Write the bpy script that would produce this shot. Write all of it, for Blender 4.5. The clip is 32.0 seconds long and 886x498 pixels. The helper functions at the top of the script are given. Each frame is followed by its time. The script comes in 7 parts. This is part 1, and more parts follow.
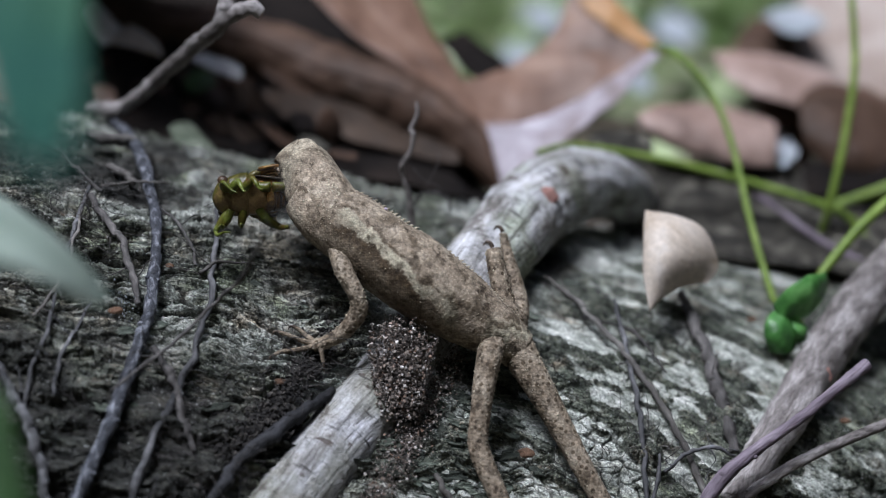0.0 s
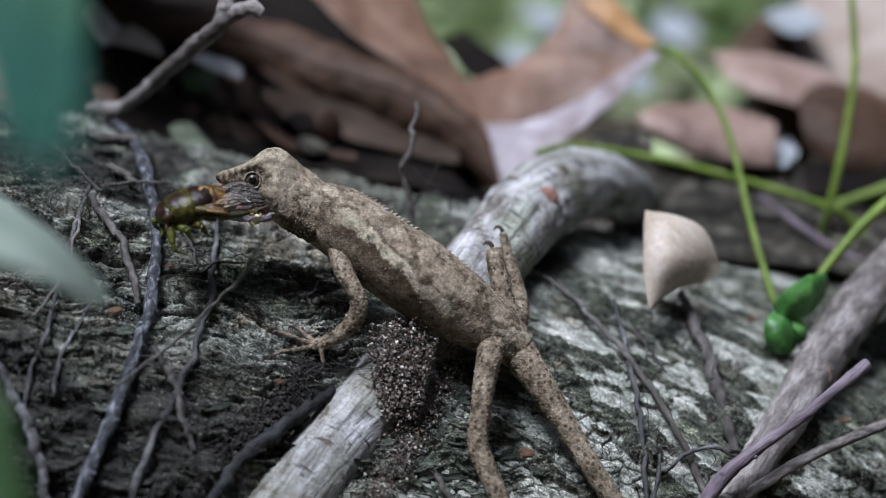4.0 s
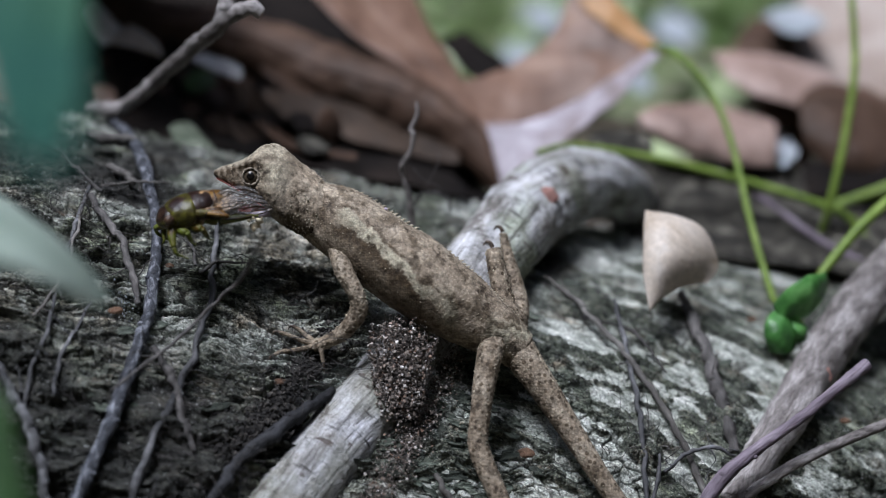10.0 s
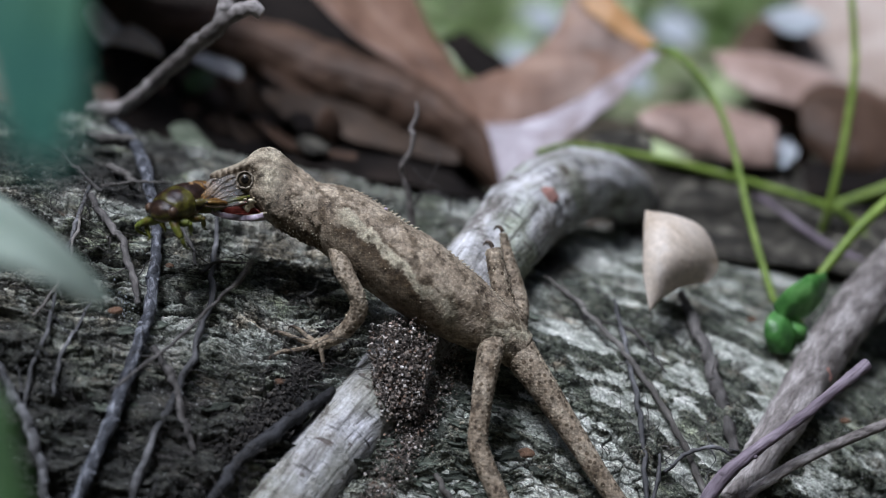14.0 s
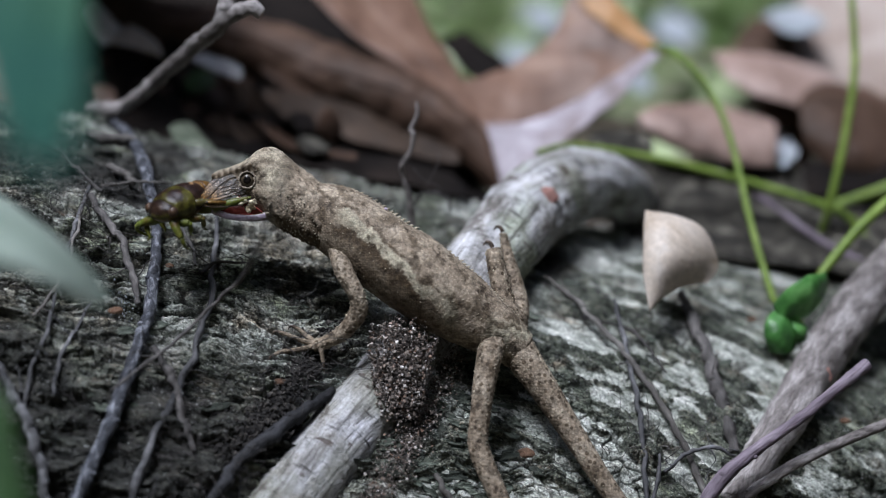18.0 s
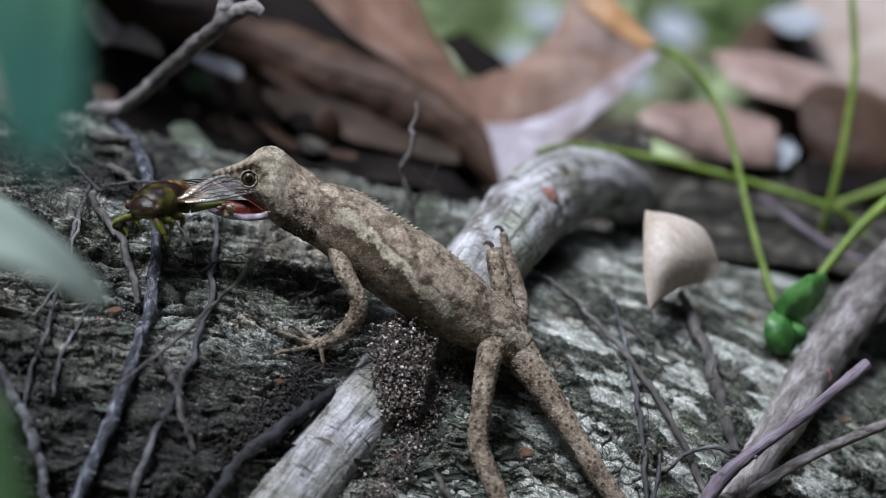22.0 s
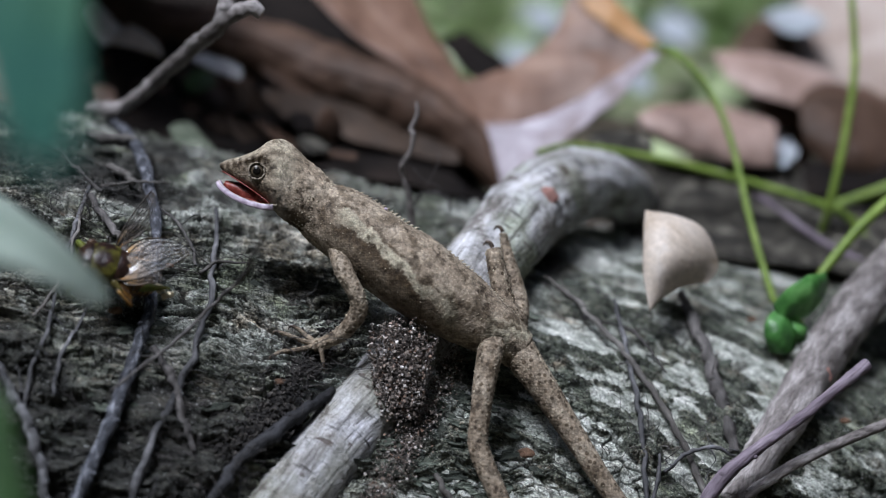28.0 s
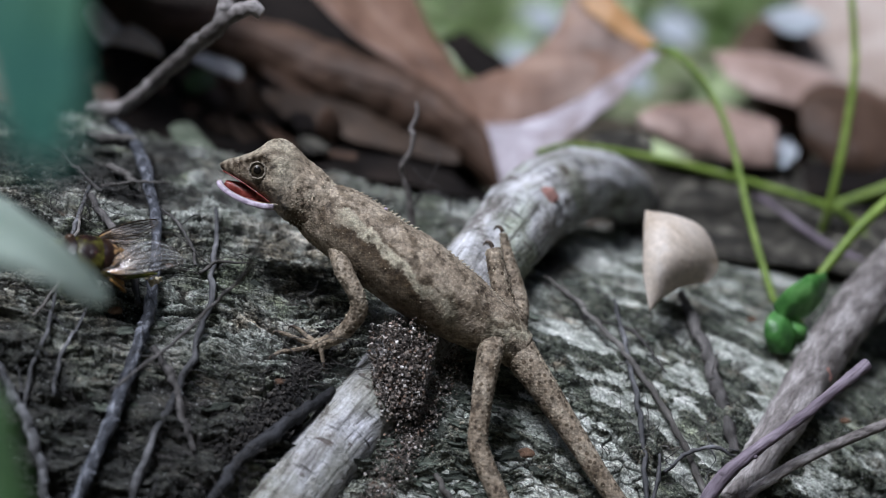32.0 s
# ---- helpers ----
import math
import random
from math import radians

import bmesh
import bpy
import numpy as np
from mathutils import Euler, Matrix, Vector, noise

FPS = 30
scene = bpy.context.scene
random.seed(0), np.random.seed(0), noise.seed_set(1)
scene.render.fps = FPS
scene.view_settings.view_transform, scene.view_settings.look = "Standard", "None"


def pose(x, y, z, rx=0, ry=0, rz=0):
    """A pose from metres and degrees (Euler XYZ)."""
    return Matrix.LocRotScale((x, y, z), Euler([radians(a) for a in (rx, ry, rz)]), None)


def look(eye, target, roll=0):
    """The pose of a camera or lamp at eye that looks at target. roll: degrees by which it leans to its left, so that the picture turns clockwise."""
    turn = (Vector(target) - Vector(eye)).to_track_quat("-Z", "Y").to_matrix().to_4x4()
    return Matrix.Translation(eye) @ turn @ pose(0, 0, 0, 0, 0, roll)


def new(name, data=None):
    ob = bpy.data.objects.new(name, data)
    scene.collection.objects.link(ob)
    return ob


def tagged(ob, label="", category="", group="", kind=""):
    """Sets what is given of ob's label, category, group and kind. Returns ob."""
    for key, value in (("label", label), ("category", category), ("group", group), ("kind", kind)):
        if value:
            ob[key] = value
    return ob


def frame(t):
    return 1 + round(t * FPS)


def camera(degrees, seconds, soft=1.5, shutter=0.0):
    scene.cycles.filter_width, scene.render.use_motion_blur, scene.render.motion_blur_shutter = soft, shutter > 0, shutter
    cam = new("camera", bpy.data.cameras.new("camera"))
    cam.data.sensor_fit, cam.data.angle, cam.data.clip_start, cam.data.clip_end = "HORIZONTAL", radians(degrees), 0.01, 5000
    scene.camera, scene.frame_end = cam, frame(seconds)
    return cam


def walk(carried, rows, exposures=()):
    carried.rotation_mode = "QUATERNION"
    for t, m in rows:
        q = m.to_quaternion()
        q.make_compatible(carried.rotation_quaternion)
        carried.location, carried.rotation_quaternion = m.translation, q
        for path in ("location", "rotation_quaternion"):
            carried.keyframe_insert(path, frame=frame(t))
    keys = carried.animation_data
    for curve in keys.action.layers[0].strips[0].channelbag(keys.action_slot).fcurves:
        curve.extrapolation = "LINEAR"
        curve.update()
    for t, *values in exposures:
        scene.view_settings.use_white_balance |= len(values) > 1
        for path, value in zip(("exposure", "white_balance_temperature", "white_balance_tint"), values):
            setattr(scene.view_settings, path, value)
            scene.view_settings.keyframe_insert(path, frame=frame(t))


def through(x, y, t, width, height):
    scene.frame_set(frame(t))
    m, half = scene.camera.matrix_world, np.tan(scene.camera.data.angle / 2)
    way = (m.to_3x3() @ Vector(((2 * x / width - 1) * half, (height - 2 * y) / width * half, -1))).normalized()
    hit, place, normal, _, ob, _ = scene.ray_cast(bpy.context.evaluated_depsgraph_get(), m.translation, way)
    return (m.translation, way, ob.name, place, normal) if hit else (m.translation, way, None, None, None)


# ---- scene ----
# A small brown lizard on a fallen log in forest shade, with the cicada that it has caught.
# Lengths in the plan are millimetres in the slope's frame: x along the log, y into the slope, z up it.
MM = 0.001
TILT = pose(0, 0, 0, -20, 0, 0)
cam = camera(20, 32.0, soft=0.5, shutter=0.5)
cam.data.dof.use_dof = True
cam.data.dof.focus_distance = 0.4555
cam.data.dof.aperture_fstop = 6.8
EYE = TILT @ pose(0, -0.4537, 0, 90, 0, 0)
walk(cam, [(0, EYE), (32, EYE)], exposures=[(0, 0.36, 5650, 10), (32, 0.36, 5650, 10)])

# ---------------------------------------------------------------- light
world = bpy.data.worlds.new("forest_sky")
scene.world = world
world.use_nodes = True
wn = world.node_tree
sky = wn.nodes.new("ShaderNodeTexSky")
sky.sky_type = "NISHITA"
sky.sun_disc = False
sky.sun_elevation = radians(73)
sky.sun_rotation = radians(-122)
sky.air_density = 1.0
sky.dust_density = 4.0
sky.ozone_density = 1.0
wn.links.new(sky.outputs[0], wn.nodes["Background"].inputs[0])
wn.nodes["Background"].inputs[1].default_value = 0.10
sun = new("sun", bpy.data.lights.new("sun", "SUN"))
sun.data.energy = 3.6
sun.data.angle = radians(20)
sun.data.color = (1.0, 0.98, 0.975)
sun.matrix_world = look((-0.42, -0.26, 1.6), (0, 0, 0))


# ---------------------------------------------------------------- materials
def nd(nt, kind, **inputs):
    n = nt.nodes.new("ShaderNode" + kind)
    for k, v in inputs.items():
        n.inputs[k.replace("_", " ")].default_value = v
    return n


def ramp(nt, fac, stops):
    r = nt.nodes.new("ShaderNodeValToRGB")
    e = r.color_ramp.elements
    while len(e) < len(stops):
        e.new(0.5)
    for el, (p, c) in zip(e, stops):
        el.position = p
        el.color = (*c, 1)
    nt.links.new(fac, r.inputs[0])
    return r.outputs[0]


def mixed(nt, fac, a, b, how="MIX"):
    m = nt.nodes.new("ShaderNodeMix")
    m.data_type = "RGBA"
    m.blend_type = how
    for sock, v in ((m.inputs[0], fac), (m.inputs[6], a), (m.inputs[7], b)):
        if isinstance(v, (int, float)):
            sock.default_value = v
        elif isinstance(v, tuple):
            sock.default_value = (*v, 1)
        else:
            nt.links.new(v, sock)
    return m.outputs[2]


def noise_of(nt, vec, scale, detail=4.0, rough=0.55, distort=0.0):
    n = nd(nt, "TexNoise", Scale=scale, Detail=detail, Roughness=rough, Distortion=distort)
    nt.links.new(vec, n.inputs["Vector"])
    return n.outputs["Fac"]


def stretched(nt, vec, scale):
    m = nd(nt, "Mapping")
    m.inputs["Scale"].default_value = scale
    nt.links.new(vec, m.inputs["Vector"])
    return m.outputs[0]


def bumped(nt, bsdf, heights):
    """heights: (socket, strength, distance) laid over one another."""
    last = None
    for h, strength, dist in heights:
        b = nd(nt, "Bump", Strength=strength, Distance=dist)
        nt.links.new(h, b.inputs["Height"])
        if last:
            nt.links.new(last, b.inputs["Normal"])
        last = b.outputs[0]
    nt.links.new(last, bsdf.inputs["Normal"])


def blank(name, rough=0.8, **inputs):
    m = bpy.data.materials.new(name)
    m.use_nodes = True
    nt = m.node_tree
    b = nt.nodes["Principled BSDF"]
    b.inputs["Roughness"].default_value = rough
    for k, v in inputs.items():
        b.inputs[k.replace("_", " ")].default_value = v
    vec = nd(nt, "TexCoord").outputs["Object"]
    return m, nt, b, vec


def surface(name, c1, c2, c3, big=120.0, fine=1500.0, rough=0.8, stretch=(1, 1, 1), bump=0.0002, vary=0.25, spec=0.3, flow=False, **more):
    """Three tones over two scales of grain, with fine relief and a change from piece to piece.
    flow: the grain runs along the swept length."""
    m, nt, b, vec = blank(name, rough, **more)
    if flow:
        a = nd(nt, "Attribute")
        a.attribute_name = "flow"
        vec = a.outputs["Vector"]
    b.inputs["Specular IOR Level"].default_value = spec
    v = stretched(nt, vec, stretch)
    n1, n2 = noise_of(nt, v, big, 6, 0.6, 0.4), noise_of(nt, v, fine, 4, 0.6)
    col = ramp(nt, n1, ((0.32, c1), (0.52, c2), (0.7, c3)))
    col = mixed(nt, 0.55, col, ramp(nt, n2, ((0.3, (0.45, 0.45, 0.45)), (0.7, (1.3, 1.3, 1.3)))), "MULTIPLY")
    info = nd(nt, "ObjectInfo").outputs["Random"]
    col = mixed(nt, 1.0, col, ramp(nt, info, ((0.0, (1 - vary,) * 3), (1.0, (1 + vary,) * 3))), "MULTIPLY")
    nt.links.new(col, b.inputs["Base Color"])
    bumped(nt, b, ((n1, 0.6, bump * 4), (n2, 0.8, bump)))
    return m


def bark_material():
    """Grey-green bark in flaking layers: pale lichen crust, dark inner bark, brown fibre."""
    m, nt, b, vec = blank("flaking_bark", 0.82)
    b.inputs["Specular IOR Level"].default_value = 0.35
    along = nd(nt, "Attribute")
    along.attribute_name = "flow"
    v = stretched(nt, along.outputs["Vector"], (0.2, 1, 1))
    layer = nd(nt, "Attribute")
    layer.attribute_name = "layer"
    lichen = nd(nt, "Attribute")
    lichen.attribute_name = "lichen"
    n1 = noise_of(nt, v, 160, 6, 0.65, 0.6)
    n2 = noise_of(nt, v, 700, 5, 0.7, 0.3)
    n3 = noise_of(nt, vec, 2600, 3, 0.6)
    inner = ramp(nt, n1, ((0.3, (0.010, 0.009, 0.008)), (0.5, (0.040, 0.038, 0.03)), (0.68, (0.12, 0.092, 0.065))))
    outer = ramp(nt, n1, ((0.3, (0.12, 0.13, 0.105)), (0.5, (0.29, 0.30, 0.262)), (0.7, (0.52, 0.515, 0.47))))
    tint = noise_of(nt, vec, 75, 4, 0.6)
    outer = mixed(nt, 0.8, outer, ramp(nt, tint, ((0.34, (1.12, 0.95, 0.78)), (0.48, (1, 1, 1)), (0.62, (0.93, 1.02, 0.78)))), "MULTIPLY")
    col = mixed(nt, layer.outputs["Fac"], inner, outer)
    crust = ramp(nt, n2, ((0.3, (0.30, 0.325, 0.27)), (0.5, (0.50, 0.52, 0.465)), (0.7, (0.72, 0.72, 0.70))))
    col = mixed(nt, lichen.outputs["Fac"], col, crust)
    plate = nd(nt, "Attribute")
    plate.attribute_name = "plate"
    n4 = noise_of(nt, vec, 230, 5, 0.65, 0.3)
    scab = ramp(nt, n4, ((0.32, (0.04, 0.048, 0.037)), (0.45, (0.105, 0.118, 0.09)), (0.58, (0.19, 0.20, 0.16)), (0.70, (0.22, 0.175, 0.125))))
    col = mixed(nt, plate.outputs["Fac"], col, scab)
    # Dark tone for damp bark and for cleft shade put into the colour.
    damp_shade = nd(nt, "Attribute")
    damp_shade.attribute_name = "damp_shade"
    col = mixed(nt, damp_shade.outputs["Fac"], col, ramp(nt, n1, ((0.3, (0.012, 0.011, 0.011)), (0.5, (0.035, 0.033, 0.03)), (0.7, (0.09, 0.085, 0.075)))))
    hold = ramp(nt, lichen.outputs["Fac"], ((0.0, (0.66,) * 3), (1.0, (0.28,) * 3)))
    col = mixed(nt, hold, col, ramp(nt, n2, ((0.36, (0.06, 0.056, 0.05)), (0.5, (0.95, 0.95, 0.95)), (0.64, (2.0, 1.95, 1.86)))), "MULTIPLY")
    col = mixed(nt, 0.85, col, ramp(nt, n3, ((0.37, (0.40, 0.40, 0.39)), (0.63, (1.55, 1.55, 1.55)))), "MULTIPLY")
    nt.links.new(col, b.inputs["Base Color"])
    thread = noise_of(nt, stretched(nt, along.outputs["Vector"], (0.22, 1, 1)), 420, 5, 0.62, 0.9)
    slits = ramp(nt, thread, ((0.465, (1, 1, 1)), (0.487, (0.04, 0.036, 0.03)), (0.508, (0.04, 0.036, 0.03)), (0.53, (1, 1, 1))))
    col = mixed(nt, ramp(nt, lichen.outputs["Fac"], ((0.0, (0.75,) * 3), (0.8, (0.12,) * 3))), col, slits, "MULTIPLY")
    nt.links.new(ramp(nt, n3, ((0.35, (0.35,) * 3), (0.6, (0.9,) * 3))), b.inputs["Roughness"])
    # Whitish sparkle of wet bark, painted into the base colour.
    glints = noise_of(nt, vec, 1700, 2, 0.5)
    nt.links.new(mixed(nt, ramp(nt, glints, ((0.66, (0, 0, 0)), (0.70, (0.7,) * 3))), col, (0.55, 0.56, 0.54)), b.inputs["Base Color"])
    bumped(nt, b, ((n2, 1.0, 0.0011), (slits, 0.8, 0.0005), (n3, 1.0, 0.0006)))
    return m


def skin_material(name="lizard_skin", size=2100.0, gap=0.5, shade_dots=0.0):
    """Scaly brown skin: small scales in relief, a pale flank band and dark patches."""
    m, nt, b, vec = blank(name, 0.75)
    b.inputs["Specular IOR Level"].default_value = 0.25
    pale = nd(nt, "Attribute")
    pale.attribute_name = "pale"
    dark = nd(nt, "Attribute")
    dark.attribute_name = "dark"
    scales = nd(nt, "TexVoronoi", Scale=size, Randomness=0.75)
    nt.links.new(vec, scales.inputs["Vector"])
    n1 = noise_of(nt, vec, 190, 5, 0.6, 0.3)
    n2 = noise_of(nt, vec, 900, 4, 0.65)
    col = ramp(nt, n1, ((0.3, (0.168, 0.131, 0.094)), (0.5, (0.282, 0.230, 0.170)), (0.68, (0.395, 0.338, 0.262))))
    col = mixed(nt, pale.outputs["Fac"], col, (0.40, 0.37, 0.275))
    col = mixed(nt, dark.outputs["Fac"], col, (0.062, 0.043, 0.024))
    col = mixed(nt, 0.75, col, ramp(nt, n2, ((0.33, (0.42, 0.40, 0.38)), (0.5, (0.98, 0.98, 0.98)), (0.67, (1.5, 1.49, 1.46)))), "MULTIPLY")
    blot = noise_of(nt, vec, 420, 5, 0.65, 0.5)
    col = mixed(nt, 0.8, col, ramp(nt, blot, ((0.36, (0.22, 0.19, 0.16)), (0.43, (1, 1, 1)))), "MULTIPLY")
    col = mixed(nt, 0.45, col, ramp(nt, scales.outputs["Color"], ((0.2, (0.55,) * 3), (0.8, (1.3,) * 3))), "MULTIPLY")
    col = mixed(nt, gap, col, ramp(nt, scales.outputs["Distance"], ((0.40, (1.12,) * 3), (0.66, (0.30, 0.27, 0.24)))), "MULTIPLY")
    # Dark dots paint the shadow under each keeled scale into the colour.
    if shade_dots:
        scale_shade = nd(nt, "TexVoronoi", Scale=shade_dots, Randomness=0.55)
        nt.links.new(vec, scale_shade.inputs["Vector"])
        col = mixed(nt, 0.85, col, ramp(nt, scale_shade.outputs["Distance"], ((0.24, (0.26, 0.22, 0.17)), (0.36, (1, 1, 1)))), "MULTIPLY")
    nt.links.new(col, b.inputs["Base Color"])
    dome = ramp(nt, scales.outputs["Distance"], ((0.0, (1, 1, 1)), (0.75, (0, 0, 0))))
    bumped(nt, b, ((n2, 0.5, 0.0003), (dome, 0.45, 0.5 / size)))
    return m


def ground_material():
    m, nt, b, vec = blank("forest_floor", 0.9)
    n1, n2, n3 = noise_of(nt, vec, 9, 6, 0.6), noise_of(nt, vec, 60, 6, 0.65), noise_of(nt, vec, 500, 4)
    col = ramp(nt, n2, ((0.32, (0.015, 0.011, 0.008)), (0.5, (0.05, 0.036, 0.025)), (0.7, (0.13, 0.10, 0.07))))
    col = mixed(nt, ramp(nt, n1, ((0.45, (0, 0, 0)), (0.58, (1, 1, 1)))), col, (0.05, 0.06, 0.025))
    col = mixed(nt, 0.5, col, ramp(nt, n3, ((0.3, (0.5,) * 3), (0.7, (1.3,) * 3))), "MULTIPLY")
    nt.links.new(col, b.inputs["Base Color"])
    bumped(nt, b, ((n2, 0.8, 0.006), (n3, 0.7, 0.001)))
    return m


def leaf_material(name, c1, c2, c3, rough=0.55, through=0.15, big=45.0, spec=0.4):
    """A leaf blade: blotched colour, fine grain, some light through it."""
    m, nt, b, vec = blank(name, rough)
    n1, n2 = noise_of(nt, vec, big, 5, 0.6, 0.5), noise_of(nt, vec, 800, 4, 0.6)
    col = ramp(nt, n1, ((0.3, c1), (0.5, c2), (0.7, c3)))
    col = mixed(nt, 0.4, col, ramp(nt, n2, ((0.3, (0.6,) * 3), (0.7, (1.25,) * 3))), "MULTIPLY")
    nt.links.new(col, b.inputs["Base Color"])
    b.inputs["Specular IOR Level"].default_value = spec
    bumped(nt, b, ((n1, 0.4, 0.0015), (n2, 0.5, 0.0002)))
    tr = nd(nt, "BsdfTranslucent")
    nt.links.new(col, tr.inputs["Color"])
    mx = nt.nodes.new("ShaderNodeMixShader")
    mx.inputs[0].default_value = through
    nt.links.new(b.outputs[0], mx.inputs[1])
    nt.links.new(tr.outputs[0], mx.inputs[2])
    nt.links.new(mx.outputs[0], nt.nodes["Material Output"].inputs["Surface"])
    return m


def shell_material():
    """Insect shell: olive, plum-brown and buff in patches, with a low shine."""
    m, nt, b, vec = blank("cicada_shell", 0.34)
    b.inputs["Specular IOR Level"].default_value = 0.3
    n1, n2 = noise_of(nt, vec, 600, 5, 0.6), noise_of(nt, vec, 3000, 3, 0.6)
    plum, buff = nd(nt, "Attribute"), nd(nt, "Attribute")
    plum.attribute_name, buff.attribute_name = "plum", "buff"
    col = mixed(nt, plum.outputs["Fac"], ramp(nt, n1, ((0.32, (0.014, 0.008, 0.003)), (0.47, (0.048, 0.042, 0.008)), (0.64, (0.10, 0.095, 0.015)))), ramp(nt, n1, ((0.3, (0.006, 0.003, 0.003)), (0.6, (0.022, 0.010, 0.008)), (0.75, (0.06, 0.03, 0.018)))))
    col = mixed(nt, buff.outputs["Fac"], col, (0.40, 0.25, 0.12))
    col = mixed(nt, 0.5, col, ramp(nt, n2, ((0.3, (0.5,) * 3), (0.7, (1.3,) * 3))), "MULTIPLY")
    nt.links.new(col, b.inputs["Base Color"])
    bumped(nt, b, ((n1, 0.5, 0.0004), (n2, 0.6, 0.00012)))
    return m


BARK = bark_material()
SKIN = skin_material(size=2500.0, gap=0.25)
SKIN_KEELED = skin_material("keeled_lizard_skin", 1900.0, 0.3, 780.0)
GROUND = ground_material()
# Dark green of the added wall that is never in view.
WALL_DARK = surface("unseen_wall_green", (0.015, 0.02, 0.012), (0.04, 0.05, 0.03), (0.08, 0.09, 0.05), 1.5, 12, 0.9, (1, 1, 1), 0.02, 0.0)
FLAKE = surface("bark_flake", (0.035, 0.043, 0.033), (0.095, 0.108, 0.085), (0.21, 0.22, 0.18), 500, 2200, 0.8, (0.4, 1, 1), 0.0004, 0.6)
def root_material():
    """Pale root bark: long streaks, dark dashes across, a green-grey bloom."""
    m, nt, b, vec = blank("pale_root_bark", 0.75)
    a = nd(nt, "Attribute")
    a.attribute_name = "flow"
    flow = a.outputs["Vector"]
    long, across = stretched(nt, flow, (0.22, 1, 1)), stretched(nt, flow, (1.6, 0.35, 0.35))
    n1, n2, n3 = noise_of(nt, long, 420, 6, 0.65, 0.4), noise_of(nt, across, 420, 4, 0.6, 0.3), noise_of(nt, flow, 1900, 4, 0.65)
    n4 = noise_of(nt, flow, 75, 4, 0.6, 0.4)
    col = ramp(nt, n1, ((0.3, (0.155, 0.15, 0.14)), (0.5, (0.40, 0.395, 0.39)), (0.68, (0.66, 0.66, 0.68))))
    col = mixed(nt, ramp(nt, n4, ((0.50, (0, 0, 0)), (0.66, (0.6,) * 3))), col, (0.20, 0.20, 0.15))
    col = mixed(nt, ramp(nt, n2, ((0.34, (0.85,) * 3), (0.42, (0, 0, 0)))), col, (0.055, 0.05, 0.045))
    col = mixed(nt, 0.6, col, ramp(nt, n3, ((0.3, (0.45,) * 3), (0.7, (1.35,) * 3))), "MULTIPLY")
    seam = noise_of(nt, stretched(nt, flow, (0.10, 1, 1)), 900, 4, 0.65, 0.3)
    col = mixed(nt, 0.8, col, ramp(nt, seam, ((0.36, (0.35, 0.33, 0.31)), (0.46, (0.95, 0.95, 0.95)), (0.62, (1.2, 1.2, 1.22)))), "MULTIPLY")
    dash = noise_of(nt, stretched(nt, flow, (0.8, 0.5, 0.5)), 330, 3, 0.6, 0.5)
    col = mixed(nt, ramp(nt, dash, ((0.64, (0, 0, 0)), (0.68, (0.85,) * 3))), col, (0.07, 0.05, 0.038))
    worn = noise_of(nt, vec, 140, 6, 0.68, 0.4)
    col = mixed(nt, 0.9, col, ramp(nt, worn, ((0.36, (0.30, 0.26, 0.23)), (0.43, (0.85, 0.83, 0.8)), (0.55, (1.05, 1.05, 1.08)))), "MULTIPLY")
    moss = noise_of(nt, vec, 60, 4, 0.6)
    col = mixed(nt, 0.8, col, ramp(nt, moss, ((0.52, (1, 1, 1)), (0.64, (0.72, 0.80, 0.58)))), "MULTIPLY")
    nt.links.new(col, b.inputs["Base Color"])
    bumped(nt, b, ((n1, 0.8, 0.0012), (seam, 0.8, 0.0006), (n2, 0.7, 0.0007), (n3, 0.8, 0.0003)))
    return m


ROOT = root_material()
BRANCH = surface("mauve_grey_branch", (0.065, 0.055, 0.05), (0.19, 0.17, 0.162), (0.41, 0.38, 0.37), 420, 2200, 0.75, (0.4, 1, 1), 0.0004, 0.1, flow=True)
TWIG_GREY = surface("grey_twig_bark", (0.03, 0.03, 0.032), (0.075, 0.074, 0.077), (0.19, 0.188, 0.195), 500, 2500, 0.7, (0.3, 1, 1), 0.0002, 0.2, flow=True)
ROOTLET = surface("mottled_blue_grey_rootlet", (0.016, 0.017, 0.021), (0.055, 0.058, 0.07), (0.30, 0.31, 0.345), 900, 2600, 0.6, (0.55, 1, 1), 0.0004, 0.05, flow=True)
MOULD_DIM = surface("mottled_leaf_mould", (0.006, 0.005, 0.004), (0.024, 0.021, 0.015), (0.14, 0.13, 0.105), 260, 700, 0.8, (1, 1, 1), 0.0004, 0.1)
WHITISH = leaf_material("whitish_dry_leaf", (0.48, 0.48, 0.48), (0.62, 0.62, 0.62), (0.76, 0.76, 0.75), 0.6, 0.2)
SLAB = surface("green_grey_bark_slab", (0.04, 0.05, 0.035), (0.11, 0.13, 0.09), (0.23, 0.25, 0.19), 300, 1800, 0.85, (0.5, 1, 1), 0.0004, 0.1)
TWIG_DARK = surface("dark_rootlet", (0.025, 0.023, 0.022), (0.06, 0.055, 0.052), (0.12, 0.11, 0.105), 500, 2500, 0.75, (0.3, 1, 1), 0.0002, 0.4, flow=True)
TWIG_BROWN = surface("brown_grey_root", (0.045, 0.04, 0.036), (0.10, 0.092, 0.084), (0.19, 0.178, 0.165), 500, 2500, 0.75, (0.3, 1, 1), 0.0002, 0.3, flow=True)
TWIG_PURPLE = surface("purple_brown_twig", (0.06, 0.045, 0.055), (0.125, 0.098, 0.122), (0.23, 0.19, 0.225), 400, 1800, 0.6, (0.2, 1, 1), 0.0003, 0.1, flow=True)
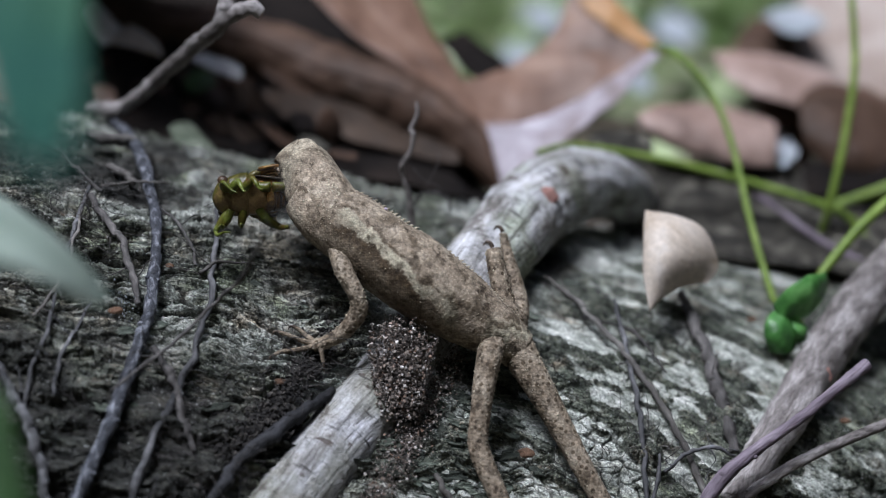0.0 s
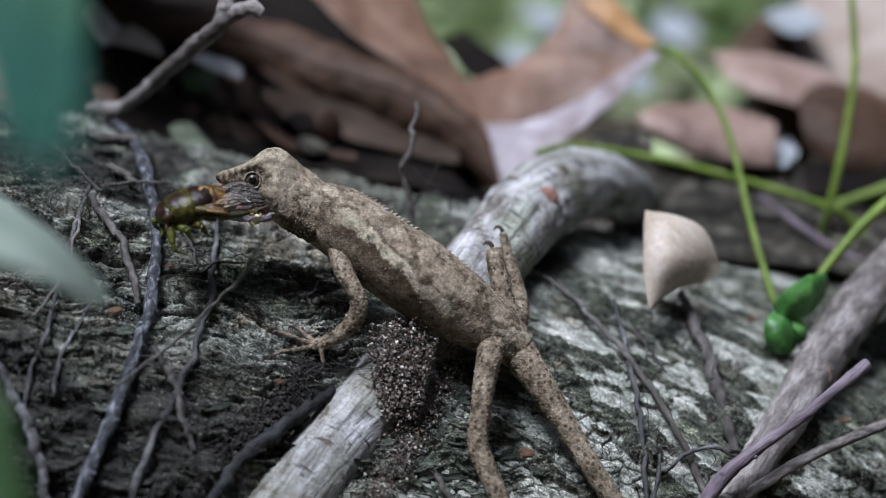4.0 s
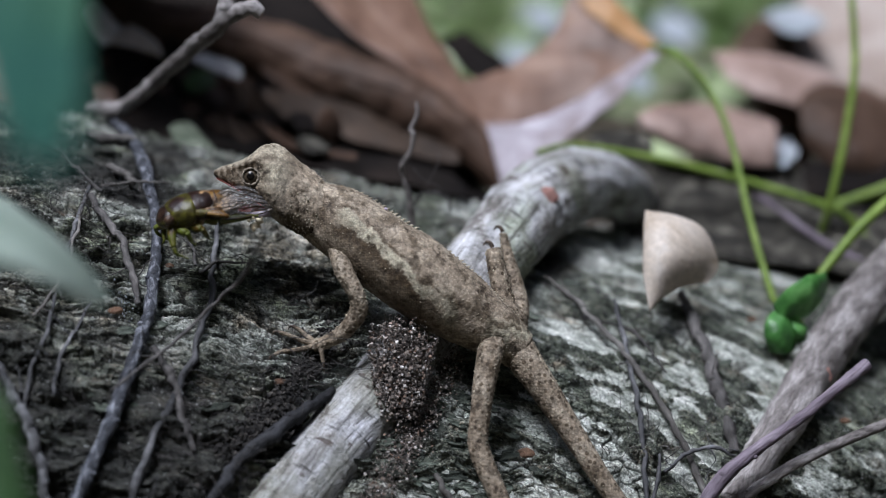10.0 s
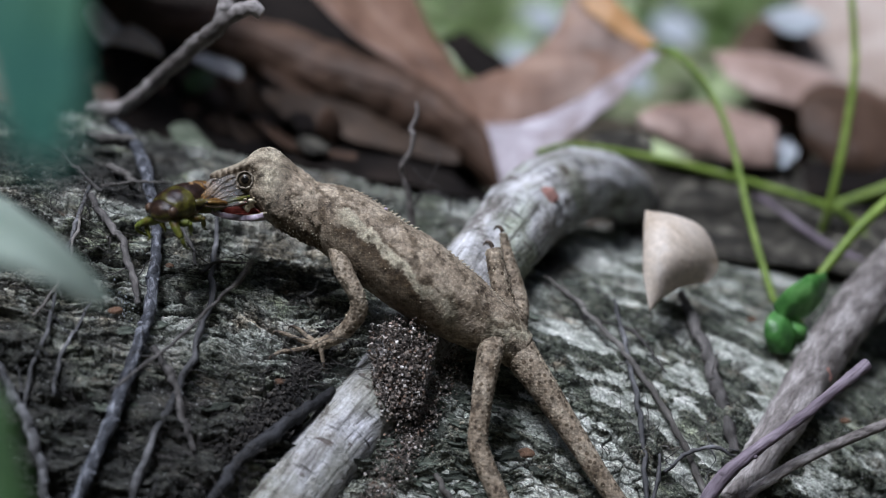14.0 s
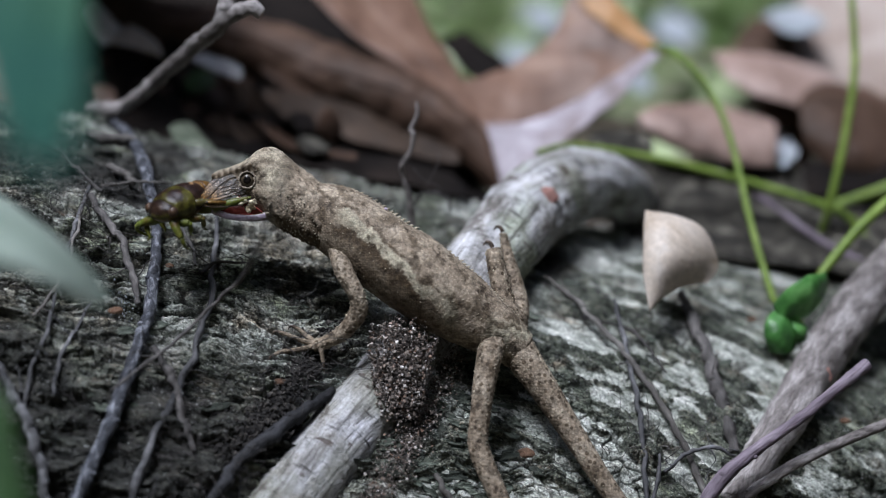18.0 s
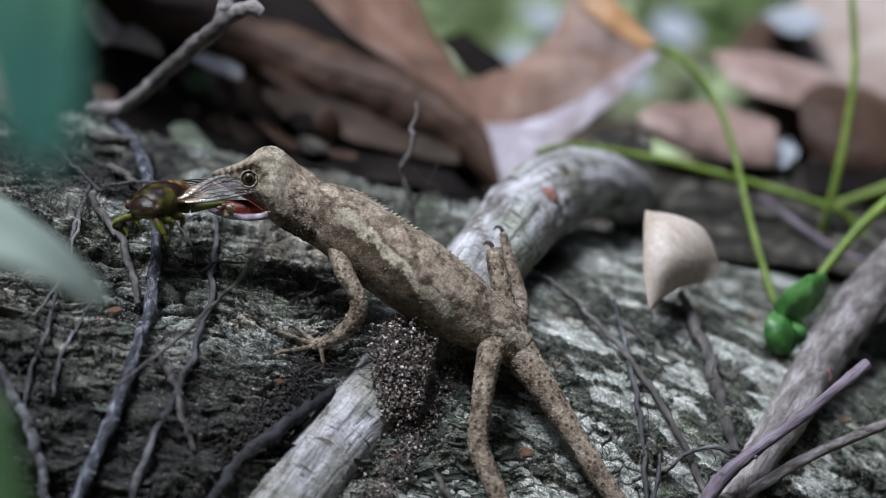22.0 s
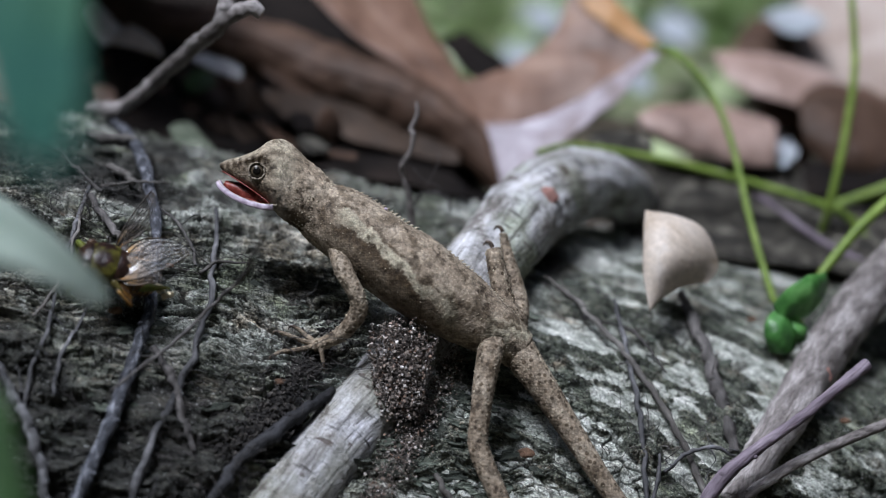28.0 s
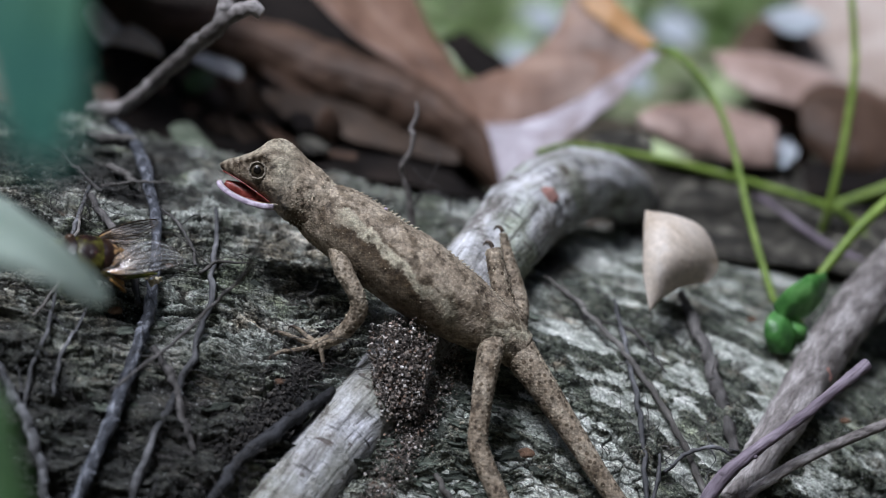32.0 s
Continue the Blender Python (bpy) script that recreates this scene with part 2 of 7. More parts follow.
HAIR = surface("hair_rootlet", (0.02, 0.018, 0.017), (0.05, 0.045, 0.042), (0.11, 0.10, 0.095), 400, 2500, 0.7)
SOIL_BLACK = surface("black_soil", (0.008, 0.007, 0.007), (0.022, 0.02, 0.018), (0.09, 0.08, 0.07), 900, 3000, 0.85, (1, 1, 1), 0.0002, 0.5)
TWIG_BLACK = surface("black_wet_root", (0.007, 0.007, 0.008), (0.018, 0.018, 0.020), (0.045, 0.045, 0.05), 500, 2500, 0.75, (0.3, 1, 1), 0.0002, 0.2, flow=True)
CHIP = surface("rust_bark_chip", (0.07, 0.042, 0.025), (0.15, 0.088, 0.055), (0.25, 0.16, 0.11), 700, 2500, 0.8, (1, 1, 1), 0.0002, 0.3)
STAIN = surface("rust_red_stain", (0.20, 0.11, 0.09), (0.28, 0.15, 0.125), (0.36, 0.22, 0.19), 500, 2500, 0.85, (1, 1, 1), 0.0001, 0.1)
LEAF_BROWN = leaf_material("dead_brown_leaf", (0.026, 0.016, 0.010), (0.066, 0.039, 0.026), (0.14, 0.088, 0.062), 0.6, 0.03, 45.0, 0.2)
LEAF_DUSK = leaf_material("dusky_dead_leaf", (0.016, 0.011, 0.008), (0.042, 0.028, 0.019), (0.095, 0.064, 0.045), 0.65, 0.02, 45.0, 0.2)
LEAF_RUST = leaf_material("rust_brown_leaf", (0.085, 0.045, 0.028), (0.19, 0.11, 0.074), (0.33, 0.225, 0.168), 0.5, 0.10)
LEAF_ORANGE = leaf_material("orange_leaf_edge", (0.34, 0.17, 0.06), (0.46, 0.25, 0.09), (0.52, 0.33, 0.15), 0.5, 0.2)
LEAF_PALE = leaf_material("pale_leaf_underside", (0.20, 0.155, 0.15), (0.37, 0.33, 0.36), (0.54, 0.50, 0.55), 0.6, 0.15, 90)
LEAF_PINK = leaf_material("pinkish_dead_leaf", (0.20, 0.125, 0.095), (0.36, 0.255, 0.215), (0.52, 0.415, 0.375), 0.55, 0.15)
LEAF_TAN = leaf_material("tan_dead_leaf", (0.25, 0.185, 0.15), (0.36, 0.29, 0.245), (0.47, 0.405, 0.36), 0.6, 0.15)
# Pale blue-grey: lichen grains, and sky shine painted on far leaves.
PALE_BLUE_GREY = leaf_material("pale_blue_grey", (0.24, 0.27, 0.29), (0.36, 0.39, 0.42), (0.50, 0.52, 0.56), 0.4, 0.15)
LEAF_CREAM = leaf_material("dry_cream_leaf", (0.40, 0.32, 0.24), (0.60, 0.52, 0.44), (0.76, 0.71, 0.66), 0.65, 0.2, 90)
LEAF_GREEN = leaf_material("bright_green_leaf", (0.024, 0.075, 0.018), (0.065, 0.19, 0.04), (0.17, 0.38, 0.11), 0.4, 0.15, 160)
LEAF_LOW = leaf_material("dim_green_blade", (0.02, 0.045, 0.015), (0.035, 0.075, 0.022), (0.06, 0.11, 0.035), 0.5, 0.15, 60)
LEAF_TEAL = leaf_material("blue_green_leaf", (0.012, 0.05, 0.038), (0.020, 0.076, 0.056), (0.04, 0.105, 0.06), 0.5, 0.15, 30)
LEAF_SAGE = leaf_material("pale_sage_leaf", (0.30, 0.39, 0.31), (0.43, 0.52, 0.44), (0.52, 0.59, 0.53), 0.4, 0.2, 30)
LEAF_FAR = leaf_material("undergrowth_leaf", (0.06, 0.12, 0.035), (0.27, 0.39, 0.14), (0.62, 0.68, 0.46), 0.35, 0.3, 42)
STEM_GREEN = surface("green_stem", (0.09, 0.14, 0.018), (0.155, 0.225, 0.036), (0.24, 0.32, 0.075), 150, 1500, 0.5, (1, 1, 1), 0.0001, 0.1)
CLAW = surface("dark_claw", (0.04, 0.03, 0.022), (0.08, 0.06, 0.045), (0.15, 0.11, 0.08), 800, 3000, 0.4, (1, 1, 1), 0.0001, 0.1)
EYE_RING = surface("scaly_eyelid", (0.05, 0.04, 0.028), (0.22, 0.185, 0.14), (0.42, 0.37, 0.29), 1300, 4000, 0.7, (1, 1, 1), 0.0001, 0.1)
EYEBALL = surface("glossy_black_eye", (0.004, 0.004, 0.004), (0.008, 0.007, 0.006), (0.015, 0.012, 0.01), 500, 2000, 0.1, (1, 1, 1), 0.00001, 0.0, 0.12)
IRIS = surface("tan_iris", (0.025, 0.019, 0.012), (0.06, 0.046, 0.03), (0.12, 0.095, 0.065), 1500, 5000, 0.3, (1, 1, 1), 0.00002, 0.0)
MOUTH = surface("wet_red_mouth", (0.10, 0.018, 0.014), (0.19, 0.04, 0.03), (0.32, 0.09, 0.07), 500, 2500, 0.25, (1, 1, 1), 0.0001, 0.1)
LIP = surface("pale_lilac_lip", (0.30, 0.24, 0.30), (0.43, 0.36, 0.44), (0.56, 0.50, 0.58), 600, 2500, 0.3, (1, 1, 1), 0.0001, 0.05)
SHELL = surface("dark_brown_cicada_shell", (0.018, 0.012, 0.009), (0.05, 0.03, 0.02), (0.11, 0.065, 0.035), 450, 2500, 0.3, (1, 1, 1), 0.0001, 0.1)
LEG_GREEN = surface("green_insect_leg", (0.07, 0.04, 0.007), (0.085, 0.105, 0.014), (0.19, 0.22, 0.055), 260, 2500, 0.35, (1, 1, 1), 0.0001, 0.15)
SHELL_OLIVE = surface("olive_brown_shell", (0.045, 0.038, 0.012), (0.09, 0.075, 0.022), (0.16, 0.13, 0.04), 500, 2500, 0.28, (1, 1, 1), 0.0001, 0.1)
# Near-black: the shade of the hollow is put into this leaf colour.
LEAF_SHADE_BLACK = leaf_material("shade_black_leaf", (0.004, 0.003, 0.003), (0.009, 0.007, 0.006), (0.022, 0.016, 0.013), 0.85, 0.0, 45.0, 0.1)
SHELL_MIX = shell_material()
AMBER = surface("amber_shell", (0.035, 0.016, 0.006), (0.13, 0.065, 0.014), (0.34, 0.22, 0.075), 500, 2500, 0.3, (1, 1, 1), 0.0001, 0.1)
FLESH = surface("cream_crumb", (0.45, 0.36, 0.22), (0.60, 0.52, 0.36), (0.7, 0.64, 0.5), 900, 3000, 0.6, (1, 1, 1), 0.0001, 0.1)


def soil_material():
    """Crumbs of soil, each of its own tone: dark loam, tan sand, pale grit, a little rust."""
    m, nt, b, vec = blank("crumbly_soil", 0.9)
    island = nd(nt, "NewGeometry").outputs["Random Per Island"]
    n = noise_of(nt, vec, 1500, 4, 0.6)
    col = ramp(nt, island, ((0.0, (0.035, 0.028, 0.024)), (0.42, (0.10, 0.082, 0.07)), (0.70, (0.25, 0.212, 0.18)), (0.82, (0.20, 0.12, 0.08)), (0.88, (0.36, 0.32, 0.29)), (1.0, (0.68, 0.63, 0.60))))
    col = mixed(nt, 0.6, col, ramp(nt, n, ((0.3, (0.45,) * 3), (0.7, (1.35,) * 3))), "MULTIPLY")
    nt.links.new(col, b.inputs["Base Color"])
    bumped(nt, b, ((n, 0.8, 0.0003),))
    return m


def litter_material():
    m, nt, b, vec = blank("litter_leaves", 0.6)
    island = nd(nt, "NewGeometry").outputs["Random Per Island"]
    n = noise_of(nt, vec, 60, 4)
    col = ramp(nt, island, ((0.0, (0.16, 0.10, 0.07)), (0.3, (0.34, 0.26, 0.21)), (0.55, (0.46, 0.40, 0.35)), (0.75, (0.22, 0.28, 0.12)), (0.9, (0.40, 0.46, 0.26)), (1.0, (0.55, 0.55, 0.5))))
    col = mixed(nt, 0.5, col, ramp(nt, n, ((0.3, (0.6,) * 3), (0.7, (1.2,) * 3))), "MULTIPLY")
    nt.links.new(col, b.inputs["Base Color"])
    return m


LITTER = litter_material()
SOIL = soil_material()


def wing_material():
    m, nt, b, vec = blank("clear_wing", 0.12)
    n = noise_of(nt, vec, 300, 4, 0.6)
    # amber at the root, clear beyond it
    far = nd(nt, "VectorMath")
    far.operation = "LENGTH"
    nt.links.new(vec, far.inputs[0])
    reach = nd(nt, "MapRange")
    for k, val in zip(("From Min", "From Max", "To Min", "To Max"), (0.002, 0.0085, 1.0, 0.0)):
        reach.inputs[k].default_value = val
    nt.links.new(far.outputs["Value"], reach.inputs["Value"])
    col = mixed(nt, reach.outputs[0], ramp(nt, n, ((0.3, (0.38, 0.37, 0.34)), (0.7, (0.72, 0.72, 0.74)))), ramp(nt, n, ((0.4, (0.10, 0.045, 0.012)), (0.6, (0.34, 0.19, 0.05)))))
    nt.links.new(col, b.inputs["Base Color"])
    nt.links.new(ramp(nt, reach.outputs[0], ((0.0, (0.17,) * 3), (1.0, (0.75,) * 3))), b.inputs["Alpha"])
    b.inputs["Specular IOR Level"].default_value = 0.6
    bumped(nt, b, ((n, 0.5, 0.0004),))
    return m


WING = wing_material()
VEIN = surface("wing_vein", (0.012, 0.009, 0.007), (0.03, 0.021, 0.013), (0.09, 0.06, 0.03), 900, 3000, 0.4, (1, 1, 1), 0.00005, 0.2)


# ---------------------------------------------------------------- shaping
def lattice(ix, iy, iz, seed):
    h = (ix.astype(np.int64) * 374761393 + iy.astype(np.int64) * 668265263 + iz.astype(np.int64) * 2147483647 + seed * 974634777) & 0xFFFFFFFF
    h = ((h ^ (h >> 13)) * 1274126177) & 0xFFFFFFFF
    h = ((h ^ (h >> 16)) * 2246822519) & 0xFFFFFFFF
    return ((h ^ (h >> 15)) & 0xFFFFFF) / float(0xFFFFFF)


def grain(p, seed=0):
    """Smooth value noise 0..1 at the rows of p."""
    i = np.floor(p).astype(np.int64)
    f = p - i
    f = f * f * (3 - 2 * f)
    out = 0
    for dx in (0, 1):
        for dy in (0, 1):
            for dz in (0, 1):
                w = (f[:, 0] if dx else 1 - f[:, 0]) * (f[:, 1] if dy else 1 - f[:, 1]) * (f[:, 2] if dz else 1 - f[:, 2])
                out = out + w * lattice(i[:, 0] + dx, i[:, 1] + dy, i[:, 2] + dz, seed)
    return out


def layers(p, octaves=4, seed=0, gain=0.5):
    out, amp, tot = 0, 1.0, 0.0
    for k in range(octaves):
        out = out + amp * grain(p * 2.03 ** k, seed + k)
        tot += amp
        amp *= gain
    return out / tot


def cells(p, seed=0, jitter=0.85):
    """Distance to the nearest and second nearest scattered point."""
    i = np.floor(p).astype(np.int64)
    d1, d2 = np.full(len(p), 9.0), np.full(len(p), 9.0)
    for dx in (-1, 0, 1):
        for dy in (-1, 0, 1):
            for dz in (-1, 0, 1):
                c = i + (dx, dy, dz)
                q = c + 0.5 + jitter * (np.stack([lattice(c[:, 0], c[:, 1], c[:, 2], seed + k) for k in (11, 23, 37)], 1) - 0.5)
                d = np.linalg.norm(q - p, axis=1)
                d2 = np.minimum(np.maximum(d1, d), d2)
                d1 = np.minimum(d1, d)
    return d1, d2


def smooth(a, b, x):
    t = np.clip((x - a) / (b - a), 0, 1)
    return t * t * (3 - 2 * t)


def mesh_of(name, verts, faces, material, soft=True, attrs=None):
    """A mesh from vertices in mm."""
    me = bpy.data.meshes.new(name)
    me.from_pydata((np.asarray(verts, float) * MM).tolist(), [], faces if isinstance(faces, list) else faces.tolist())
    me.polygons.foreach_set("use_smooth", [soft] * len(me.polygons))
    for key, val in (attrs or {}).items():
        val = np.asarray(val, np.float32)
        if val.ndim == 2:
            me.attributes.new(key, "FLOAT_VECTOR", "POINT").data.foreach_set("vector", val.ravel())
        else:
            me.attributes.new(key, "FLOAT", "POINT").data.foreach_set("value", val)
    me.materials.append(material)
    me.update()
    return me


def curve_points(ctrl, n):
    """A smooth line (Catmull-Rom) through the rows of ctrl, at n even steps."""
    c = np.asarray(ctrl, float)
    c = np.vstack([2 * c[0] - c[1], c, 2 * c[-1] - c[-2]])
    t = np.linspace(0, len(c) - 3 - 1e-6, n)
    k = t.astype(int)
    f = (t - k)[:, None]
    a, b, d, e = c[k], c[k + 1], c[k + 2], c[k + 3]
    return 0.5 * (2 * b + (d - a) * f + (2 * a - 5 * b + 4 * d - e) * f ** 2 + (3 * b - a - 3 * d + e) * f ** 3)


def grid_faces(n, m, wrap=True):
    i = np.arange(n - 1)[:, None]
    j = np.arange(m if wrap else m - 1)[None, :]
    a, b = i * m + j, i * m + (j + 1) % m
    return np.stack([a, b, b + m, a + m], -1).reshape(-1, 4)


def frames_along(line, up=(0, -1, 0)):
    tan = np.gradient(line, axis=0)
    tan /= np.linalg.norm(tan, axis=1)[:, None]
    side = np.cross(tan, np.asarray(up, float))
    side /= np.maximum(np.linalg.norm(side, axis=1), 1e-6)[:, None]
    return tan, side, np.cross(side, tan)


def swept(ctrl, n=40, ring=12, up=(0, -1, 0), rough=0.0, freq=0.6, seed=3):
    """A closed tube. ctrl rows: x, y, z, radius across, and radius along up where it differs.
    Returns vertices, faces, and the (length, angle) of each vertex."""
    c = np.asarray(ctrl, float)
    if c.shape[1] == 4:
        c = np.hstack([c, c[:, 3:4]])
    q = curve_points(c, n)
    line, ra, rb = q[:, :3], np.maximum(q[:, 3], 0.02), np.maximum(q[:, 4], 0.02)
    tan, side, top = frames_along(line, up)
    th = np.linspace(0, 2 * math.pi, ring, endpoint=False)
    v = line[:, None] + side[:, None] * (np.cos(th)[None, :, None] * ra[:, None, None]) + top[:, None] * (np.sin(th)[None, :, None] * rb[:, None, None])
    v = v.reshape(-1, 3)
    if rough:
        out = v - np.repeat(line, ring, 0)
        out /= np.maximum(np.linalg.norm(out, axis=1), 1e-6)[:, None]
        r = np.repeat(np.minimum(ra, rb), ring)
        v = v + out * ((layers(v * freq, 4, seed) - 0.5) * 2 * rough * r)[:, None]
    faces = grid_faces(n, ring).tolist()
    faces += [list(range(ring))[::-1], list(range((n - 1) * ring, n * ring))]
    u = np.repeat(np.linspace(0, 1, n), ring)
    return v, faces, u, np.tile(th, n)


def patch(net, nu=24, nv=18, rough=0.0, seed=5):
    """A bent sheet over a small net of control points (rows along, columns across)."""
    net = np.asarray(net, float)

    def weights(k, n):
        t = np.linspace(0, 1, n)[:, None]
        return np.array([math.comb(k - 1, i) for i in range(k)]) * t ** np.arange(k) * (1 - t) ** np.arange(k - 1, -1, -1)
    v = np.einsum("ai,bj,ijc->abc", weights(net.shape[0], nu), weights(net.shape[1], nv), net).reshape(-1, 3)
    if rough:
        v = v + (np.stack([layers(v * 0.12, 3, seed + k) for k in (0, 7, 14)], 1) - 0.5) * 2 * rough
    return v, grid_faces(nu, nv, False)


def joined(pieces):
    vs, fs, k = [], [], 0
    for v, f in pieces:
        vs.append(np.asarray(v))
        fs += [[i + k for i in q] for q in (f if isinstance(f, list) else f.tolist())]
        k += len(v)
    return np.vstack(vs), fs


def part(name, data, material, parent, label="", soft=True, attrs=None, thick=0.0):
    """One mesh under a thing or under a part; data: vertices in mm in its thing's frame, and faces."""
    ob = new(name, mesh_of(name, data[0], data[1], material, soft, attrs))
    ob.parent = parent
    if thick:
        s = ob.modifiers.new("thickness", "SOLIDIFY")
        s.thickness, s.offset = thick * MM, 0
    return tagged(ob, label)


def at(x, y, z, rx=0, ry=0, rz=0):
    """A pose in the slope's frame, in mm and degrees."""
    return TILT @ pose(x * MM, y * MM, z * MM, rx, ry, rz)


def thing(name, base, label, category, group="", kind=""):
    ob = new(name)
    ob.empty_display_size = 0.004
    ob.matrix_world = at(*base)
    return tagged(ob, label, category, group, kind)


def solid(name, base, data, material, label, category, group="", kind="", thick=0.0, attrs=None, soft=True):
    """A thing of one mesh; data in the slope's frame."""
    ob = new(name, mesh_of(name, np.asarray(data[0]) - np.asarray(base[:3], float), data[1], material, soft, attrs))
    ob.matrix_world = at(*base)
    if thick:
        s = ob.modifiers.new("thickness", "SOLIDIFY")
        s.thickness, s.offset = thick * MM, 0
    return tagged(ob, label, category, group, kind)


def flow_of(ctrl, n, ring):
    """Metres along a swept tube, and its round, for grain that follows it."""
    q = curve_points(np.asarray(ctrl, float)[:, :4], n)
    run = np.concatenate([[0], np.cumsum(np.linalg.norm(np.diff(q[:, :3], axis=0), axis=1))])
    th = np.linspace(0, 2 * math.pi, ring, endpoint=False)
    r = q[:, 3][:, None]
    return np.stack([np.repeat(run, ring), (r * np.cos(th)).ravel(), (r * np.sin(th)).ravel()], 1) * MM


def twig(name, ctrl, material, label, category="twig", group="", n=60, ring=10, rough=0.25, freq=0.8, seed=3, knots=0, kink=0.0, branchlets=0):
    if kink:
        c = curve_points(np.asarray(ctrl, float)[:, :4], 40)
        way = np.stack([layers(c[:, :3] * 0.22 + k * 9.1, 3, seed + k, 0.65) for k in (1, 2, 3)], 1) - 0.5
        c[:, :3] += way * kink * (1, 0.4, 1) * np.sin(np.linspace(0.3, math.pi - 0.3, 40))[:, None]
        c[:, 3] *= 0.75 + 0.5 * layers(c[:, :3] * 0.5, 2, seed + 9)
        ctrl = [tuple(r) for r in c]
    v, f, _, _ = swept(ctrl, n, ring, rough=rough, freq=freq, seed=seed)
    ob = solid(name, ctrl[0][:3], (v, f), material, label, category, group, attrs={"flow": flow_of(ctrl, n, ring)})
    if branchlets:
        g = np.random.RandomState(seed + 77)
        c = np.asarray(ctrl, float)
        for k in range(branchlets):
            p = c[1 + int(g.rand() * (len(c) - 2)), :3] - np.asarray(ctrl[0][:3])
            d = g.randn(3) * (1.2, 0.35, 0.9) + (0, -0.3, 0)
            rows = [(*p, 0.16)]
            for _ in range(4):
                d = d * 0.75 + g.randn(3) * (0.7, 0.25, 0.7)
                p = p + d
                rows.append((*p, 0.05 + 0.10 * g.rand()))
            w, wf, _, _ = swept(rows, 16, 5)
            part("branchlet", (w, wf), material, ob, attrs={"flow": w * MM})
    if knots:
        g = np.random.RandomState(seed + 40)
        q = curve_points(np.asarray(ctrl, float)[:, :4], 60)
        for k in range(knots):
            i = 4 + int(g.rand() * 52)
            a = g.rand() * 6.3
            d = np.array((math.cos(a), -0.7, math.sin(a))) / 1.22
            r = q[i, 3]
            w, wf = ball_at(np.zeros(3), (0.42 * r, 0.34 * r, 0.36 * r), 9, 12)
            w = w * (0.8 + 0.5 * layers(w * 2.5, 2, k))[:, None] + q[i, :3] - np.asarray(ctrl[0][:3]) + d * r * 0.86
            part("knot", (w, wf), material, ob, attrs={"flow": w * MM})
    return ob


# ---------------------------------------------------------------- ground and log
def build_ground():
    n = 90
    r = np.concatenate([np.linspace(0, 1.5, 60), np.geomspace(1.6, 60, 30)])
    th = np.linspace(0, 2 * math.pi, 72, endpoint=False)
    p = np.stack([(r[:, None] * np.cos(th)).ravel(), (r[:, None] * np.sin(th)).ravel(), np.zeros(n * 72)], 1)
    p[:, 2] = -0.098 + 0.03 * (layers(p * 9, 4, 2) - 0.5)
    me = mesh_of("ground", p * 1000, grid_faces(n, 72).tolist(), GROUND)
    tagged(new("ground", me), "dark forest floor of soil and leaf crumbs", "ground", kind="structure")


def build_light_wall():
    """Unseen wall round the log, added to block low sky light; open overhead."""
    n, m = 30, 120
    th = np.linspace(0, 2 * math.pi, m, endpoint=False)
    z = np.linspace(-0.3, 8.5, n)
    p = np.stack([np.tile(np.cos(th), n) * 6, np.tile(np.sin(th), n) * 6, np.repeat(z, m)], 1)
    p[:, :2] *= (1 + 0.12 * (layers(p * 1.2, 4, 6) - 0.5))[:, None]
    p[:, 2] += (p[:, 2] > 7.9) * 1.6 * (layers(p * 0.8, 3, 16) - 0.5)
    tagged(new("backdrop", mesh_of("backdrop", p * 1000, grid_faces(n, m).tolist(), WALL_DARK)), "unseen dark green wall that blocks low sky light", "forest", kind="structure")


LOG_R, LOG_LEAN, LOG_YAW = 80.0, 11.3, 10.0
LOG_AT = (0, 72, -71)


def bent(s, arc):
    """The grain runs along the log, then turns down over its farther half."""
    return arc + 0.42 * 14 * np.logaddexp(0, (s - 2) / 14)


